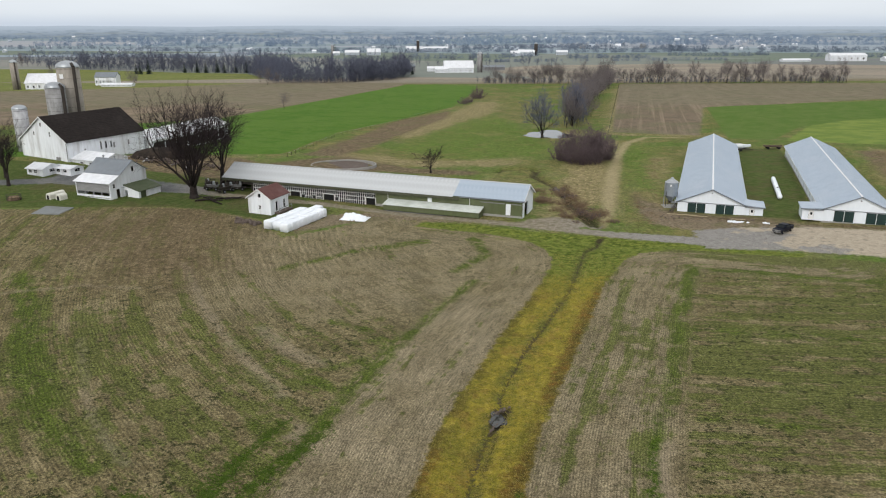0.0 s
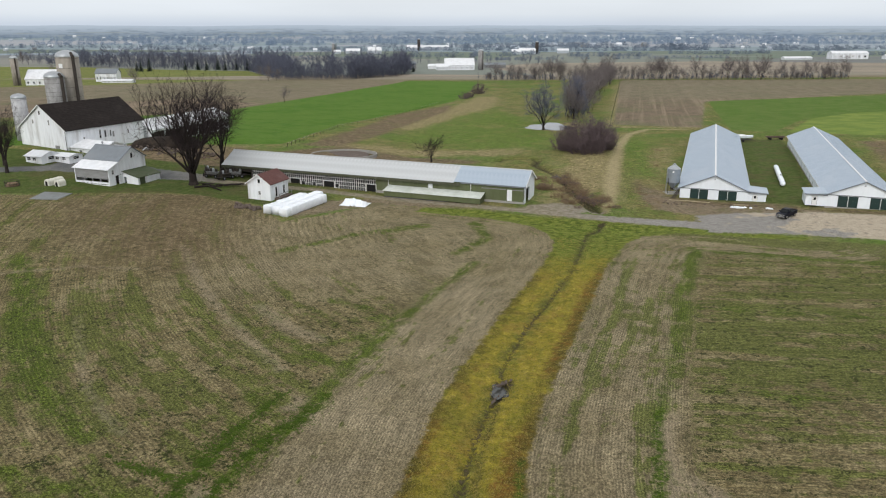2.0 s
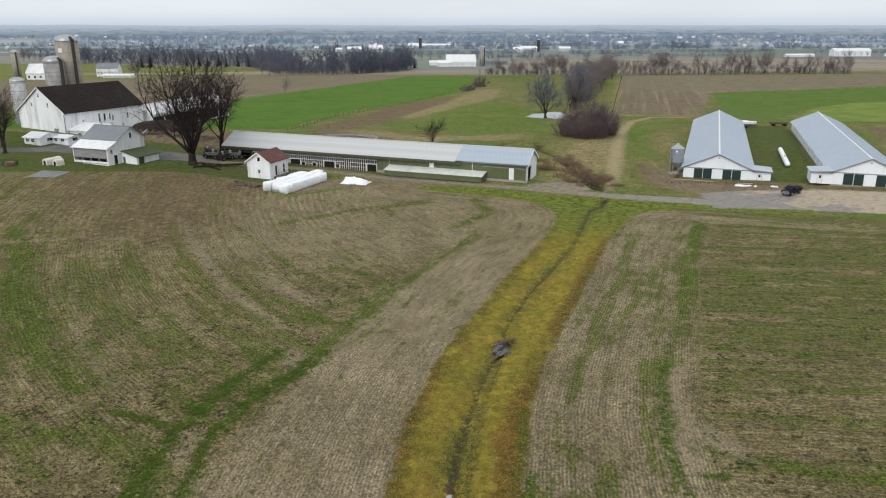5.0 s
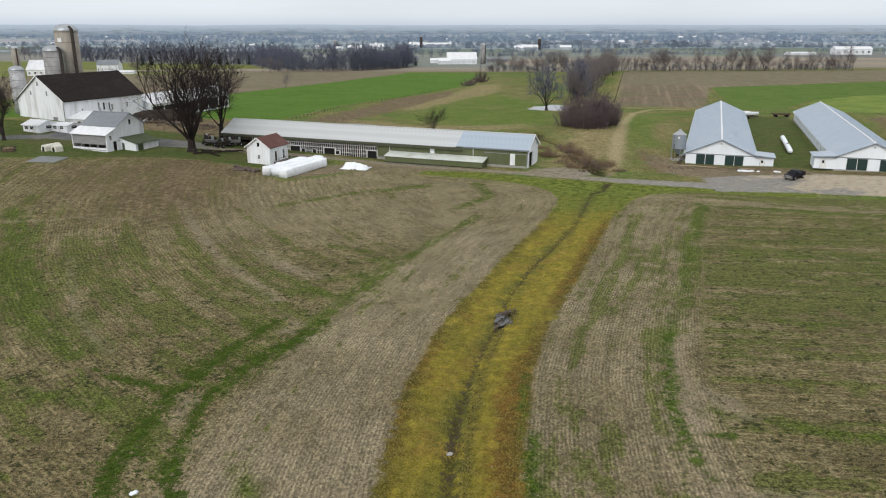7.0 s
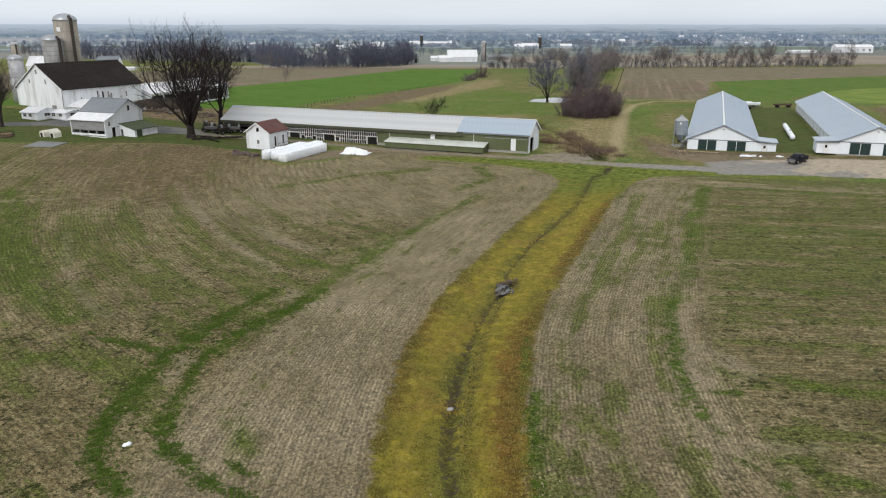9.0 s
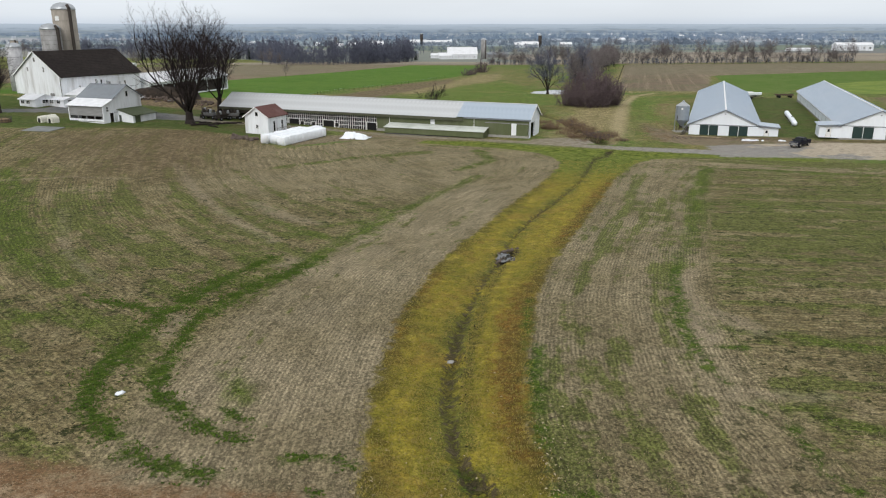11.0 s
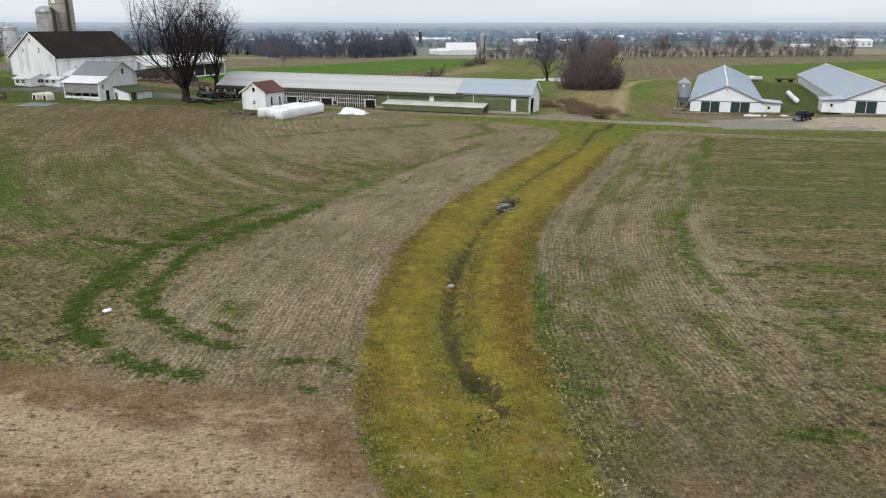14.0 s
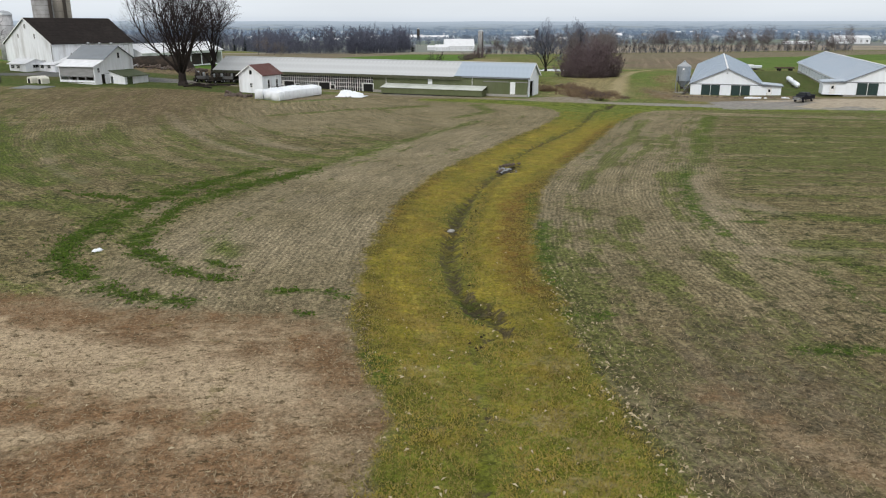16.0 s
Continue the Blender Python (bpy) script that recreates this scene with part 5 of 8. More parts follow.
    part("white_door", Shape().box(2.62, 3.58, 0.04, 0.1, 0.2, 3.0), WHITE, S)
    part("green_wall", Shape().wall(lat1, L, 1.4, he, 0.0, 0.2, [(71.2, 72.3, 1.45, 3.9)]), GREEN_SIDING, S, "olive-green siding")
    part("footing_wall", Shape().wall(lat1, L, -0.6, 1.4, -0.05, 0.22, ()), CONCRETE, S)
    part("white_post_panel", Shape().box(53.2, 54.2, -0.05, -0.003, 1.42, 4.0), WHITE, S, "white panel between the green boards")
    part("white_door_panel", Shape().box(71.22, 72.28, 0.0, 0.08, 1.42, 3.9), WHITE, S, "white door in the green wall")
    part("cornice", Shape().box(65.5, 71.0, -0.07, -0.004, 3.8, 3.95).box(72.4, L, -0.07, -0.004, 3.8, 3.95), BOARD_GREY, S)
    for x in (43.6, 63.1):
        part("downspout", Shape().tube([(x, -0.15, 4.7), (x, -0.12, 1.0)], 0.06, 5), TRIM, S)
    # east gable, its tall doorway, and the back
    e = Shape().wall(0, W, -0.6, he, L - 0.2, L, [(1.6, 4.6, -0.3, 4.0)], "y")
    e.prism([(0, he), (W, he), (W / 2, hr)], L - 0.2, L)
    part("east_gable", e, WHITE_METAL, S, "white metal gable with a tall open doorway")
    part("sliding_door", Shape().box(L + 0.03, L + 0.1, 4.6, 7.6, -0.2, 4.1), WHITE_METAL, S)
    wg = Shape()
    gable_end(wg, 0, 0.2, W, he, hr)
    part("west_gable", wg, GREEN_SIDING, S)
    part("back_wall", Shape().box(0.2, L - 0.2, W - 0.2, W, -0.6, he), GREEN_SIDING, S)
    part("floor", Shape().box(0.2, L - 0.2, 0.2, W - 0.2, -0.6, 0.05), CONCRETE, S)
    for i in range(14):
        x = 5.5 + i * 5.0
        part("post", Shape().box(x - 0.1, x + 0.1, W / 2 - 0.1, W / 2 + 0.1, 0.05, 6.9), BOARD_GREY, S)
    sl = (hr - he) / (W / 2)
    cut = 59.3
    o1, o2 = 0.75, 0.35
    for a, b, o, m, nm in ((-0.4, cut, o1, ROOF_PALE, "weathered pale metal roofing"), (cut, L + 0.4, o2, ROOF_BLUE, "newer blue-grey metal roofing")):
        n = round((b - a) / 0.95)
        w = (b - a) / n
        for y0 in (-o, W + o2):
            k = o if y0 < 0 else o2
            s = Shape().slab(0, w, y0, he - k * sl, W / 2, hr, 0.09).slab(0, 0.05, y0, he - k * sl + 0.09, W / 2, hr + 0.09, 0.018)
            sheet = s.mesh("roof_sheet")
            sheet.materials.append(m)
            for i in range(n):
                part("roof_sheet", sheet, m, S, nm if i == 0 else "", at=pose(a + i * w, 0, 0))
    cap = Shape()
    for sg in (-1, 1):
        cap.slab(-0.4, L + 0.4, W / 2 + sg * 0.25, hr - 0.25 * sl + 0.14, W / 2, hr + 0.14, 0.04)
    part("ridge_cap", cap, ROOF_PALE, S)
    part("deep_fascia", Shape().box(-0.4, 60.8, -o1 - 0.06, -o1 - 0.004, he - o1 * sl - 0.55, he - o1 * sl + 0.06), EAVE_SHADE_OLIVE, S, "deep olive-grey eave board, darkened for the eave shadow")
    part("eave_board", Shape().box(60.8, L + 0.4, -o2 - 0.05, -o2 - 0.003, he - o2 * sl - 0.25, he - o2 * sl + 0.05), ROOF_GREY, S)
    g = Shape()
    for sg in (0, 1):
        y0 = -o2 if sg == 0 else W + o2
        low = [(L + 0.40, y0, he - o2 * sl - 0.2), (L + 0.46, y0, he - o2 * sl - 0.2), (L + 0.46, W / 2, hr - 0.2), (L + 0.40, W / 2, hr - 0.2)]
        g.hexa(low, [(p, q, r + 0.36) for p, q, r in low])
    part("barge_board", g, TRIM, S)
    # the low feeding bunk in front, with a lid of pale sheets
    P = thing("feed_bunk", pose(ox, oy, -1.62, 0, 0.33, yaw), "long olive-green feeding bunk with a pale metal lid beside the shed", "feed bunk")
    b0, b1, d = 43.9, 66.2, 3.5
    part("front_panel", Shape().box(b0, b1, -d, -d + 0.12, 1.05, 2.2), GREEN_SIDING, P)
    part("east_panel", Shape().box(b1 - 0.12, b1, -d + 0.12, -0.08, 0.75, 2.2), GREEN_SIDING, P)
    part("west_panel", Shape().box(b0, b0 + 0.12, -d + 0.12, -0.08, 0.75, 2.2), GREEN_SIDING, P)
    for i in range(4):
        a = b0 - 0.2 + i * (b1 - b0 + 0.4) / 4
        c = a + (b1 - b0 + 0.4) / 4 - 0.02
        s = Shape()
        roof_panel(s, a, c, -d - 0.2, 2.22, -0.15, 2.85, 0.07, 0)
        part("lid_sheet", s, LID, P)
    for i in range(9):
        x = b0 + 0.3 + i * (b1 - b0 - 0.6) / 8
        part("leg", Shape().box(x - 0.09, x + 0.09, -d + 0.13, -d + 0.31, -0.5, 0.9), BOARD_GREY, P)
    part("floor", Shape().box(b0 + 0.12, b1 - 0.12, -d + 0.12, -0.1, 0.75, 0.85), BOARD_GREY, P)
    return S


lattice_shed()


def cottage():
    """A small white outbuilding; local x along the gable front (negative to the west), y along the ridge."""
    W, L, he, hr = 5.58, 7.09, 3.48, 5.35
    C = thing("farm_cottage", pose(-36.84, 153.53, -0.35, 0, 0, -19.9), "small white cottage with a red-brown gabled roof beside the bales", "cottage")
    s = Shape().wall(-W, 0, -0.6, he + 0.2, 0, 0.2, [(-2.95, -2.4, 1.2, 2.0)])
    s.add([(-W, 0, he + 0.2), (0, 0, he + 0.2), (-W / 2, 0, hr + 0.2), (-W, 0.2, he + 0.2), (0, 0.2, he + 0.2), (-W / 2, 0.2, hr + 0.2)], [(0, 1, 2), (5, 4, 3), (0, 3, 4, 1), (1, 4, 5, 2), (2, 5, 3, 0)])
    part("front_gable", s, WHITE, C)
    b = Shape().box(-W, 0, L - 0.2, L, -0.6, he + 0.2)
    b.add([(-W, L - 0.2, he + 0.2), (0, L - 0.2, he + 0.2), (-W / 2, L - 0.2, hr + 0.2), (-W, L, he + 0.2), (0, L, he + 0.2), (-W / 2, L, hr + 0.2)], [(0, 1, 2), (5, 4, 3), (0, 3, 4, 1), (1, 4, 5, 2), (2, 5, 3, 0)])
    part("back_gable", b, WHITE, C)
    part("east_wall", Shape().wall(0.2, L - 0.2, -0.6, he + 0.2, -0.2, 0, [(1.9, 2.7, 0.5, 2.6), (4.9, 5.7, 0.6, 2.6)], "y"), WHITE, C)
    part("west_wall", Shape().box(-W, -W + 0.2, 0.2, L - 0.2, -0.6, he + 0.2), WHITE, C)
    part("floor", Shape().box(-W + 0.2, -0.2, 0.2, L - 0.2, -0.6, 0.1), BOARD_GREY, C)
    # black slab in the doorway imitates the unlit room
    d = part("door", Shape().box(-0.12, -0.06, 1.92, 2.68, 0.52, 2.58), RUBBER, C, "black slab in the doorway for the dark inside")
    part("door_frame", Shape().box(0.003, 0.06, 1.8, 1.9, 0.4, 2.7).box(0.003, 0.06, 2.7, 2.8, 0.4, 2.7).box(0.003, 0.06, 1.9, 2.7, 2.6, 2.7), TRIM, d)
    window(C, "y", 0.0, 4.95, 5.65, 0.7, 2.55, 1)
    window(C, "x", 0.0, -2.92, -2.43, 1.22, 1.98, -1)
    part("loft_window", Shape().box(-2.95, -2.35, -0.04, -0.003, 3.75, 4.55), GLASS, C)
    part("loft_frame", Shape().box(-3.05, -2.95, -0.06, -0.003, 3.65, 4.65).box(-2.35, -2.25, -0.06, -0.003, 3.65, 4.65).box(-2.95, -2.35, -0.06, -0.003, 4.55, 4.65), TRIM, C)
    part("stoop", Shape().box(0.02, 1.3, 1.4, 6.6, -0.6, 0.42), STONE, C, "stone step along the wall")
    part("stoop_rail", Shape().box(1.2, 1.28, 1.4, 1.48, 0.42, 1.3).box(1.2, 1.28, 6.4, 6.48, 0.42, 1.3).box(1.2, 1.28, 1.48, 6.4, 1.2, 1.28).box(1.2, 1.28, 3.9, 3.98, 0.42, 1.2), BOARD_GREY, C)
    sl = (hr - he) / (W / 2)
    for sg in (-1, 1):
        a, c = -W / 2 + sg * (W / 2 + 0.35), -W / 2
        za = he + 0.2 - 0.35 * sl
        low = [(a, -0.4, za), (a, L + 0.3, za), (c, L + 0.3, hr + 0.2), (c, -0.4, hr + 0.2)]
        part("roof", Shape().hexa(low, [(p, q, r + 0.12) for p, q, r in low]), ROOF_RED, C, "red-brown shingled slope")
        for i in range(9):
            k0, k1 = i / 9, (i + 1) / 9
            low = [(a + (c - a) * k0, -0.4, za + (hr + 0.2 - za) * k0 + 0.12), (a + (c - a) * k0, L + 0.3, za + (hr + 0.2 - za) * k0 + 0.12),
                   (a + (c - a) * k1, L + 0.3, za + (hr + 0.2 - za) * k1 + 0.12), (a + (c - a) * k1, -0.4, za + (hr + 0.2 - za) * k1 + 0.12)]
            part("shingle_course", Shape().hexa(low, [(p, q, r + (0.035 if n < 2 else 0.008)) for n, (p, q, r) in enumerate(low)]), ROOF_RED, C)
        low = [(a, -0.45, za - 0.12), (a, -0.405, za - 0.12), (c, -0.405, hr + 0.08), (c, -0.45, hr + 0.08)]
        part("barge_board", Shape().hexa(low, [(p, q, r + 0.24) for p, q, r in low]), TRIM, C)


cottage()


def wagon_barn():
    """The white two-storey barn with its open lean-to; local origin at the lean-to's front right foot."""
    L, D1, D2, hl, he, hr, hb = 10.1, 3.26, 8.35, 3.98, 5.32, 8.03, 5.47
    B = thing("wagon_barn", pose(-75.35, 163.63, 0.45, 0, 0, -21.0), "white wooden barn with grey metal roof and an open lean-to", "barn")
    ym = D1 + D2 / 2
    # gable ends
    for x0, x1, holes in ((-0.2, 0.0, [(0.9, 1.5, 2.7, 3.7), (1.9, 3.0, -0.3, 2.3)]), (-L, -L + 0.2, [])):
        s = Shape()
        s.wall(0, D1, -0.6, hl, x0, x1, [h for h in holes if h[1] < D1], "y")
        s.prism([(0, hl), (D1, hl), (D1, he)], x0, x1)
        s.wall(D1, D1 + D2, -0.6, he, x0, x1, [], "y")
        s.prism([(D1, he), (D1 + D2, he), (D1 + D2, hb), (ym, hr)], x0, x1)
        part("end_wall", s, WHITE, B)
    part("front_wall", Shape().box(-L + 0.2, -0.2, D1, D1 + 0.2, -0.6, he), WHITE, B)
    part("back_wall", Shape().box(-L + 0.2, -0.2, D1 + D2 - 0.2, D1 + D2, -0.6, hb), WHITE, B)
    part("lean_upper_wall", Shape().box(-L + 0.2, -0.2, 0.0, 0.15, 1.75, hl), BOARD_GREY, B, "pale grey boarding over the open bay")
    for i in range(5):
        x = -L + 0.35 + i * (L - 0.7) / 4
        part("post", Shape().box(x - 0.13, x + 0.13, 0.0, 0.22, -0.6, 2.05), BOARD_GREY, B)
    for z in (0.0, 0.6):
        part("rail", Shape().box(-L + 0.2, -0.2, -0.08, -0.002, z, z + 0.46), WHITE, B, "white rail board")
    # floor and inner boards take dark colours to imitate the shaded bay
    part("floor", Shape().box(-L + 0.2, -0.2, 0.2, D1, -0.6, 0.0), BARK, B, "floor coloured dark for the shade of the bay")
    part("inner_boards", Shape().box(-L + 0.2, -0.2, D1 - 0.06, D1 - 0.003, 0.0, hl), DARK_STEEL, B, "inner boarding coloured dark for the shade of the bay")
    s = Shape()
    roof_panel(s, -L - 0.3, 0.3, -0.45, hl - 0.1, D1 + 0.05, he + 0.05, rib=0)
    part("lean_roof", s, ROOF_WHITE, B, "white metal lean-to roof")
    for y0, z0 in ((D1 - 0.35, he + 0.02), (D1 + D2 + 0.4, hb - 0.2)):
        s = Shape()
        roof_panel(s, -L - 0.35, 0.35, y0, z0, ym, hr + 0.03, rib=0)
        part("roof", s, ROOF_GREY, B)
    part("ridge_cap", Shape().slab(-L - 0.35, 0.35, ym - 0.2, hr, ym, hr + 0.15, 0.05).slab(-L - 0.35, 0.35, ym + 0.2, hr, ym, hr + 0.15, 0.05), ROOF_GREY, B)
    for x in (-8.3, -5.0, -1.6):
        v = part("ridge_vent", Shape().lathe(x, ym, [(0.16, hr), (0.16, hr + 0.5), (0.3, hr + 0.55), (0.28, hr + 0.75), (0.05, hr + 0.9)], 10), GALV, B)
    part("loft_pane", Shape().box(0.003, 0.03, 7.05, 7.65, 5.55, 6.7), GLASS, B)
    part("loft_frame", Shape().box(0.003, 0.07, 6.93, 7.05, 5.45, 6.8).box(0.003, 0.07, 7.65, 7.77, 5.45, 6.8).box(0.003, 0.07, 7.05, 7.65, 6.7, 6.8), TRIM, B)
    window(B, "y", 0.0, 0.92, 1.48, 2.72, 3.68, 1)
    part("side_door", Shape().box(0.003, 0.08, 3.1, 4.2, -0.2, 2.3), WHITE, B, "white side door slid open")
    part("door_hinge", Shape().box(0.08, 0.11, 3.1, 4.2, 2.32, 2.38), DARK_STEEL, B)
    # green-roofed shed on the gable side
    G = thing("green_roofed_shed", pose(-75.35, 163.63, 0.45, 0, 0, -21.0), "small white shed with mossy green roof against the barn", "shed")
    g0, g1, w = 4.1, 11.2, 4.3
    f = Shape()
    f.wall(0.03, w, -0.6, 1.75, g0, g0 + 0.12, [(0.3, 1.0, -0.3, 1.7)])
    f.add([(0.03, g0, 1.75), (w, g0, 1.75), (0.03, g0, 2.85), (0.03, g0 + 0.12, 1.75), (w, g0 + 0.12, 1.75), (0.03, g0 + 0.12, 2.85)], [(0, 1, 2), (5, 4, 3), (0, 3, 4, 1), (1, 4, 5, 2), (2, 5, 3, 0)])
    part("front_wall", f, WHITE, G)
    part("side_wall", Shape().wall(g0 + 0.12, g1, -0.6, 1.7, w - 0.12, w, [(g0 + 0.6, g0 + 2.3, -0.4, 1.6)], "y"), WHITE, G)
    part("side_door", Shape().box(w - 0.08, w - 0.02, g0 + 0.62, g0 + 2.28, -0.4, 1.58), ROOF_GREEN, G, "green boarded door")
    part("back_wall", Shape().box(0.03, w - 0.12, g1 - 0.12, g1, -0.6, 1.8), WHITE, G)
    low = [(0.02, g0 - 0.3, 2.9), (w + 0.35, g0 - 0.3, 1.68), (w + 0.35, g1 + 0.3, 1.68), (0.02, g1 + 0.3, 2.9)]
    part("roof", Shape().hexa(low, [(p, q, r + 0.12) for p, q, r in low]), ROOF_GREEN, G)


wagon_barn()


def bank_barn():
    """The big white barn; local x along its long side, y across to the far eave."""
    L, W, he, hr = 26.8, 17.8, 5.62, 11.85
    M = pose(-101.59, 198.6, 2.9, 0, 0, 65.5)
    B = thing("dairy_barn", M, "big weathered white barn with a dark slate roof", "barn")
    s = Shape()
    gable_end(s, 0, 0.25, W, he, hr, ())
    part("west_gable", s, WHITE, B)
    s = Shape()
    gable_end(s, L - 0.25, L, W, he, hr, ())
    part("east_gable", s, WHITE, B)
    part("stone_base", Shape().box(-0.06, L + 0.06, -0.06, W + 0.06, -1.8, -0.02), WHITE, B, "whitewashed stone base")
    holes = [(10.8, 11.4, 2.0, 4.3), (12.6, 13.2, 2.1, 4.1), (13.8, 15.0, 2.2, 3.9), (15.4, 15.9, 1.9, 3.4), (5.4, 5.9, 1.8, 3.0), (2.3, 2.9, 0.7, 1.7), (20.8, 21.3, 2.1, 3.5)]
    part("front_wall", Shape().wall(0.25, L - 0.25, 0, he, 0, 0.25, holes), WHITE, B)
    part("back_wall", Shape().box(0.25, L - 0.25, W - 0.25, W, 0, he), WHITE, B)
    part("floor", Shape().box(0.25, L - 0.25, 0.25, W - 0.25, -0.3, 0.05), BOARD_GREY, B)
    for a, b, c, d in holes[4:] + holes[:1]:
        window(B, "x", 0.0, a + 0.03, b - 0.03, c + 0.03, d - 0.03, -1)
    part("hay_door", Shape().box(12.65, 13.15, 0.05, 0.12, 2.15, 4.05), RUBBER, B)
    part("hay_door", Shape().box(13.85, 14.4, -0.1, -0.003, 2.2, 3.9), WHITE, B)
    part("hay_door", Shape().box(15.4, 15.9, -0.1, -0.003, 1.9, 3.4), BOARD_GREY, B)
    for a, b, c, d in ((8.8, 9.4, 9.3, 10.3), (11.9, 12.4, 6.8, 7.8), (5.7, 6.2, 6.7, 7.9)):
        window(B, "y", 0.0, a, b, c, d, -1)
    part("gable_board", Shape().box(-0.05, -0.003, 5.0, 5.15, -0.2, 4.4).box(-0.05, -0.003, 12.1, 12.25, -0.2, 3.8).box(-0.05, -0.003, 5.15, 12.1, 2.6, 2.75), WHITE, B)
    part("gable_door", Shape().box(-0.09, -0.003, 3.0, 4.6, -1.2, 1.2), BOARD_GREY, B)
    part("drain_pipe", Shape().tube([(-0.12, 0.1, 5.4), (-0.12, 0.1, -0.8)], 0.07, 5), DARK_STEEL, B)
    sl = (hr - he) / (W / 2)
    for y0, y1 in ((-0.5, W / 2), (W + 0.5, W / 2)):
        s = Shape()
        s.slab(-0.45, L + 0.45, y0, he - 0.5 * sl, y1, hr, 0.14)
        for i in range(16):
            k0, k1 = i / 16, (i + 1) / 16
            ya, yb = y0 + (y1 - y0) * k0, y0 + (y1 - y0) * k1
            za, zb = he - 0.5 * sl + (hr - he + 0.5 * sl) * k0 + 0.14, he - 0.5 * sl + (hr - he + 0.5 * sl) * k1 + 0.14
            low = [(-0.45, ya, za), (L + 0.45, ya, za), (L + 0.45, yb, zb), (-0.45, yb, zb)]
            part("slate_course", Shape().hexa(low, [(p, q, r + (0.04 if n < 2 else 0.008)) for n, (p, q, r) in enumerate(low)]), ROOF_DARK, B)
        part("roof", s, ROOF_DARK, B, "dark brown-black slate slope")
        low = [(-0.50, y0, he - 0.5 * sl - 0.15), (-0.452, y0, he - 0.5 * sl - 0.15), (-0.452, y1, hr - 0.15), (-0.50, y1, hr - 0.15)]
        part("barge_board", Shape().hexa(low, [(p, q, r + 0.3) for p, q, r in low]), TRIM, B)
    # milk-house ell towards the lane
    E = thing("milk_house", M, "low white milk house with a white metal roof beside the barn", "outbuilding")
    x0, x1, y0, y1, h0, h1 = 0.8, 9.6, -11.5, -0.08, 1.0, 2.5
    xm = (x0 + x1) / 2
    part("front_wall", Shape().wall(y0, y1, -1.9, h0, x0, x0 + 0.2, [(-4.6, -3.4, -0.5, 0.4), (-8.0, -6.8, -0.5, 0.4)], "y"), WHITE, E)
    part("back_wall", Shape().box(x1 - 0.2, x1, y0, y1, -1.9, h0), WHITE, E)
    s = Shape().box(x0 + 0.2, x1 - 0.2, y0, y0 + 0.2, -1.9, h0)
    s.add([(x0, y0, h0), (x1, y0, h0), (xm, y0, h1), (x0, y0 + 0.2, h0), (x1, y0 + 0.2, h0), (xm, y0 + 0.2, h1)], [(0, 1, 2), (5, 4, 3), (0, 3, 4, 1), (1, 4, 5, 2), (2, 5, 3, 0)])
    part("end_wall", s, WHITE, E)
    for a in (-4.55, -7.95):
        window(E, "y", x0, a, a + 1.1, -0.46, 0.36, -1)
    for sg in (-1, 1):
        a = xm + sg * ((x1 - x0) / 2 + 0.4)
        low = [(a, y0 - 0.4, h0 - 0.12), (a, y1, h0 - 0.12), (xm, y1, h1), (xm, y0 - 0.4, h1)]
        part("roof", Shape().hexa(low, [(p, q, r + 0.1) for p, q, r in low]), ROOF_WHITE, E)


bank_barn()


def white_annex(x, y, z, yaw, L, D, he, hr, wins, name, label):
    A = thing(name, pose(x, y, z, 0, 0, yaw), label, "outbuilding")
    part("front_wall", Shape().wall(0, L, -0.8, he, 0, 0.18, [(a, a + 1.1, 0.8, 1.6) for a in wins]), WHITE, A)
    part("back_wall", Shape().box(0, L, D - 0.18, D, -0.8, he), WHITE, A)
    for a in (0, L - 0.18):
        s = Shape()
        s.wall(0.18, D - 0.18, -0.8, he, a, a + 0.18, (), "y")
        s.prism([(0, he), (D, he), (D / 2, hr)], a, a + 0.18)
        part("end_wall", s, WHITE, A)
    for a in wins:
        window(A, "x", 0.0, a + 0.03, a + 1.07, 0.83, 1.57, -1)
    window(A, "y", L, D / 2 - 0.8, D / 2 + 0.8, 0.9, 1.6, 1)
    sl = (hr - he) / (D / 2)
    for y0 in (-0.35, D + 0.35):
        s = Shape()
        roof_panel(s, -0.3, L + 0.3, y0, he - 0.35 * sl, D / 2, hr)
        part("roof", s, ROOF_WHITE, A)
    return A


white_annex(-105.4, 184.6, 2.2, -21, 5.4, 5.6, 1.9, 2.9, (0.6, 2.4), "wash_house", "small white outbuilding with white roof and dark windows")
white_annex(-99.8, 186.4, 2.1, -21, 6.0, 4.2, 1.7, 2.2, (1.4, 3.6), "tool_shed", "low white flat-roofed shed joining the barn")


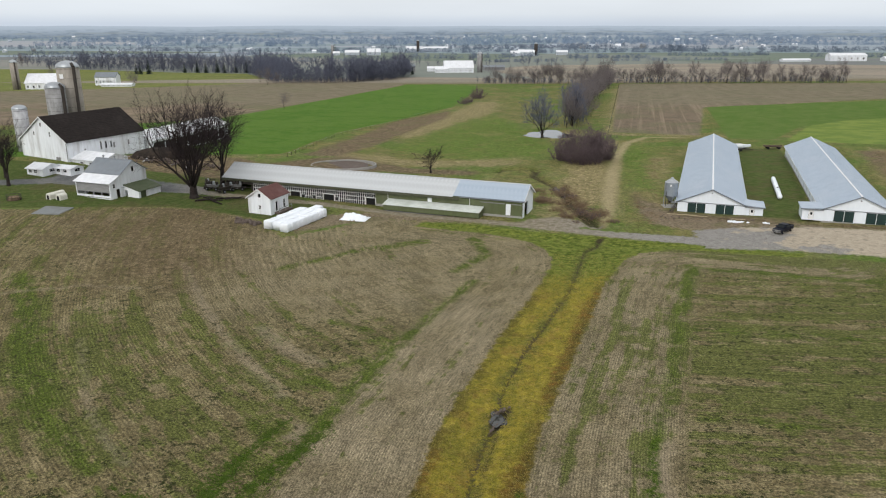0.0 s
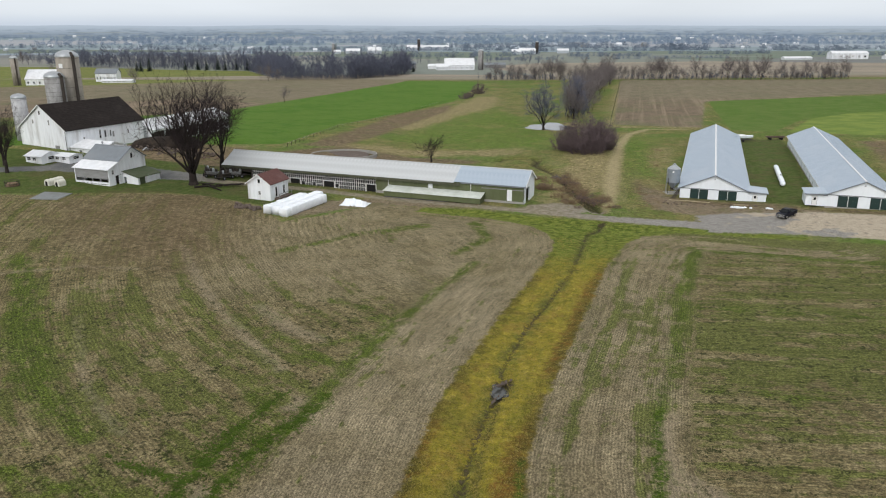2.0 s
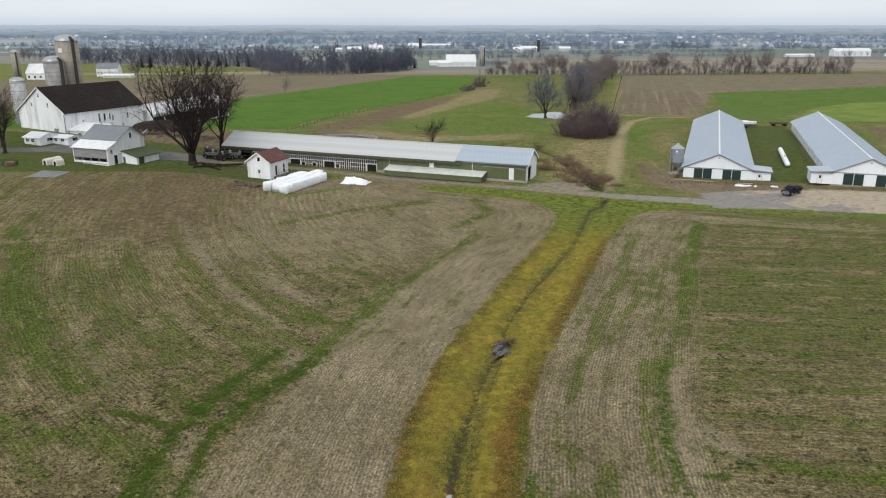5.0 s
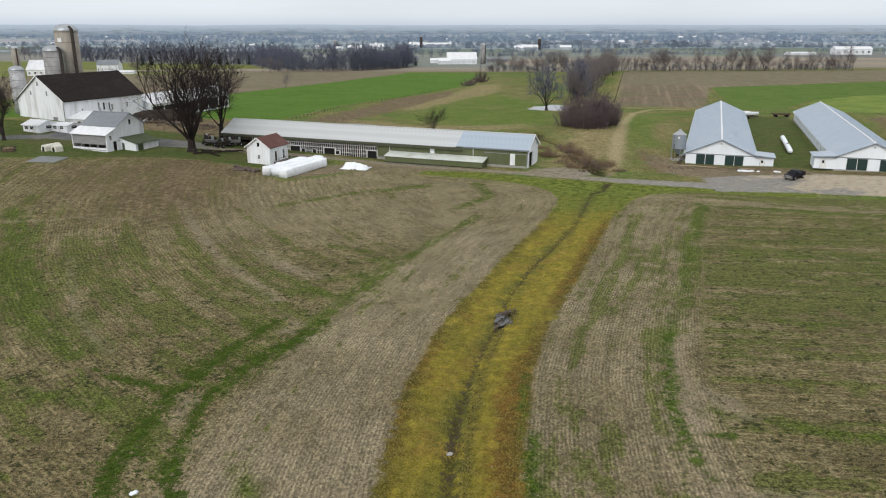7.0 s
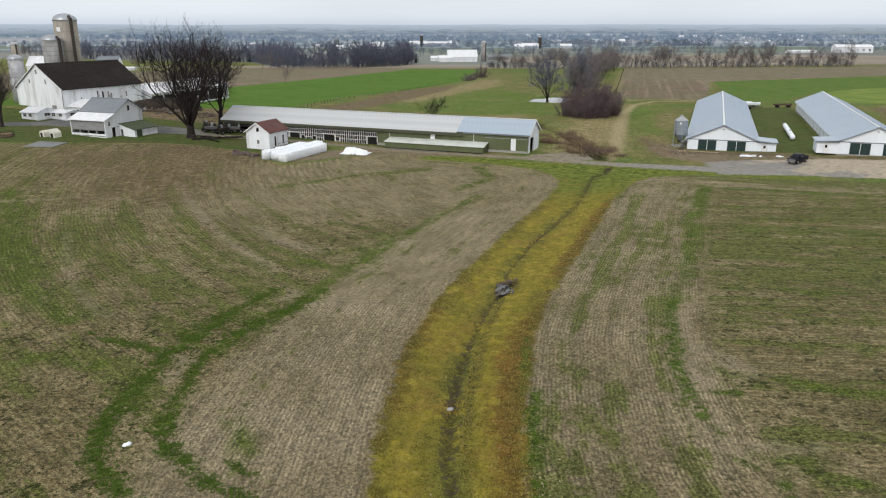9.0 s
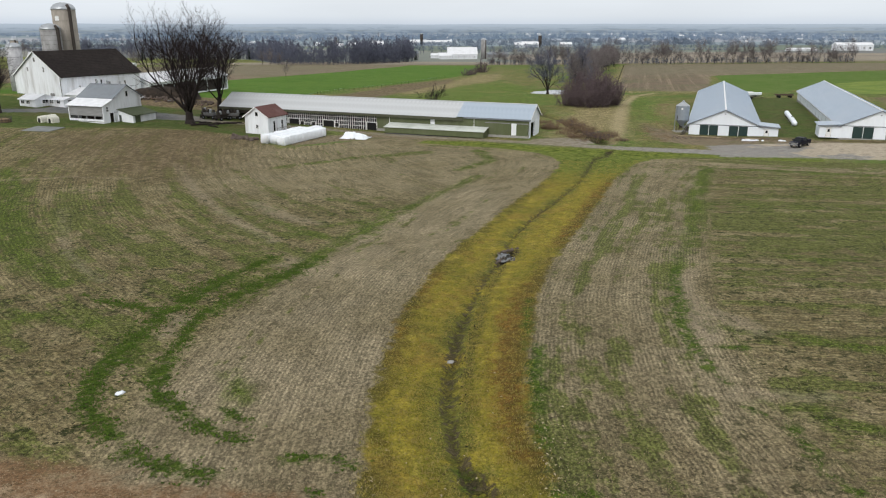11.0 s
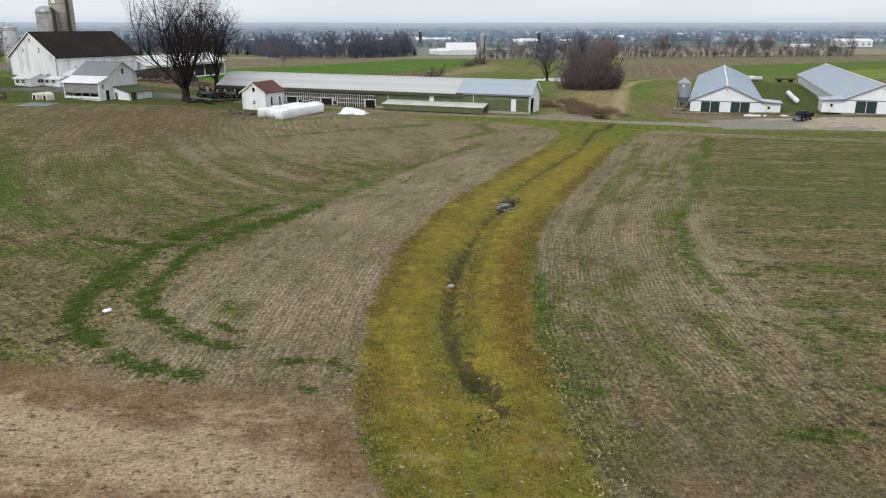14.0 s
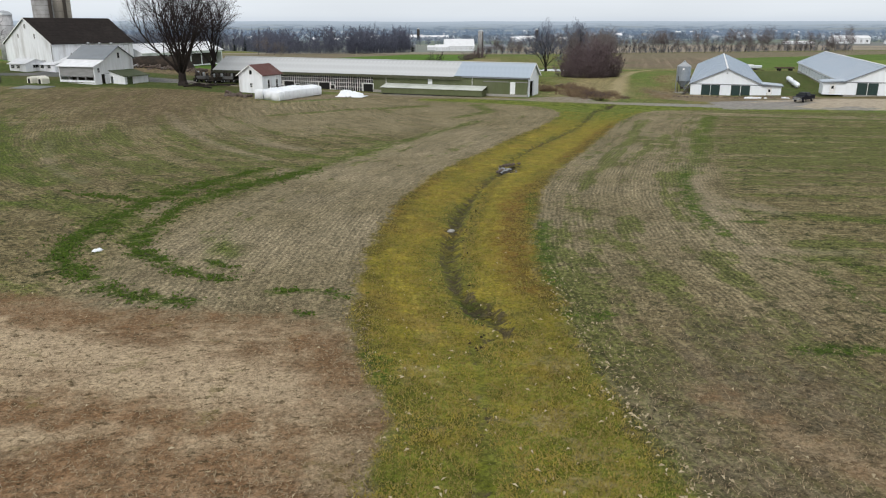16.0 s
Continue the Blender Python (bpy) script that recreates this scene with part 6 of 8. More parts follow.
def long_barn():
    """The lower white-roofed barn behind the big tree."""
    x0, y0 = -88.4, 224.0
    x1, y1 = -76.0, 262.0
    d = Vector((x1 - x0, y1 - y0))
    L, W, he, hr = d.length, 11.0, 4.2, 6.6
    B = thing("heifer_barn", pose(x0, y0, ground_at(-84, 232) - 0.1, 0, 0, math.degrees(math.atan2(d.y, d.x))), "long white barn with a white metal roof behind the bare tree", "barn")
    part("front_wall", Shape().wall(0, L, -0.6, he, 0, 0.2, [(0.6 + i * 5.6, 5.9 + i * 5.6, -0.2, 3.3) for i in range(7)]), WHITE, B)
    part("back_wall", Shape().box(0, L, W - 0.2, W, -0.6, he), WHITE, B)
    for a in (0, L - 0.2):
        s = Shape()
        s.wall(0.2, W - 0.2, -0.6, he, a, a + 0.2, (), "y")
        s.prism([(0, he), (W, he), (W / 2, hr)], a, a + 0.2)
        part("end_wall", s, WHITE, B)
    # dark wall added behind the openings so that they look unlit
    part("darkening_wall", Shape().box(0.3, L - 0.3, 2.2, 2.35, -0.4, 3.6), DARK_STEEL, B, "dark wall added inside to darken the open front")
    sl = (hr - he) / (W / 2)
    for yy in (-0.5, W + 0.5):
        s = Shape()
        roof_panel(s, -0.4, L + 0.4, yy, he - 0.5 * sl, W / 2, hr, 0.1, 1.2)
        part("roof", s, ROOF_WHITE, B)


long_barn()


STAVE_WHITE = surface("flaking_whitewashed_stave", (0.50, 0.50, 0.51), (0.32, 0.32, 0.33), 1.4, 0.5, 0.9, 0, 0.25, 0.03, (0.20, 0.195, 0.19), 0.7, (1, 1, 0.35))


def silo(x, y, r, top, mat, label, hoops, chute_angle, patch=False):
    z = ground_at(x, y) - 0.3
    h = top - z
    S = thing("silo", pose(x, y, z), label, "silo", "farm silos")
    dome = r * 0.62
    wall = h - dome
    part("drum", Shape().lathe(0, 0, [(r, 0), (r, wall)], 32), mat, S, smooth=True)
    prof = [(r * 1.02, wall)] + [(r * 1.02 * math.cos(a), wall + dome * math.sin(a)) for a in np.linspace(0.12, 1.45, 8)]
    d = part("dome", Shape().lathe(0, 0, prof, 24), GALV, S, "galvanised ribbed dome", True)
    ribs = Shape()
    for i in range(16):
        a = 2 * math.pi * i / 16
        ribs.tube([(p * math.cos(a) * 1.01, p * math.sin(a) * 1.01, q + 0.02) for p, q in prof[::2]], 0.045, 4)
    part("rib", ribs, GALV, d)
    for i in range(hoops):
        zz = 0.6 + i * (wall - 1.0) / (hoops - 1)
        part("hoop", Shape().lathe(0, 0, [(r + 0.002, zz - 0.03), (r + 0.035, zz - 0.02), (r + 0.035, zz + 0.02), (r + 0.002, zz + 0.03)], 24), DARK_STEEL, S)
    a = radians(chute_angle)
    c = Shape().cone((r + 0.42) * math.cos(a), (r + 0.42) * math.sin(a), 1.0, wall + 0.3, 0.48, 0.48, 10)
    c.tube([((r + 0.42) * math.cos(a), (r + 0.42) * math.sin(a), wall + 0.3), (r * 0.8 * math.cos(a), r * 0.8 * math.sin(a), wall + dome * 0.6)], 0.48, 10)
    part("chute", c, DARK_STEEL if r > 2.7 else GALV, S, "unloading chute up the side")
    if patch:
        b = radians(-100)
        part("sign_panel", Shape().box((r + 0.02) * math.cos(b) - 0.55, (r + 0.02) * math.cos(b) + 0.55, -r - 0.06, -r * 0.98, wall - 3.2, wall - 1.9), TRIM, S, "blank white square panel")
    return S


silo(-116.6, 235.5, 3.35, 28.1, STAVE, "tall tan concrete stave silo with a ribbed steel dome", 9, -38, True)
silo(-118.9, 230.5, 2.85, 22.0, STAVE_PALE, "grey concrete stave silo with steel hoops", 14, -25)
silo(-121.4, 213.9, 2.0, 16.8, STAVE_WHITE, "small whitened concrete silo with a domed roof", 6, 120)


# ---- loose things round the yards ----


def bale_row(x, y, yaw, n, label, half=0.96):
    """One stack row of wrapped bales: a lumpy white tube of joined bales."""
    R = thing("wrapped_bales", pose(x, y, ground_at(x, y) - 0.05, 0, 0, yaw), label, "bales", "wrapped bale rows")
    rnd = random.Random(int(x * 10))
    for i in range(n):
        s = Shape()
        k = 1.0 + rnd.uniform(-0.05, 0.05)
        w, h, l = half * k, 1.75 * k, 1.42
        prof = []
        for j in range(14):
            a = 2 * math.pi * j / 14
            ca, sa = math.cos(a), math.sin(a)
            prof.append((w * abs(ca) ** 0.26 * (1 if ca > 0 else -1), h / 2 + h / 2 * abs(sa) ** 0.26 * (1 if sa > 0 else -1)))
        xs_ = [(0.0, 0.965), (0.06, 0.99), (0.5, 1.0 + rnd.uniform(-0.025, 0.025)), (1.0, 1.0), (l - 0.06, 0.99), (l, 0.965)]
        v = [(i * l + px, py * sc + rnd.uniform(-0.05, 0.05), max(0.0, pz * sc + rnd.uniform(-0.05, 0.05))) for px, sc in xs_ for py, pz in prof]
        m = 14
        f = [(a * m + b, a * m + (b + 1) % m, (a + 1) * m + (b + 1) % m, (a + 1) * m + b) for a in range(len(xs_) - 1) for b in range(m)]
        s.add(v, f + [tuple(range(m))[::-1], tuple(range((len(xs_) - 1) * m, len(xs_) * m))])
        part("bale", s, WRAP, R, smooth=True)
    return R


bale_row(-35.2, 143.0, 66, 9, "row of white plastic-wrapped square bales beside the cottage")
bale_row(-33.3, 142.3, 66, 11, "long middle row of white plastic-wrapped square bales")
bale_row(-31.6, 141.1, 66, 10, "row of white plastic-wrapped square bales beside the stubble")


def tarp_pile():
    rnd = random.Random(5)
    n, m = 44, 30
    v, f = [], []
    for j in range(m):
        for i in range(n):
            x, y = -2.9 + 5.8 * i / (n - 1), -1.9 + 3.8 * j / (m - 1)
            d = (x / 2.9) ** 2 + (y / 1.9) ** 2 + 0.35 * noise.noise((x * 0.9, y * 0.9, 11))
            h = 1.0 * max(0.0, 1 - d) ** 0.8 * (1.0 - 0.25 * math.sin(x * 1.3 + 0.6)) + (0.40 * noise.noise((x * 1.9, y * 1.9, 2)) + 0.2 * abs(noise.noise((x * 4.3, y * 4.3, 7)))) * (d < 1.0)
            v.append((x, y, max(-0.1, h)))
    f = [(j * n + i, j * n + i + 1, (j + 1) * n + i + 1, (j + 1) * n + i) for j in range(m - 1) for i in range(n - 1)]
    me = Shape().add(v, f).mesh("tarp_pile", True)
    ob = solid("covered_heap", me, WRAP, pose(-18.8, 152.6, ground_at(-18.8, 152.6), 0, 0, -14), "heap under crumpled white plastic sheeting by the lane", "heap")
    mod = ob.modifiers.new("thick", "SOLIDIFY")
    mod.thickness = 0.1


tarp_pile()


def pickup():
    T = thing("pickup_truck", Matrix.LocRotScale((67.9, 142.1, ground_at(67.9, 142.1) + 0.03), Euler((0, 0, radians(40))), (0.94, 0.94, 0.94)), "dark navy pickup truck parked on the gravel yard", "pickup truck")
    # local x points to the tail
    body = Shape()
    side = [(-2.75, 0.55), (-2.75, 0.95), (-2.6, 1.08), (-1.35, 1.16), (2.7, 1.16), (2.75, 0.6), (2.6, 0.5), (-2.6, 0.42)]
    k = len(side)
    for sgn, y in ((1, 0.93),):
        v = [(x, -0.95, z) for x, z in side] + [(x, 0.95, z) for x, z in side]
        body.add(v, [tuple(range(k)), tuple(range(k, 2 * k))[::-1]] + [(i, k + i, k + (i + 1) % k, (i + 1) % k) for i in range(k)])
    b = part("body", body, PAINT_NAVY, T)
    cabv = [(-1.35, 0.92, 1.16), (-0.6, 0.74, 1.82), (0.85, 0.74, 1.84), (1.15, 0.9, 1.16)]
    cab = Shape().hexa([(x, -y, z) for x, y, z in cabv], [(x, y, z) for x, y, z in cabv])
    part("cab", cab, PAINT_NAVY, T)
    gl = Shape()
    low = [(-1.37, -0.8, 1.2), (-1.37, 0.8, 1.2), (-0.66, 0.66, 1.8), (-0.66, -0.66, 1.8)]
    part("windscreen", gl.hexa(low, [(x - 0.03, y, z + 0.02) for x, y, z in low]), GLASS, T)
    for sg in (-1, 1):
        low = [(-1.05, sg * 0.93, 1.22), (1.0, sg * 0.93, 1.22), (0.78, sg * 0.78, 1.75), (-0.55, sg * 0.78, 1.75)]
        part("side_glass", Shape().hexa(low, [(x, y + sg * 0.03, z) for x, y, z in low]), GLASS, T)
        part("bed_side", Shape().box(1.2, 2.72, sg * 0.95 - 0.06, sg * 0.95 + 0.06, 1.1, 1.32), PAINT_NAVY, T)
        part("headlight", Shape().box(-2.79, -2.68, sg * 0.72 - 0.16, sg * 0.72 + 0.16, 0.8, 0.98), CHROME, T)
        part("tail_light", Shape().box(2.72, 2.78, sg * 0.86 - 0.07, sg * 0.86 + 0.07, 0.8, 1.15), ROOF_RED, T)
        part("mirror", Shape().box(-1.0, -0.85, sg * 1.08 - 0.1, sg * 1.08 + 0.1, 1.2, 1.42), PAINT_NAVY, T)
    part("bed_floor", Shape().box(1.2, 2.7, -0.88, 0.88, 1.162, 1.18), RUBBER, T)
    part("tailgate", Shape().box(2.68, 2.78, -0.92, 0.92, 0.65, 1.32), PAINT_NAVY, T)
    part("front_bumper", Shape().box(-2.86, -2.74, -0.92, 0.92, 0.45, 0.68), CHROME, T)
    part("grille", Shape().box(-2.80, -2.752, -0.5, 0.5, 0.72, 1.0), CHROME, T)
    part("rear_bumper", Shape().box(2.76, 2.88, -0.9, 0.9, 0.45, 0.62), CHROME, T)
    for x in (-1.75, 1.75):
        for sg in (-1, 1):
            w = part("wheel", Shape().tube([(x, sg * 0.72, 0.4), (x, sg * 0.98, 0.4)], 0.4, 16), RUBBER, T)
            part("rim", Shape().tube([(x, sg * 0.97, 0.4), (x, sg * 0.995, 0.4)], 0.24, 12), CHROME, w)


pickup()


def hutch(x, y, yaw):
    H = thing("calf_hutch", pose(x, y, ground_at(x, y), 0, 0, yaw), "cream plastic calf hutch with a black panel standing for the dark doorway", "calf hutch", "calf hutches")
    pr = [(-0.65, -0.1), (-0.62, 0.9), (-0.5, 1.2), (-0.25, 1.38), (0.25, 1.38), (0.5, 1.2), (0.62, 0.9), (0.65, -0.1)]
    part("shell", Shape().prism(pr, -0.95, 1.05), TAN_BALE, H)
    # no opening: a black panel on the shell imitates the dark inside
    part("doorway", Shape().prism([(-0.33, -0.05), (-0.33, 0.75), (-0.2, 1.0), (0.2, 1.0), (0.33, 0.75), (0.33, -0.05)], -0.99, -0.955), RUBBER, H, "black panel standing for the dark doorway")
    part("vent_cap", Shape().lathe(0.2, 0, [(0.12, 1.37), (0.12, 1.47), (0.04, 1.5)], 8), TAN_BALE, H)


hutch(-88.7, 163.4, 68)
hutch(-86.2, 162.9, 68)
hutch(-88.0, 165.6, 68)
solid("slab", Shape().hexa([(-86, 149.5, 0.7), (-80.2, 149.3, 0.6), (-79.8, 155.2, 0.6), (-86.3, 156.2, 0.7)], [(-86, 149.5, 1.09), (-80.2, 149.3, 0.97), (-79.8, 155.2, 1.02), (-86.3, 156.2, 1.12)]), OLD_SLAB, Matrix.Identity(4),
      "weathered grey concrete slab set in the grass", "slab", kind="structure")


def bale_feeder(x, y):
    F = thing("bale_feeder", pose(x, y, ground_at(x, y)), "round dark steel bale feeder on the grass", "bale feeder")
    for z in (0.1, 0.6, 1.15):
        part("ring", Shape().tube([(1.5 * math.cos(a), 1.5 * math.sin(a), z) for a in np.linspace(0, 2 * math.pi, 25)], 0.05, 5), DARK_STEEL, F)
    for i in range(14):
        a = 2 * math.pi * i / 14
        part("bar", Shape().tube([(1.5 * math.cos(a), 1.5 * math.sin(a), 0), (1.5 * math.cos(a), 1.5 * math.sin(a), 1.2)], 0.035, 4), DARK_STEEL, F)
    part("hay", Shape().lathe(0, 0, [(1.3, -0.1), (1.25, 0.5), (0.9, 0.8), (0.1, 0.95)], 14), DRY_BRUSH, F, "old dark hay")


bale_feeder(-96.1, 161.4)


def rock_mesh(seed, r=1.0):
    rnd = random.Random(seed)
    bm = bmesh.new()
    bmesh.ops.create_icosphere(bm, subdivisions=1, radius=r)
    for v in bm.verts:
        v.co *= 1 + rnd.uniform(-0.28, 0.25)
        v.co.z *= 0.7
    me = bpy.data.meshes.new("stone")
    bm.to_mesh(me)
    bm.free()
    me.materials.append(STONE)
    return me


ROCKS = [rock_mesh(i) for i in range(5)]


def heap(name, x0, y0, x1, y1, n, size, spread, label, category, seed, peak=1.0, meshes=ROCKS, pname="stone"):
    """A loose heap of pieces along a line."""
    rnd = random.Random(seed)
    H = thing(name, pose((x0 + x1) / 2, (y0 + y1) / 2, 0), label, category)
    cx, cy = (x0 + x1) / 2, (y0 + y1) / 2
    for i in range(n):
        k = rnd.random()
        off = rnd.gauss(0, spread)
        x, y = x0 + (x1 - x0) * k + off * 0.6, y0 + (y1 - y0) * k + off
        z = ground_at(x, y) + max(0.0, peak * (1 - abs(off) / (2.2 * spread))) * rnd.random()
        s = size * rnd.uniform(0.5, 1.3)
        part(pname, rnd.choice(meshes), STONE, H, at=Matrix.LocRotScale((x - cx, y - cy, z), Euler((rnd.uniform(0, 6), rnd.uniform(0, 6), rnd.uniform(0, 6))), (s, s * rnd.uniform(0.7, 1.2), s)))


heap("rubble_heap", -86, 209, -62, 199, 230, 0.36, 2.0, "low heap of brown rubble, timber and earth behind the barn", "rubble heap", 11, 0.9)
for i in range(14):
    r_ = random.Random(300 + i)
    x, y, l = -84 + 24 * r_.random(), 0, r_.uniform(1.5, 4)
    y = 207 - (x + 84) * 0.4 + r_.uniform(-3, 2)
    solid("scrap_board", Shape().box(-l / 2, l / 2, -0.2, 0.2, 0, 0.1), PLANK if i % 3 else BOARD_GREY, pose(x, y, ground_at(x, y) + r_.uniform(0.1, 0.5), r_.uniform(-12, 12), r_.uniform(-12, 12), r_.uniform(0, 180)), "old board lying in the rubble behind the barn", "board", "scrap boards")
heap("stone_row", -43, 148.6, -37.4, 145.8, 70, 0.42, 0.5, "low row of dark stones and timber beside the cottage", "stone row", 12, 0.6)
heap("driveway_rubble", 47.5, 155.5, 66, 151.0, 60, 0.2, 0.9, "loose stones and clods along the poultry house front", "rubble", 13, 0.15)


def log_pile():
    rnd = random.Random(3)
    P = thing("fallen_logs", pose(-53.5, 165.6, 0), "fallen grey limbs and logs lying under the bare tree", "logs")
    for i in range(12):
        a, l = rnd.uniform(-0.9, 0.4), rnd.uniform(2, 5)
        x, y = rnd.uniform(-4, 4), rnd.uniform(-1.5, 1.5)
        z = ground_at(-53.5 + x, 165.6 + y) + rnd.uniform(0.1, 0.5)
        r = rnd.uniform(0.09, 0.24)
        part("log", Shape().tube([(x, y, z), (x + l / 2 * math.cos(a), y + l / 2 * math.sin(a), z + rnd.uniform(-0.05, 0.25)), (x + l * math.cos(a), y + l * math.sin(a), z)], [r, r * 0.85, r * 0.6], 6), BARK, P, smooth=True)


log_pile()


def scrap_machinery(x, y, yaw, seed, label):
    """An old farm implement: frame, hopper, wheels and pipes."""
    rnd = random.Random(seed)
    M = thing("old_implement", pose(x, y, ground_at(x, y), 0, 0, yaw), label, "farm implement", "old implements")
    part("frame", Shape().box(-2.2, 2.2, -0.7, -0.55, 0.6, 0.8).box(-2.2, 2.2, 0.55, 0.7, 0.6, 0.8).box(-2.2, -2.0, -0.55, 0.55, 0.6, 0.8).box(2.0, 2.2, -0.55, 0.55, 0.6, 0.8), DARK_STEEL, M)
    part("hopper", Shape().hexa([(-1.5, -0.4, 0.8), (1.0, -0.4, 0.8), (1.0, 0.4, 0.8), (-1.5, 0.4, 0.8)], [(-1.7, -0.75, 1.45), (1.2, -0.75, 1.45), (1.2, 0.75, 1.45), (-1.7, 0.75, 1.45)]), BOARD_GREY if seed % 2 else DARK_STEEL, M)
    for i in range(4):
        part("drum", Shape().lathe(-1.4 + 0.75 * i, 0.2 * (i % 2), [(0.28, 1.3), (0.3, 1.5), (0.3, 2.0), (0.22, 2.1 + 0.1 * (i % 3))], 10), GALV if (i + seed) % 3 == 0 else DARK_STEEL, M)
    for xx in (-1.4, 1.3):
        for sg in (-1, 1):
            w = part("wheel", Shape().tube([(xx, sg * 0.75, 0.45), (xx, sg * 0.95, 0.45)], 0.45, 12), RUBBER, M)
            part("hub", Shape().tube([(xx, sg * 0.94, 0.45), (xx, sg * 0.98, 0.45)], 0.15, 8), GALV, w)
    part("drawbar", Shape().tube([(2.1, 0, 0.7), (3.6, 0, 0.5)], 0.08, 5), DARK_STEEL, M)
    part("pipe", Shape().tube([(-1.8, 0.3, 1.7), (-1.0, 0.5, 2.6), (0.2, 0.6, 2.5 + rnd.random() * 0.5)], 0.09, 5), DARK_STEEL, M)


scrap_machinery(-55.6, 175.6, -20, 1, "old grey manure spreader parked at the shed end")
scrap_machinery(-52.2, 174.2, 60, 2, "rusty dark implement parked at the shed end")
scrap_machinery(-50.2, 176.4, 10, 3, "old grey implement beside the shed gable")
scrap_machinery(-57.6, 178.0, 100, 4, "dark rusty implement on the lane edge")


def boat_trailer(x, y, yaw):
    T = thing("boat_trailer", pose(x, y, ground_at(x, y), 0, 0, yaw), "white boat hull on a dark trailer behind the poultry house", "boat trailer")
    rows = [(-3.0, 0.92, 1.0), (-1.0, 1.0, 0.95), (1.2, 0.92, 1.0), (2.4, 0.6, 1.15), (3.2, 0.06, 1.5)]
    v, f = [], []
    for px, w, keel in rows:
        v += [(px, -w, 2.05), (px, -w * 0.85, 1.35), (px, 0, keel), (px, w * 0.85, 1.35), (px, w, 2.05), (px, 0, 2.15)]
    for a in range(len(rows) - 1):
        f += [(a * 6 + b, (a + 1) * 6 + b, (a + 1) * 6 + (b + 1) % 6, a * 6 + (b + 1) % 6) for b in range(6)]
    part("hull", Shape().add(v, f + [tuple(range(6)), tuple(range(24, 30))[::-1]]), WHITE_METAL, T, "white boat hull")
    part("cockpit", Shape().hexa([(-2.4, -0.6, 2.1), (0.4, -0.6, 2.1), (0.4, 0.6, 2.1), (-2.4, 0.6, 2.1)], [(-2.3, -0.5, 2.4), (0.0, -0.5, 2.4), (0.0, 0.5, 2.4), (-2.3, 0.5, 2.4)]), TRIM, T)
    part("chassis", Shape().box(-2.7, 2.9, -0.8, 0.8, 0.6, 0.8).box(-2.0, -1.8, -0.6, 0.6, 0.8, 1.2).box(1.0, 1.2, -0.6, 0.6, 0.8, 1.2), DARK_STEEL, T)
    for sg in (-1, 1):
        part("wheel", Shape().tube([(-0.6, sg * 0.85, 0.38), (-0.6, sg * 1.08, 0.38)], 0.38, 12), RUBBER, T)
    part("drawbar", Shape().tube([(2.8, 0, 0.6), (4.2, 0, 0.4)], 0.07, 5), DARK_STEEL, T)


boat_trailer(99.0, 244.0, 6)


def hay_wagon(x, y, yaw):
    W = thing("flat_wagon", pose(x, y, ground_at(x, y), 0, 0, yaw), "low brown flat wagon loaded with old pipes", "wagon")
    part("bed_frame", Shape().box(-2.8, 2.8, -0.95, 0.95, 0.75, 0.9), DARK_STEEL, W)
    for i in range(6):
        part("deck_board", Shape().box(-2.8, 2.8, -0.95 + i * 0.32, -0.66 + i * 0.32, 0.905, 0.96), PLANK, W)
    for i in range(5):
        part("pipe", Shape().tube([(-3.2, -0.6 + 0.3 * i, 1.08), (2.4 + 0.2 * i, -0.5 + 0.26 * i, 1.1 + 0.08 * (i % 2))], 0.11, 6), DARK_STEEL if i % 2 else PLANK, W)
    for xx in (-1.8, 1.8):
        for sg in (-1, 1):
            part("wheel", Shape().tube([(xx, sg * 0.78, 0.4), (xx, sg * 1.0, 0.4)], 0.4, 12), RUBBER, W)


hay_wagon(110.8, 247.0, -4)


def sack(name, x, y, size, label, seed, mat=WRAP):
    rnd = random.Random(seed)
    bm = bmesh.new()
    bmesh.ops.create_icosphere(bm, subdivisions=3, radius=1)
    for v in bm.verts:
        k = 1 + 0.55 * noise.noise(v.co * 2.6 + Vector((seed, 0, 0)))
        v.co = Vector((v.co.x * k * 1.3, v.co.y * k, max(-0.3, v.co.z * k * 0.5))) * size
    me = bpy.data.meshes.new(name)
    bm.to_mesh(me)
    bm.free()
    me.shade_smooth()
    solid(name, me, mat, pose(x, y, ground_at(x, y) + 0.1 * size, 0, 0, seed * 40), label, "litter")


sack("plastic_bag", -18.0, 36.9, 0.19, "crumpled white plastic bag lying in the stubble", 1)
for i, (x, y, q) in enumerate(((60.6, 150.9, 0.45), (61.4, 150.6, 0.55), (62.3, 150.2, 0.4), (63.0, 150.4, 0.35), (64.0, 149.8, 0.3), (67.2, 148.9, 0.42), (67.7, 148.5, 0.3))):
    sack("plastic_sheet", x, y, q, "crumpled white plastic by the poultry house", 2 + i)
sack("limestone_lump", 0.3, 41.3, 0.16, "pale stone lying in the ditch", 5, CONCRETE)

culvert = thing("culvert", pose(31.2, 140.6, -1.9, 0, 0, 70), "dark round culvert mouth under the gravel lane", "culvert")
part("pipe", Shape().lathe(0, 0, [(0.55, -0.1), (0.55, 6.0)], 14), DARK_STEEL, culvert, at=pose(-0.6, 0, 0, 0, 90, 0))
part("headwall", Shape().box(-0.9, -0.65, -1.2, 1.2, -0.7, 0.75), STONE, culvert)


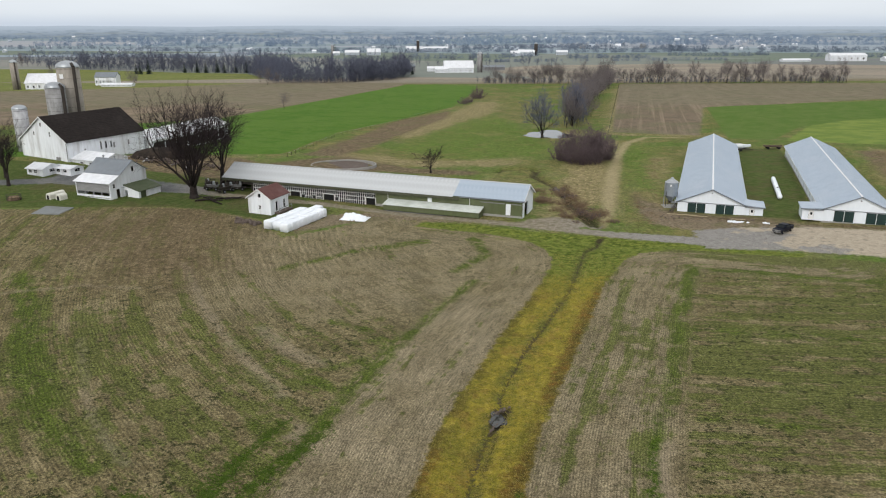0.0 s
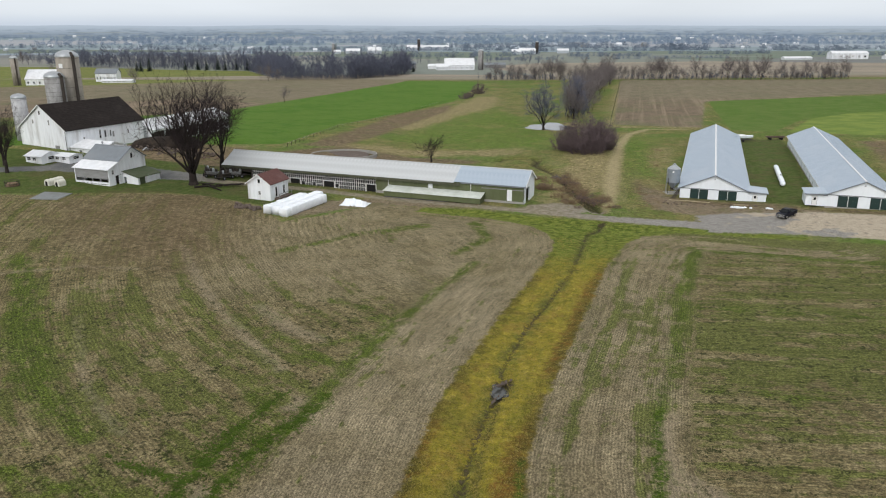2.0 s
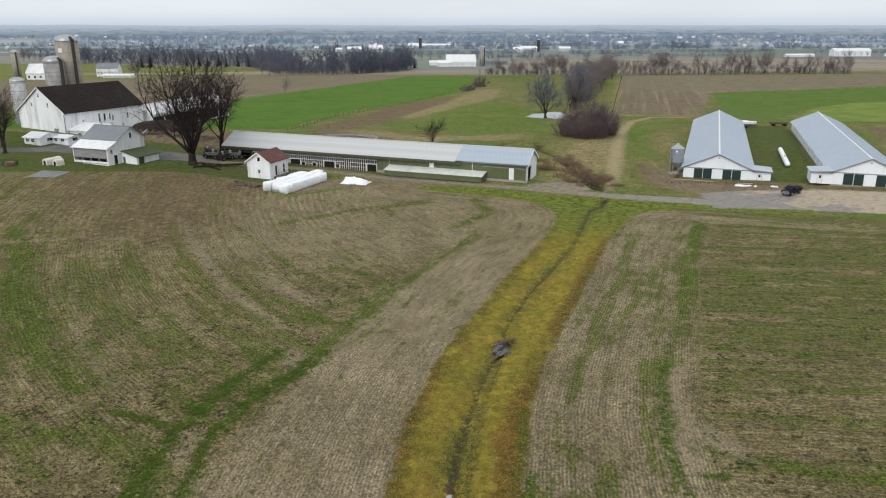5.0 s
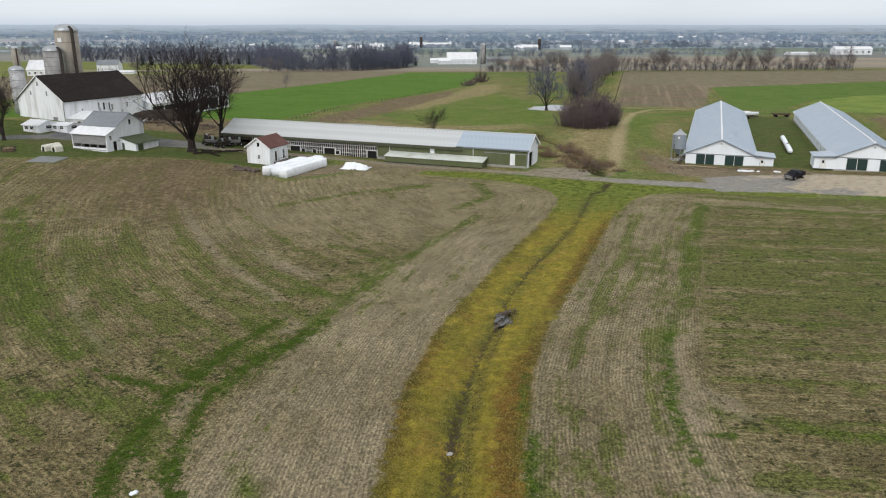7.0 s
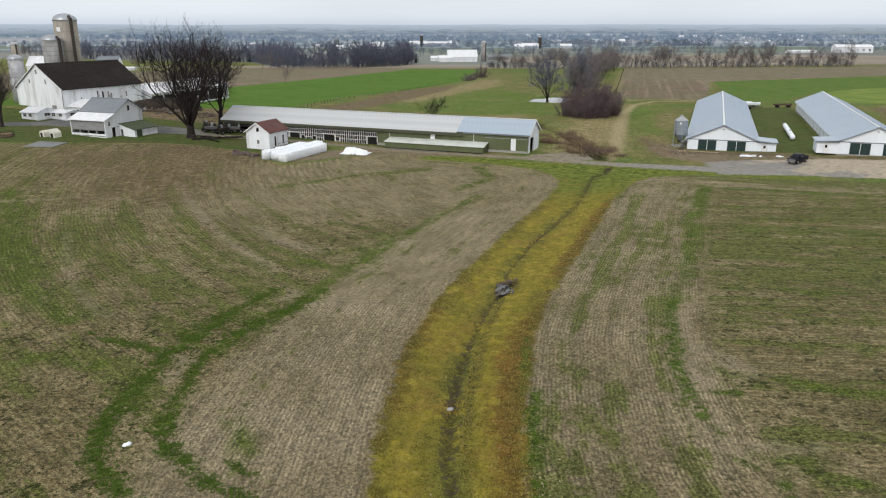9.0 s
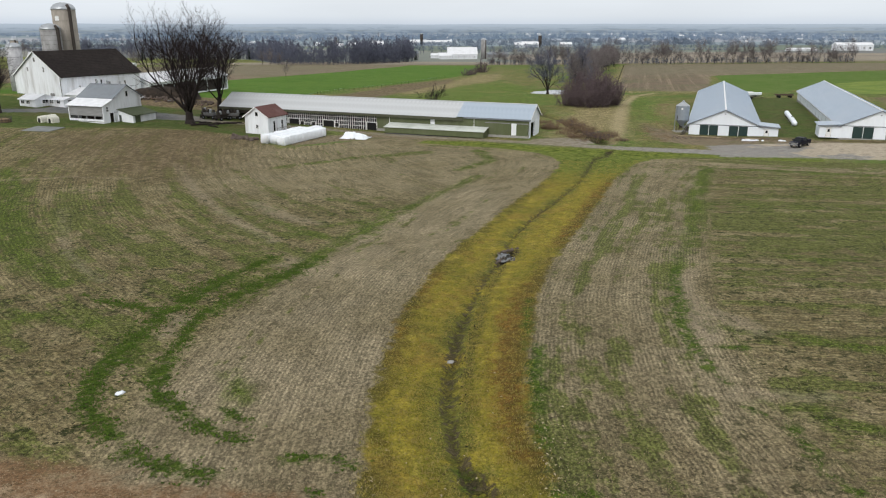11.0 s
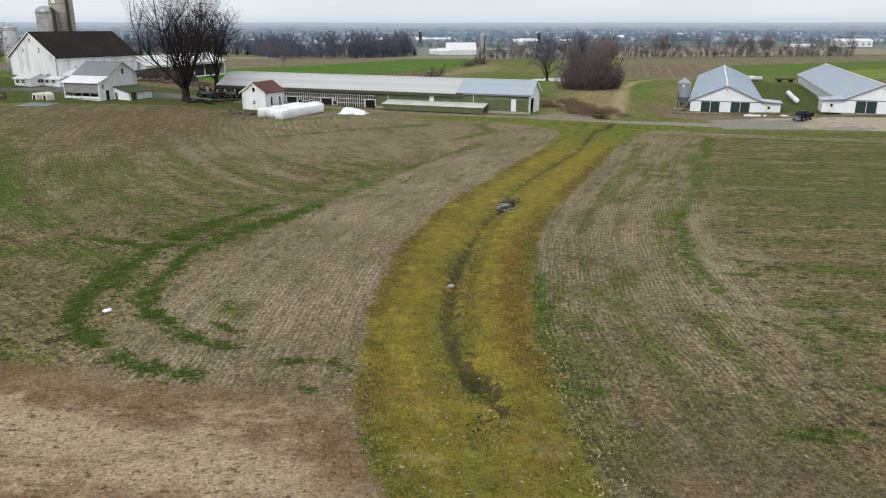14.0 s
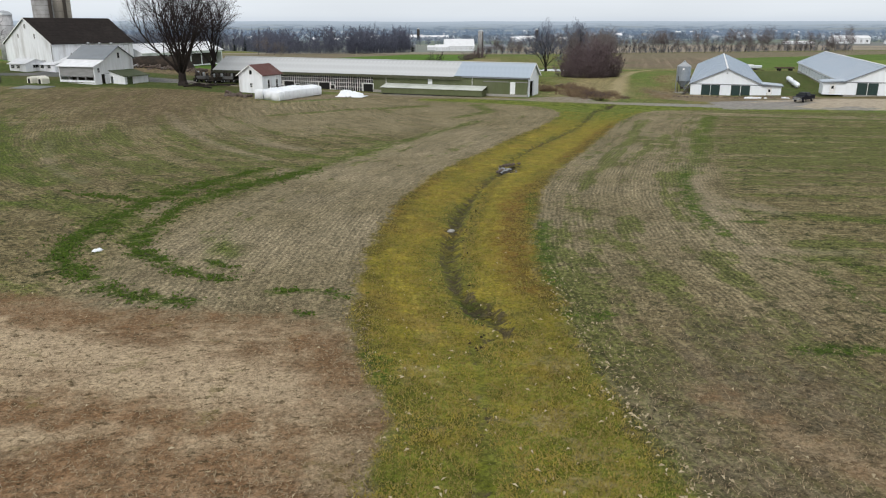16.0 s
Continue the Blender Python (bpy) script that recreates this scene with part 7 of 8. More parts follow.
def manure_store():
    """A low curved concrete wall behind the shed."""
    C = thing("manure_store", pose(-29.0, 213.5, ground_at(-29.0, 213.5)), "round concrete manure store with a low grey wall", "manure store")
    n = 28
    for i in range(n):
        a0, a1 = 2 * math.pi * i / n, 2 * math.pi * (i + 1) / n
        low = [(9.6 * math.cos(a0), 7.6 * math.sin(a0), -0.6), (9.6 * math.cos(a1), 7.6 * math.sin(a1), -0.6), (9.3 * math.cos(a1), 7.3 * math.sin(a1), -0.6), (9.3 * math.cos(a0), 7.3 * math.sin(a0), -0.6)]
        part("wall_panel", Shape().hexa(low, [(x, y, 0.5) for x, y, _ in low]), CONCRETE, C)
    part("slurry", Shape().lathe(0, 0, [(7.2, -0.5), (7.2, 0.12)], 20), STONE, C, "grey-brown crusted slurry")


manure_store()


def debris_mound():
    """A long mound added for the dark brown debris beside the barn."""
    n, m = 34, 16
    v = []
    for j in range(m):
        for i in range(n):
            x, y = -10 + 20 * i / (n - 1), -4.2 + 8.4 * j / (m - 1)
            d = (x / 10) ** 4 + (y / 4.2) ** 2
            v.append((x, y, max(-0.4, 3.2 * max(0.0, 1 - d) ** 0.6 + 0.35 * noise.noise((x * 0.7, y * 0.9, 5)) - 0.3)))
    f = [(j * n + i, j * n + i + 1, (j + 1) * n + i + 1, (j + 1) * n + i) for j in range(m - 1) for i in range(n - 1)]
    x, y = -80.5, 213.5
    ob = solid("debris_mound", Shape().add(v, f).mesh("debris_mound", True), DARK_DEBRIS, pose(x, y, ground_at(x, y), 0, 0, 20), "long smooth mound standing in for dark brown debris beside the barn", "heap")
    mod = ob.modifiers.new("thick", "SOLIDIFY")
    mod.thickness = 0.15


debris_mound()

# ---- trees ----


def limb(s, start, d, length, r0, r1, segs, sides, rnd, lift=0.10, wob=0.16):
    """One tapered, wandering branch; returns its points."""
    pts = [Vector(start)]
    d = Vector(d).normalized()
    for i in range(segs):
        d = (d + Vector((rnd.gauss(0, wob), rnd.gauss(0, wob), rnd.gauss(0, wob) + lift))).normalized()
        pts.append(pts[-1] + d * (length / segs))
    s.tube(pts, [r0 + (r1 - r0) * i / segs for i in range(segs + 1)], sides)
    return pts


def fork(pts, k, angle, rnd):
    """A place at the share k of a branch and a way that leaves it at about that angle."""
    i = min(int(k * (len(pts) - 1)), len(pts) - 2)
    p = pts[i].lerp(pts[i + 1], k * (len(pts) - 1) - i)
    d = (pts[i + 1] - pts[i]).normalized()
    side = d.orthogonal().normalized()
    side.rotate(Matrix.Rotation(rnd.uniform(0, 2 * math.pi), 3, d))
    a = radians(angle * rnd.uniform(0.6, 1.3))
    return p, d * math.cos(a) + side * math.sin(a)


def bare_tree(seed, h, fork_at, r, limbs, counts, spread, twig_r, wide=1.0, lean=(0, 0)):
    """A leafless tree: the wood (trunk and limbs) and the fine twigs of its crown, as two shapes."""
    rnd = random.Random(seed)
    wood, fine = Shape(), Shape()
    trunk = limb(wood, (0, 0, -0.4), (lean[0], lean[1], 1), fork_at + 0.4, r * 1.15, r * 0.85, 4, 9, rnd, 0.1, 0.03)
    wood.lathe(0, 0, [(r * 1.7, -0.4), (r * 1.3, 0.15), (r * 1.05, 0.9)], 10)
    top = trunk[-1]
    for i in range(limbs):
        a = 2 * math.pi * (i + rnd.uniform(-0.3, 0.3)) / limbs
        tilt = radians(spread * (0.25 + 0.75 * ((i * 7) % limbs) / max(1, limbs - 1)))
        d = Vector((math.sin(tilt) * math.cos(a) * wide, math.sin(tilt) * math.sin(a) * wide, math.cos(tilt)))
        ln = (h - fork_at) * rnd.uniform(0.62, 0.86)
        base = trunk[-1 - (i % 2)]
        one = limb(wood, base, d, ln, r * rnd.uniform(0.30, 0.46), r * 0.07, 6, 6, rnd, 0.06, 0.11)
        for j in range(counts[0]):
            p, dd = fork(one, 0.22 + 0.76 * (j + rnd.random()) / counts[0], 38, rnd)
            two = limb(wood, p, dd, ln * rnd.uniform(0.34, 0.52), r * 0.13, r * 0.04, 4, 4, rnd, 0.10, 0.13)
            for k in range(counts[1]):
                p, dd = fork(two, 0.2 + 0.8 * (k + rnd.random()) / counts[1], 42, rnd)
                three = limb(fine, p, dd, ln * rnd.uniform(0.17, 0.28), max(twig_r * 1.5, r * 0.035), twig_r, 3, 3, rnd, 0.10, 0.16)
                for m in range(counts[2]):
                    p, dd = fork(three, 0.15 + 0.85 * (m + rnd.random()) / counts[2], 45, rnd)
                    limb(fine, p, dd, ln * rnd.uniform(0.08, 0.15), twig_r, twig_r * 0.6, 2, 3, rnd, 0.08, 0.18)
    return wood, fine


def plant(name, shapes, x, y, label, category, mats=(BARK, TWIG), yaw=0, group="", scale=1.0):
    T = thing(name, Matrix.LocRotScale((x, y, ground_at(x, y)), Euler((0, 0, radians(yaw))), (scale,) * 3), label, category, group)
    part("trunk", shapes[0], mats[0], T, "", True)
    part("crown", shapes[1], mats[1], T, "bare twigs")
    return T


plant("bare_tree", bare_tree(7, 23.5, 3.0, 0.86, 13, (8, 7, 6), 39, 0.018), -57.9, 167.8, "huge old bare tree with a dark forked trunk beside the lane", "tree", yaw=20)
plant("bare_tree", bare_tree(8, 19, 4.5, 0.55, 9, (7, 6, 6), 34, 0.019), -55.2, 181.5, "tall bare tree behind the larger one by the shed", "tree")
plant("bare_tree", bare_tree(9, 13, 3.0, 0.36, 7, (6, 6, 5), 46, 0.022), -104.0, 173.5, "bare dark tree at the edge of the farm lane", "tree")
plant("bare_tree", bare_tree(10, 15, 3.0, 0.3, 6, (5, 5, 4), 42, 0.022), -108.5, 180.5, "slender bare tree beside the farm lane", "tree")
plant("small_bare_tree", bare_tree(11, 7.4, 1.3, 0.24, 7, (5, 5, 5), 95, 0.018, 1.25), -3.5, 206.2, "small spreading bare tree behind the long shed", "tree")
plant("bare_tree", bare_tree(12, 17.5, 1.6, 0.45, 9, (6, 6, 6), 30, 0.03), 38.9, 289.5, "bare multi-stemmed tree at the pond edge", "tree", (BARK, TWIG_HAZE_GREY))
plant("bare_tree", bare_tree(13, 18, 3.0, 0.4, 8, (6, 6, 5), 38, 0.032), 57.5, 330, "bare tree beyond the pond", "tree", (BARK, TWIG_HAZE_GREY))


def shrub(seed, r, h, stems, twigs, tr):
    """A dense, dome-shaped bare shrub of many stems."""
    rnd = random.Random(seed)
    wood, fine = Shape(), Shape()
    for i in range(stems):
        a, k = rnd.uniform(0, 2 * math.pi), rnd.random() ** 0.5
        base = Vector((0.62 * r * k * math.cos(a), 0.62 * r * k * math.sin(a), -0.3))
        tip = Vector((r * k * math.cos(a), r * k * math.sin(a), h * math.sqrt(1 - 0.86 * k * k) * rnd.uniform(0.7, 1.04)))
        d = tip - base
        one = limb(wood, base, d, d.length, tr * 2.2, tr * 0.8, 4, 4, rnd, 0.02, 0.12)
        for j in range(twigs):
            p, dd = fork(one, 0.06 + 0.94 * rnd.random(), 55, rnd)
            two = limb(fine, p, dd, h * rnd.uniform(0.08, 0.19), tr * 1.0, tr * 0.55, 2, 3, rnd, 0.03, 0.25)
            for m in range(3):
                p, dd = fork(two, rnd.uniform(0.2, 0.95), 55, rnd)
                limb(fine, p, dd, h * rnd.uniform(0.04, 0.09), tr * 0.75, tr * 0.45, 1, 3, rnd, 0.02, 0.2)
    return wood, fine


plant("bare_shrub", shrub(21, 8.4, 11.8, 130, 26, 0.030), 43.5, 226.0, "dense reddish-brown bare shrub thicket by the creek", "shrub", (TWIG_RED, TWIG_RED))
plant("bare_shrub", shrub(22, 5.0, 9.0, 64, 22, 0.031), 50.0, 232.0, "dense reddish-brown bare shrub beside the thicket", "shrub", (TWIG_RED, TWIG_RED))
plant("bare_shrub", shrub(23, 4.2, 7.6, 50, 20, 0.031), 37.4, 230.5, "dense reddish-brown bare shrub at the pasture edge", "shrub", (TWIG_RED, TWIG_RED))
plant("bare_shrub", shrub(24, 5.5, 8.0, 40, 14, 0.05), 22.5, 483, "brown bare shrub on the field margin", "shrub", (TWIG_RED, TWIG_RED))
plant("bare_shrub", shrub(25, 3.5, 5.0, 24, 12, 0.05), 12.0, 440, "small brown bare shrub on the field margin", "shrub", (TWIG_RED, TWIG_RED))
plant("bare_shrub", shrub(26, 3.0, 4.0, 24, 12, 0.05), 15.5, 452, "small brown bare shrub on the field margin", "shrub", (TWIG_RED, TWIG_RED))

# trees of the hedgerow and the wooded fence line, grown once and repeated
KIND = [bare_tree(40 + i, 17, (1.0, 2.5, 1.6, 4.0, 0.8)[i], 0.17, (4, 3, 5, 3, 6)[i], (7, 6, 4), 16 + 6 * i, 0.030) for i in range(5)]
MODEL = []
for i, sh in enumerate(KIND):
    MODEL.append(plant("hedgerow_tree", sh, 60 + i * 20, 660 - i * 2, "tall slender bare tree in the field hedgerow", "tree", (BARK, TWIG_HEDGE), i * 70, "hedgerow trees", 0.8 + 0.1 * i))
rnd = random.Random(77)


def repeat(x, y, s, label=None, group=None):
    ob = copy_thing(rnd.choice(MODEL), Matrix.Translation((x, y, ground_at(x, y) - 0.2)) @ Matrix.Rotation(rnd.uniform(0, 6.28), 4, "Z"))
    ob.scale = (s * rnd.uniform(0.85, 1.15), s * rnd.uniform(0.85, 1.15), s)
    if label:
        tagged(ob, label, "tree", group)
    return ob


for i in range(118):
    k = (i + rnd.random()) / 118
    x = 36 + 293 * k
    repeat(x, 666 - 51 * k + rnd.uniform(-5, 5), (0.68 + 0.22 * k) * rnd.choice((0.4, 0.55, 0.7, 0.85, 0.9, 1.0, 1.3)))
for i in range(76):
    k = (i + rnd.random()) / 76
    x, y = 58 + 82 * k, 316 + 306 * k
    repeat(x - (4 + 15 * min(1, 2 * k)) * rnd.random() ** 1.4 - rnd.uniform(-1, 2), y + rnd.uniform(-6, 6), rnd.choice((0.4, 0.5, 0.6, 0.7, 0.8, 0.9)), "bare tree in the wooded fence line by the ploughed field", "fence line trees")
for x, y, s in ((-84, 395, 0.5), (-258, 628, 0.7), (-150, 645, 0.8), (-144, 650, 0.6), (-158, 652, 0.7), (-372, 720, 0.8), (-340, 690, 0.6), (-560, 1010, 1.0), (-548, 1002, 0.8)):
    repeat(x, y, s, "single bare tree on a far field edge", "field trees")


def scatter(name, shapes, places, material, label, category):
    """Many far trees, which nobody could count, joined into one object of uneven outline."""
    base = []
    for s in shapes:
        v = np.array(s.v)
        f3 = [q for q in s.f]
        base.append((v, f3))
    V, loops, starts, n, c = [], [], [], 0, 0
    for x, y, sc, kind, turn in places:
        v, fs = base[kind]
        ca, sa = math.cos(turn), math.sin(turn)
        w = v * sc
        V.append(np.stack([w[:, 0] * ca - w[:, 1] * sa + x, w[:, 0] * sa + w[:, 1] * ca + y, w[:, 2] + ground_at(x, y) - 0.3], -1))
        for q in fs:
            starts.append(c)
            loops.extend(i + n for i in q)
            c += len(q)
        n += len(v)
    me = bpy.data.meshes.new(name)
    me.vertices.add(n)
    me.vertices.foreach_set("co", np.concatenate(V).astype(np.float32).ravel())
    me.loops.add(len(loops))
    me.loops.foreach_set("vertex_index", np.array(loops, np.int32))
    me.polygons.add(len(starts))
    me.polygons.foreach_set("loop_start", np.array(starts, np.int32))
    me.update(calc_edges=True)
    return solid(name, me, material, Matrix.Identity(4), label, category, kind="stuff")


def quick_tree(seed, h):
    """A light bare tree for woods seen from afar."""
    r = random.Random(seed)
    s = Shape()
    t = limb(s, (0, 0, 0), (0, 0, 1), h * 0.8, 0.20, 0.05, 3, 3, r, 0.1, 0.05)
    for i in range(11):
        p, d = fork(t, 0.14 + 0.85 * (i + r.random()) / 11, 46, r)
        one = limb(s, p, d, h * r.uniform(0.20, 0.42), 0.08, 0.04, 2, 3, r, 0.10, 0.16)
        for j in range(17):
            p, d = fork(one, r.uniform(0.1, 0.99), 42, r)
            q = p + d * h * r.uniform(0.06, 0.15) + Vector((0, 0, 0.4))
            e = d.cross(Vector((r.uniform(-1, 1), r.uniform(-1, 1), 0.2))).normalized() * 0.12
            s.add([p - e, p + e, q], [(0, 1, 2)])
    return s


def blob_tree(seed, h):
    """A far tree of some dozens of slivers of twig round a stem, as wide as it is high."""
    r = random.Random(seed)
    s = Shape()
    s.tube([(0, 0, 0), (0, 0, h * 0.6)], [0.4, 0.2], 3)
    for i in range(46):
        a, k, z = r.uniform(0, 6.28), r.random() ** 0.6, r.random() ** 1.2
        w = h * 0.62 * k * math.sqrt(1 - 0.85 * z * z)
        p = Vector((w * math.cos(a), w * math.sin(a), h * z * 0.86))
        d = Vector((math.cos(a) * r.uniform(0.1, 0.7), math.sin(a) * r.uniform(0.1, 0.7), 1)).normalized() * h * r.uniform(0.10, 0.2)
        e = d.cross(Vector((r.uniform(-1, 1), r.uniform(-1, 1), 0.1))).normalized() * h * 0.075
        s.add([p - e, p + e, p + d], [(0, 1, 2)])
    return s


def belt(line, n, depth, lo, hi):
    """Places for n trees along a line, spread back from it."""
    out = []
    lens = [math.dist(a, b) for a, b in zip(line, line[1:])]
    for i in range(n):
        u = rnd.random() * sum(lens)
        for (a, b), ln in zip(zip(line, line[1:]), lens):
            if u <= ln:
                break
            u -= ln
        k = min(u / ln, 1)
        out.append((a[0] + (b[0] - a[0]) * k + rnd.gauss(0, 2), a[1] + (b[1] - a[1]) * k + depth * rnd.random(), rnd.uniform(lo, hi), rnd.randrange(5), rnd.uniform(0, 6)))
    return out


QUICK = [quick_tree(60 + i, 19) for i in range(5)]
BLOB = [blob_tree(80 + i, 9) for i in range(5)]
spots = belt([(-150, 672), (-111, 666), (-83, 676), (-46, 733), (-38, 770)], 270, 80, 0.5, 1.3)
spots += belt([(-480, 955), (-355, 897), (-298, 886), (-226, 862), (-190, 790), (-158, 700)], 430, 110, 0.5, 1.25)
spots += belt([(-150, 672), (-111, 666), (-83, 676), (-46, 733)], 260, 14, 0.2, 0.55)
spots += belt([(-520, 985), (-298, 884), (-222, 858), (-150, 674)], 330, 16, 0.2, 0.55)
spots += belt([(-640, 1080), (-480, 955)], 30, 60, 0.5, 1.0)
spots += belt([(-40, 960), (150, 960)], 50, 200, 0.4, 0.8)
spots += belt([(34, 667), (330, 615)], 420, 5, 0.10, 0.36)
spots += belt([(58, 325), (88, 470), (134, 622)], 170, 8, 0.2, 0.5)
scatter("far_woods", QUICK, spots, TWIG_HAZE_GREY, "leafless woods and hedge undergrowth beyond the green fields, grey tinted for haze", "woods")
spots = []
for x0, y0, x1, y1, n, dep, hi in ((-760, 1330, -430, 1290, 60, 20, 1.0), (-1300, 1750, -500, 1800, 110, 30, 1.2), (-260, 1500, 200, 1560, 120, 60, 1.2), (-60, 1240, 160, 1290, 50, 40, 1.2), (200, 1215, 330, 1195, 60, 40, 0.9), (440, 1500, 520, 1480, 50, 50, 1.7),
                                   (531, 1330, 560, 1300, 14, 20, 1.2), (640, 1480, 760, 1420, 50, 60, 1.5), (-200, 1800, 450, 1840, 150, 60, 1.2), (800, 1500, 1300, 1700, 100, 60, 1.2), (-420, 1420, -260, 1400, 30, 40, 1.1),
                                   (-820, 1500, -300, 1180, 90, 14, 0.9), (60, 1130, 420, 1110, 90, 10, 0.55), (-330, 1180, -120, 1130, 50, 16, 0.9), (130, 1480, 460, 1440, 110, 30, 1.1), (260, 1650, 760, 1600, 130, 30, 1.2), (-700, 1640, -150, 1600, 130, 40, 1.1), (40, 1740, 330, 1730, 90, 40, 1.3), (380, 1290, 520, 1270, 40, 20, 1.0), (600, 1240, 800, 1200, 46, 24, 0.9)):
    spots += belt([(x0, y0), (x1, y1)], n, dep, 0.55, hi)
scatter("distant_tree_lines", BLOB, spots, TWIG_HAZE_PALE, "tree lines and copses across the valley, paled for haze", "woods")
spots = []
for x0, y0, x1, y1, n, dep in ((-1100, 2050, -300, 2000, 130, 50), (520, 1950, 1300, 2000, 160, 80), (-200, 2100, 700, 2050, 170, 60), (-1300, 2420, 0, 2380, 240, 120), (0, 2400, 1500, 2450, 260, 120), (-1700, 2800, 0, 2760, 330, 200), (-200, 2750, 1700, 2800, 330, 200), (-1900, 3150, 1900, 3200, 520, 200), (-900, 2200, 300, 2240, 240, 40), (100, 2250, 1100, 2200, 240, 40), (-1200, 2600, 1300, 2580, 360, 60)):
    spots += belt([(x0, y0), (x1, y1)], n, dep, 0.6, 1.5)
scatter("distant_woodland", BLOB, spots, TWIG_HAZE_BLUE, "woods towards the horizon, tinted blue-grey for haze", "woods")


def conifer(seed, h):
    r = random.Random(seed)
    wood, fine = Shape(), Shape()
    wood.tube([(0, 0, -0.3), (0, 0, h * 0.95)], [0.28, 0.04], 6)
    for i in range(22):
        z = h * (0.06 + 0.92 * i / 22)
        reach = (h - z) * 0.30 + 0.25
        for j in range(8):
            a = 2 * math.pi * (j + r.random() * 0.8) / 8 + i
            p = Vector((0, 0, z))
            q = Vector((reach * math.cos(a) * r.uniform(0.7, 1.1), reach * math.sin(a) * r.uniform(0.7, 1.1), z - reach * r.uniform(0.05, 0.3)))
            w = (q - p).cross(Vector((0, 0, 1))).normalized() * reach * 0.34
            m = p.lerp(q, 0.55)
            fine.add([p, m - w + Vector((0, 0, 0.1)), q, m + w - Vector((0, 0, 0.1))], [(0, 1, 2), (0, 2, 3)])
    return wood, fine


CON = conifer(5, 15)
first = plant("conifer", CON, -226, 872, "dark green conifer at the edge of the far woods", "tree", (BARK, CONIFER), 0, "conifers")
for i, (x, y, s) in enumerate(((-240, 878, 1.0), (-252, 874, 0.8), (-262, 880, 1.1), (-274, 876, 0.9), (-286, 882, 0.95), (-300, 880, 0.8), (-330, 850, 1.1), (-338, 846, 0.9), (-345, 852, 0.8), (-220, 1560, 1.2), (-226, 1556, 1.0), (-34, 840, 0.8))):
    c = copy_thing(first, Matrix.Translation((x, y, ground_at(x, y))) @ Matrix.Rotation(i * 1.3, 4, "Z"))
    c.scale = (s, s, s)

# brush along the creek
BRUSH = [shrub(90 + i, 1.7, 1.4, 30, 10, 0.02) for i in range(3)]
proto = [plant("creek_brush", sh, 30 + i, 158 + 4 * i, "tangled dry brown brush along the creek bank", "brush", (DRY_BRUSH, DRY_BRUSH if i else TWIG_RED), 0, "creek brush") for i, sh in enumerate(BRUSH)]
for i in range(60):
    k = rnd.random()
    cx = np.interp(k, [0, 0.3, 0.6, 1], [32.6, 30.2, 28.2, 26.4])
    cy = np.interp(k, [0, 0.3, 0.6, 1], [150, 158, 168, 184])
    x, y = cx + rnd.choice((-1, 1)) * rnd.uniform(0.9, 5.0), cy + rnd.uniform(-2, 2)
    c = copy_thing(rnd.choice(proto), Matrix.Translation((x, y, ground_at(x, y))) @ Matrix.Rotation(rnd.uniform(0, 6), 4, "Z"))
    s = rnd.choice((0.3, 0.4, 0.5, 0.65, 0.9))
    c.scale = (s * rnd.uniform(1.0, 1.6), s * rnd.uniform(1.0, 1.6), s)

# ---- far farms and houses ----


def far_barn(name, x, y, yaw, L, W, he, hr, roof, label, group="", wall=WHITE):
    B = thing(name, pose(x, y, ground_at(x, y), 0, 0, yaw), label, "barn" if W > 9 else "house", group)
    s = Shape().wall(-L / 2, L / 2, -1, he, -W / 2, -W / 2 + 0.3, [(-L / 2 + L * (i + 0.3) / 6, -L / 2 + L * (i + 0.62) / 6, he * 0.3, he * 0.62) for i in range(6)])
    part("front_wall", s, wall, B)
    part("back_wall", Shape().box(-L / 2, L / 2, W / 2 - 0.3, W / 2, -1, he), wall, B)
    for a in (-L / 2, L / 2 - 0.3):
        s = Shape().box(a, a + 0.3, -W / 2 + 0.3, W / 2 - 0.3, -1, he)
        s.prism([(-W / 2, he), (W / 2, he), (0, hr)], a, a + 0.3)
        part("end_wall", s, wall, B)
    for sg in (-1, 1):
        s = Shape().slab(-L / 2 - 0.5, L / 2 + 0.5, sg * (W / 2 + 0.5), he - 0.3, 0, hr, 0.25)
        part("roof", s, roof, B)
    return B


def far_silo(x, y, r, h, mat, label):
    S = thing("silo", pose(x, y, ground_at(x, y)), label, "silo", "far silos")
    part("drum", Shape().lathe(0, 0, [(r, -0.5), (r, h)], 18), mat, S, smooth=True)
    part("dome", Shape().lathe(0, 0, [(r * 1.03 * math.cos(a), h + r * 0.8 * math.sin(a)) for a in np.linspace(0, 1.45, 6)], 18), GALV, S, smooth=True)
    part("chute", Shape().cone(r * 0.75, -r * 0.75, 0, h + 0.4, 0.55, 0.55, 8), DARK_STEEL, S)


far_barn("white_barn", -310, 590, 8, 25, 19, 5.0, 11.5, ROOF_WHITE, "far white barn with a white roof among fields", "far farm")
far_barn("white_shed", -296, 580, 8, 14, 9.5, 4.5, 7.0, ROOF_WHITE, "far white shed beside the barn", "far farm")
far_barn("white_barn", -284, 640, 5, 17, 12, 7.0, 10.5, ROOF_GREY, "far white barn with a grey roof", "far farm")
far_barn("white_shed", -268, 622, 5, 24, 9.5, 1.8, 2.6, ROOF_WHITE, "long low white shed in the far field", "far farm")
far_silo(-327, 578, 2.8, 20, STAVE, "far grey concrete silo beside a white barn")
far_barn("white_barn", 18, 893, 4, 34, 20, 5.5, 13.0, ROOF_WHITE, "big white barn beyond the hedgerow", "valley farm")
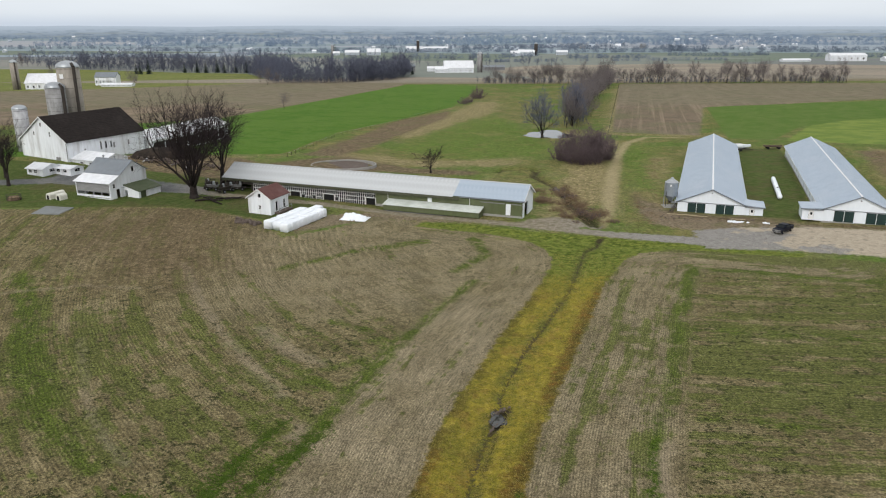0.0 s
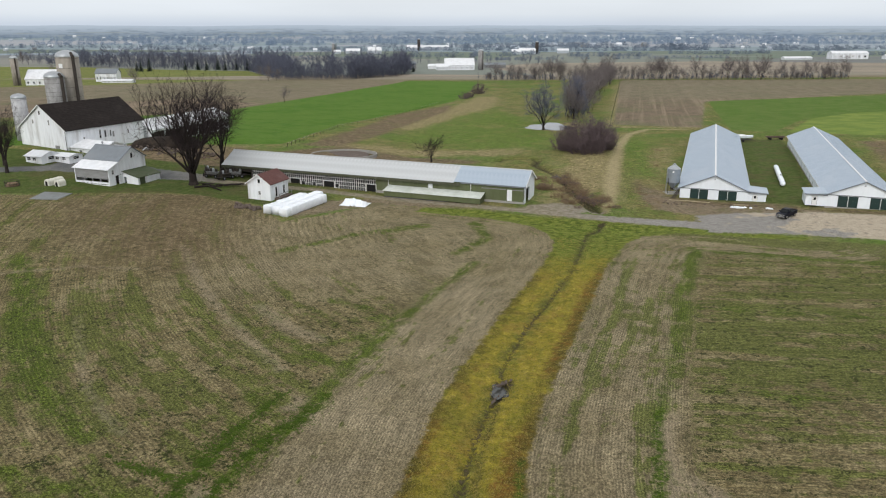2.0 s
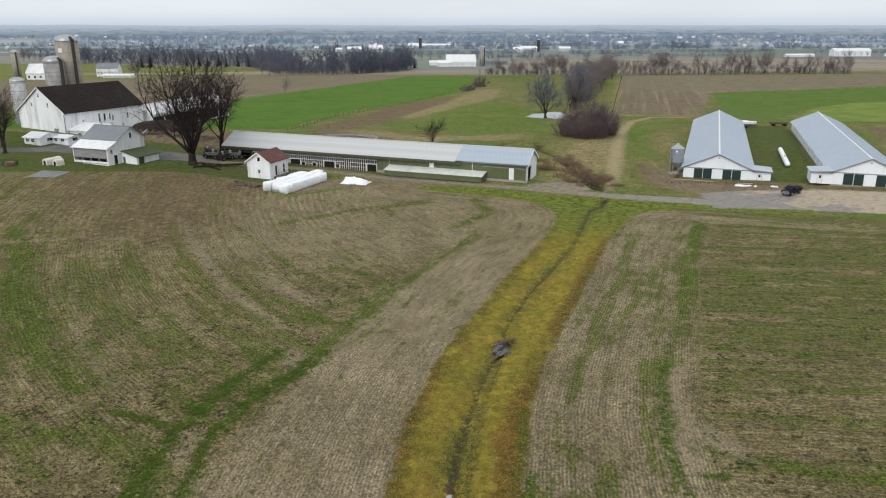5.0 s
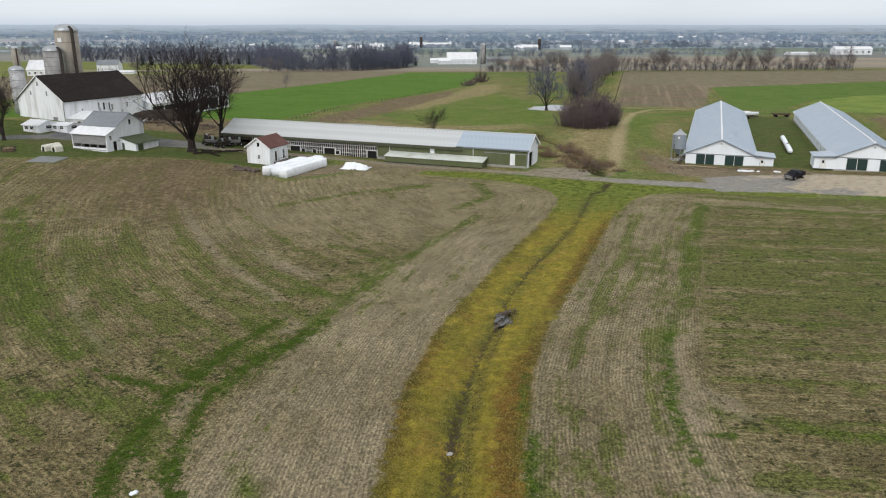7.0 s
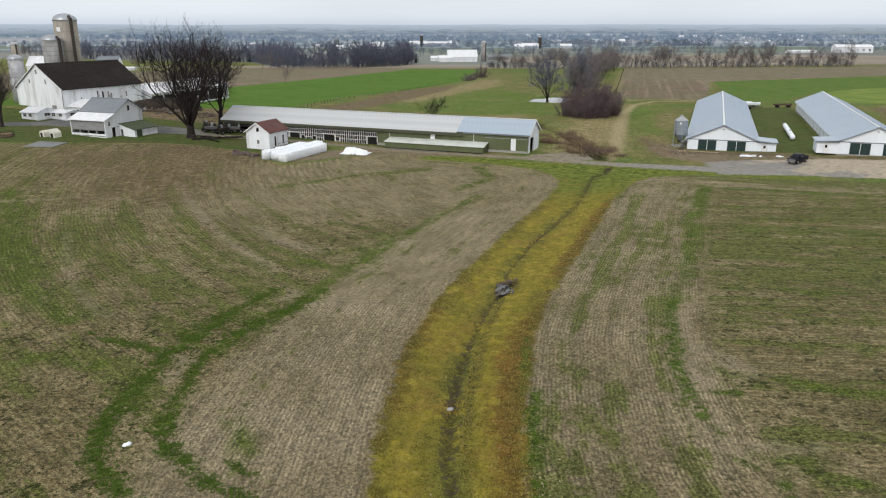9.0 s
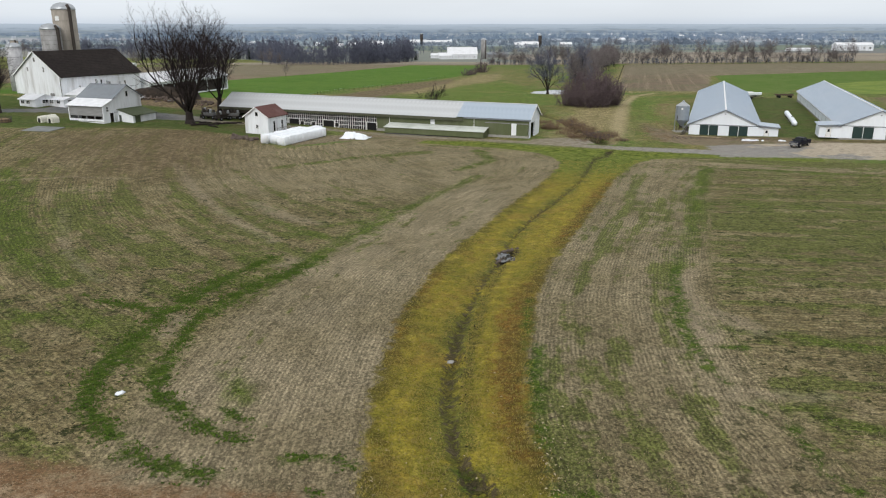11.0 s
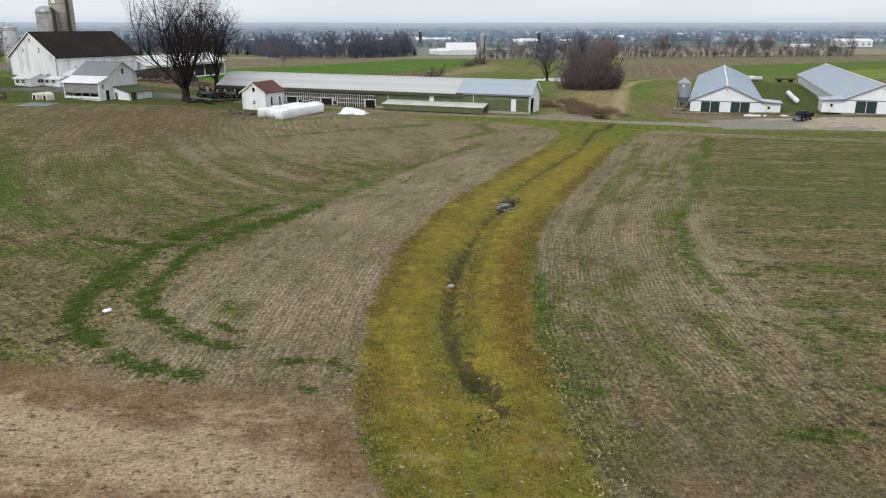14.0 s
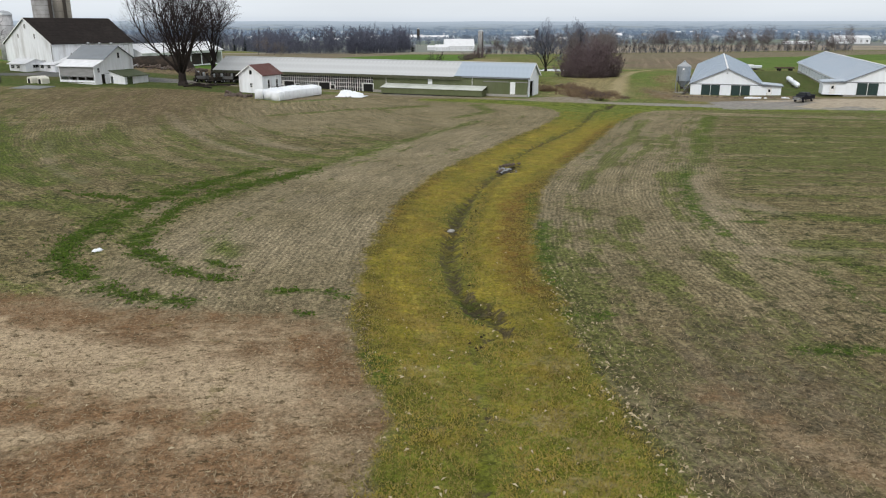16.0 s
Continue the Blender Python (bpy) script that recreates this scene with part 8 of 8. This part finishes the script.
far_barn("white_shed", -2, 884, 4, 14, 10, 4.0, 7.0, ROOF_WHITE, "low white shed beside the valley barn", "valley farm")
far_barn("white_shed", 62, 930, 10, 26, 10, 4.0, 6.0, ROOF_GREY, "grey-roofed open shed beside the valley barn", "valley farm", BOARD_GREY)
far_silo(43, 888, 3.1, 21, STAVE_PALE, "pale concrete silo beside the valley barn")
far_barn("farmhouse", -40, 900, 20, 12, 9.5, 6.0, 9.0, ROOF_GREY, "far farmhouse by bare trees", "valley farm", BOARD_GREY)
far_barn("white_shed", -14, 910, -10, 9, 6, 3.5, 5.5, ROOF_WHITE, "small white shed at the valley farm", "valley farm")
far_barn("turkey_house", 582, 1100, 0, 52, 16, 8.0, 11.0, ROOF_WHITE, "long white farm building on the far rise", "far farm")
far_barn("turkey_house", 655, 1090, 0, 50, 14, 4.0, 6.5, ROOF_WHITE, "long low white farm building on the far rise", "far farm")
far_barn("white_shed", 500, 1080, 8, 42, 9.5, 2.5, 4.0, ROOF_WHITE, "low white farm building on the far rise", "far farm")
for x, y, L, W, he, hr in ((-168, 1415, 26, 14, 5, 9), (-128, 1408, 24, 14, 6, 12), (-196, 1404, 12, 10, 4, 7), (150, 1370, 30, 14, 6, 10), (128, 1352, 16, 10, 5, 9), (215, 1380, 20, 10, 5, 8), (-60, 1600, 34, 14, 6, 11), (-20, 1650, 60, 16, 6, 9)):
    far_barn("white_barn", x, y, rnd.uniform(-15, 15), L, W, he, hr, ROOF_WHITE, "white barn of a distant farm", "distant farms", HAZE_SIDING)
far_silo(-204, 1410, 2.8, 17, STAVE_PALE, "pale silo of a distant farm")
far_silo(166, 1366, 3.0, 20, DARK_STEEL, "dark silo of a distant farm")
far_silo(-52, 1590, 3.0, 22, DARK_STEEL, "dark silo of a distant farm")
VILLAGE = [far_barn("village_house", 330 + 60 * i, 1700 + 10 * i, 15 * i, 13, 8.5, 6, 10, m, "small distant house in the valley", "distant houses", w) for i, (m, w) in enumerate(((HAZE_ROOF, HAZE_SIDING), (ROOF_WHITE, HAZE_SIDING), (ROOF_GREY, BOARD_GREY)))]
for i in range(110):
    y = 1500 + 1600 * rnd.random()
    x = rnd.uniform(-0.58, 0.58) * y
    if i % 3 == 0:
        x = rnd.gauss(0.12 if i % 2 else 0.42, 0.09) * y
    c = copy_thing(rnd.choice(VILLAGE[:2] if rnd.random() < 0.85 else VILLAGE), Matrix.Translation((x, y, ground_at(x, y))) @ Matrix.Rotation(rnd.uniform(0, 3.1), 4, "Z"))
    s = rnd.uniform(0.45, 0.8)
    c.scale = (s * rnd.uniform(0.8, 1.6), s, s)

# ---- the hazy distance: a glowing backdrop far behind everything, low wooded ridges painted on ----


def distance():
    n, R = 120, 3500.0
    v = []
    for i in range(n + 1):
        a = radians(-62 + 124 * i / n)
        x, y = R * math.sin(a), R * math.cos(a)
        crest = 29 + 3.5 * noise.noise((i * 0.13, 0.0, 4.0)) + 1.5 * noise.noise((i * 0.5, 2.0, 1.0))
        v += [(x, y, -40.0), (x, y, crest)]
    f = [(2 * i, 2 * i + 2, 2 * i + 3, 2 * i + 1) for i in range(n)]
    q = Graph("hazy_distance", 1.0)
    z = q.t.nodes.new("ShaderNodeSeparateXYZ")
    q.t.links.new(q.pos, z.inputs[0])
    # haze painted as a glow that brightens with height
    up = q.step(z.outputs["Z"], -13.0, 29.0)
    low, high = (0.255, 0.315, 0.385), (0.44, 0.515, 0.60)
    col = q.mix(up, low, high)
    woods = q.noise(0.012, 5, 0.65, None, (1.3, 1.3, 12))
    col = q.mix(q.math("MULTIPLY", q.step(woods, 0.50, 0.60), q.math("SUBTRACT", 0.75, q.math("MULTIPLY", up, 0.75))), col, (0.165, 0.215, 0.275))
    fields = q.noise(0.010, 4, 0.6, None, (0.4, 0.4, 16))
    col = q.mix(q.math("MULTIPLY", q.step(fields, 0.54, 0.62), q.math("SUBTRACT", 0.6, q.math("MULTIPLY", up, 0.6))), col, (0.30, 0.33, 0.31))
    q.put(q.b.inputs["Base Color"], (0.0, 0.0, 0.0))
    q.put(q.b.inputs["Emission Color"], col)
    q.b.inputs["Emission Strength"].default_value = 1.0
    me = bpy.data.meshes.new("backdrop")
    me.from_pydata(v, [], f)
    solid("backdrop", me, q.m, Matrix.Identity(4), "glowing backdrop strip painted with hazy blue-grey wooded ridges", "backdrop", kind="structure")


distance()

# fence posts along the green field and the barn
def fence(x0, y0, x1, y1, n, label, h=1.2, bars=1):
    F = thing("pasture_fence", pose(x0, y0, 0), label, "fence", "fences")
    pts = [(x0 + (x1 - x0) * i / (n - 1), y0 + (y1 - y0) * i / (n - 1)) for i in range(n)]
    post = Shape().box(-0.055, 0.055, -0.055, 0.055, -0.5, h).mesh("post")
    post.materials.append(BARK)
    for x, y in pts:
        part("post", post, BARK, F, at=Matrix.Translation((x - x0, y - y0, ground_at(x, y))))
    for k in range(bars):
        part("wire", Shape().tube([(x - x0, y - y0, ground_at(x, y) + h * (0.9 - 0.4 * k)) for x, y in pts], 0.012, 3), GALV, F)


fence(-48, 226, -41, 286, 16, "weathered post and wire fence beside the green field")
fence(-41, 286, -22, 340, 14, "weathered post and wire fence beside the green field")
fence(-22, 340, -1, 408, 16, "weathered post and wire fence beside the green field")
fence(66, 296, 140, 600, 40, "post and wire fence along the ploughed field")

# ---- ground litter, grass and stubble close to the camera ----


def strew(name, n, place, make, material, label, category):
    """Many small pieces in one object."""
    r = random.Random(len(name) * 31 + n)
    s = Shape()
    done = 0
    while done < n:
        p = place(r)
        done += 1
        if p is None:
            continue
        make(s, r, p[0], p[1], ground_here(*p))
    me = bpy.data.meshes.new(name)
    me.from_pydata(s.v, [], s.f)
    return solid(name, me, material, Matrix.Identity(4), label, category, kind="stuff")


def edge_x(y, left):
    pts = WAY_L if left else WAY_R[::-1]
    return float(np.interp(y, [p[1] for p in pts], [p[0] for p in pts]))


def gully_d(x, y):
    best = 9.0
    for (a, b, w), (c, d, v) in zip(GULLY, GULLY[1:]):
        if min(b, d) - 1.5 <= y <= max(b, d) + 1.5:
            ex, ey = c - a, d - b
            k = max(0.0, min(1.0, ((x - a) * ex + (y - b) * ey) / (ex * ex + ey * ey)))
            best = min(best, math.hypot(x - a - k * ex, y - b - k * ey) - (w + k * (v - w)))
    return best


def ground_here(x, y):
    z = ground_at(x, y)
    d = min(x - edge_x(y, True), edge_x(y, False) - x)
    return z - 0.22 * max(0.0, min(1.0, d / 4)) - 0.02


def in_way(r):
    y = 12 + 116 * r.random() ** 2.3
    a, b = edge_x(y, True), edge_x(y, False)
    x = a + (b - a) * r.random() + r.gauss(0, 0.25)
    return (x, y) if gully_d(x, y) > 0.3 else None


def blades(s, r, x, y, z):
    for i in range(3):
        a, h = r.uniform(0, 6.28), r.uniform(0.04, 0.12)
        dx, dy = math.cos(a) * 0.022, math.sin(a) * 0.022
        lx, ly = r.gauss(0, 0.07), r.gauss(0, 0.07)
        px, py = x + r.gauss(0, 0.05), y + r.gauss(0, 0.05)
        s.add([(px - dx, py - dy, z), (px + dx, py + dy, z), (px + lx, py + ly, z + h)], [(0, 1, 2)])


strew("waterway_grass", 52000, in_way, blades, BLADE, "olive and yellow winter grass of the waterway", "grass")


def in_field(r):
    y = 13 + 60 * r.random() ** 1.8
    x = r.uniform(-0.62, 0.62) * (y + 4)
    a, b = edge_x(y, True), edge_x(y, False)
    return None if a - 0.2 < x < b + 0.2 else (x, y)


def stalk(s, r, x, y, z):
    a, l = r.uniform(0, 6.28), r.uniform(0.05, 0.16)
    w = r.uniform(0.008, 0.016)
    dx, dy = math.cos(a), math.sin(a)
    up = r.uniform(0.0, 0.09)
    s.add([(x - dy * w, y + dx * w, z + 0.03), (x + dy * w, y - dx * w, z + 0.03), (x + dx * l, y + dy * l, z + 0.035 + up)], [(0, 1, 2)])


strew("corn_residue", 60000, in_field, stalk, STRAW, "broken corn stalks lying on the field", "stubble")


def in_bare(r):
    y = 13 + 16 * r.random()
    if r.random() < 0.06:
        return edge_x(y, False) + r.gauss(1.2, 0.7), y
    return -1.6 - 24 * r.random() ** 1.3 - 0.1 * (y - 13), y


def straw(s, r, x, y, z):
    a, l, w = r.uniform(0, 6.28), r.uniform(0.06, 0.20), r.uniform(0.006, 0.013)
    dx, dy = math.cos(a), math.sin(a)
    s.add([(x - dy * w, y + dx * w, z + 0.035), (x + dy * w, y - dx * w, z + 0.035), (x + dx * l + dy * w, y + dy * l - dx * w, z + 0.05 + r.uniform(0, 0.05)), (x + dx * l - dy * w, y + dy * l + dx * w, z + 0.05 + r.uniform(0, 0.05))], [(0, 1, 2, 3)])


strew("loose_straw", 5500, in_bare, straw, STRAW, "loose corn stalks and straw on the bare brown soil", "straw")


WEED_RUNS = [(p, q) for line in WEEDS[:9] for p, q in zip(line, line[1:])]
WEED_SHARE = list(np.cumsum([math.hypot(q[0] - p[0], q[1] - p[1]) * (p[2] + q[2]) for p, q in WEED_RUNS]))


def in_weeds(r):
    k = r.random() * WEED_SHARE[-1]
    p, q = WEED_RUNS[next(i for i, v in enumerate(WEED_SHARE) if v >= k)]
    k = r.random()
    w = (p[2] + q[2]) * 0.65
    x, y = p[0] + (q[0] - p[0]) * k + r.gauss(0, w), p[1] + (q[1] - p[1]) * k + r.gauss(0, w)
    return (x, y) if noise.noise((x * 0.8, y * 0.8, 7.0)) > r.uniform(-0.35, 0.25) else None


def rosette(s, r, x, y, z):
    for i in range(4):
        a, l = r.uniform(0, 6.28), r.uniform(0.06, 0.17)
        dx, dy = math.cos(a), math.sin(a)
        s.add([(x, y, z + 0.02), (x + dx * l * 0.5 - dy * l * 0.3, y + dy * l * 0.5 + dx * l * 0.3, z + 0.05 + l * 0.3), (x + dx * l, y + dy * l, z + 0.04), (x + dx * l * 0.5 + dy * l * 0.3, y + dy * l * 0.5 - dx * l * 0.3, z + 0.05 + l * 0.3)], [(0, 1, 2, 3)])


strew("green_weeds", 7000, in_weeds, rosette, HERB, "dark green weeds growing in streaks through the stubble", "weeds")


def in_husks(r):
    k = r.random()
    if k < 0.35:
        y = 14 + 20 * r.random()
        return edge_x(y, False) + abs(r.gauss(0, 0.7)) - 0.2, y
    if k < 0.65:
        y = 15 + 14 * r.random()
        return r.uniform(-4, 7.5), y
    y = 14 + 26 * r.random()
    return r.uniform(-0.55, 0.6) * (y + 3), y


def husk(s, r, x, y, z):
    a, l = r.uniform(0, 6.28), r.uniform(0.04, 0.11)
    w = l * r.uniform(0.2, 0.45)
    dx, dy = math.cos(a), math.sin(a)
    s.add([(x - dx * l, y - dy * l, z + 0.05), (x + dy * w, y - dx * w, z + 0.11), (x + dx * l, y + dy * l, z + 0.06), (x - dy * w, y + dx * w, z + 0.08)], [(0, 1, 2, 3)])


strew("corn_husks", 620, in_husks, husk, HUSK, "pale corn husks and cobs scattered over grass and soil", "litter")


def in_gully(r):
    i = r.randrange(len(GULLY) - 1)
    k = r.random()
    (a, b, w), (c, d, v) = GULLY[i], GULLY[i + 1]
    g = 0.10 + 0.7 * (w + (v - w) * k)
    return a + (c - a) * k + r.gauss(0, g), b + (d - b) * k + r.gauss(0, 0.3)


def clod(s, r, x, y, z):
    q = r.uniform(0.02, 0.09)
    d = gully_d(x, y)
    z -= 0.40 * max(0.0, min(1.0, (0.35 - d) / 0.6))
    v = [(x + q * r.uniform(0.7, 1.2) * a, y + q * r.uniform(0.7, 1.2) * b, z + q * c * 0.8) for a, b, c in ((1, 0, 0), (0, 1, 0), (-1, 0, 0), (0, -1, 0), (0, 0, 1.1), (0, 0, -1))]
    s.add(v, [(0, 1, 4), (1, 2, 4), (2, 3, 4), (3, 0, 4), (1, 0, 5), (2, 1, 5), (3, 2, 5), (0, 3, 5)])


strew("ditch_clods", 4200, in_gully, clod, MUD, "dark clods and stones along the eroded ditch", "clods")


BANKS = ([(50, 164), (53.5, 184), (60, 208), (67, 232)], [(108, 156), (118, 180), (130, 208), (140, 234)], [(34.5, 150), (33.5, 160), (32.5, 172), (33, 186)], [(28.5, 150), (27.4, 160), (26.2, 172), (26, 186)], [(43, 150), (46, 158), (45.5, 170)])


def on_bank(r):
    line = BANKS[r.choice((0, 0, 1, 1, 2, 2, 3, 4))]
    i = r.randrange(len(line) - 1)
    k = r.random()
    x, y = line[i][0] + (line[i + 1][0] - line[i][0]) * k + r.gauss(0, 1.5), line[i][1] + (line[i + 1][1] - line[i][1]) * k + r.gauss(0, 1.5)
    return (x, y) if noise.noise((x * 0.35, y * 0.35, 3.0)) > r.uniform(-0.4, 0.2) else None


def weed_clump(s, r, x, y, z):
    for i in range(5):
        a, h = r.uniform(0, 6.28), r.uniform(0.12, 0.48)
        dx, dy = math.cos(a) * 0.03, math.sin(a) * 0.03
        px, py = x + r.gauss(0, 0.2), y + r.gauss(0, 0.2)
        z0 = ground_at(px, py) - 0.1
        s.add([(px - dx, py - dy, z0), (px + dx, py + dy, z0), (px + r.gauss(0, 0.25), py + r.gauss(0, 0.25), z0 + h)], [(0, 1, 2)])


DRY_STALK = Graph("tall_dry_weed_stalks", 0.95)
DRY_STALK = DRY_STALK.done(DRY_STALK.mix(DRY_STALK.random(True), (0.36, 0.285, 0.165), (0.135, 0.088, 0.052)))
strew("dry_weeds", 5200, on_bank, weed_clump, DRY_STALK, "tall dry tan weeds on the banks by the creek and poultry houses", "weeds")

heap("puddle_stones", 5.3, 67.6, 6.8, 68.8, 34, 0.13, 0.35, "dark muddy stones and clods at the rim of the puddle", "stones", 21, 0.05)
heap("ditch_stones", 4.6, 63.6, 5.2, 65.2, 26, 0.11, 0.25, "brown stones washed down the grassed ditch below the puddle", "stones", 22, 0.04)
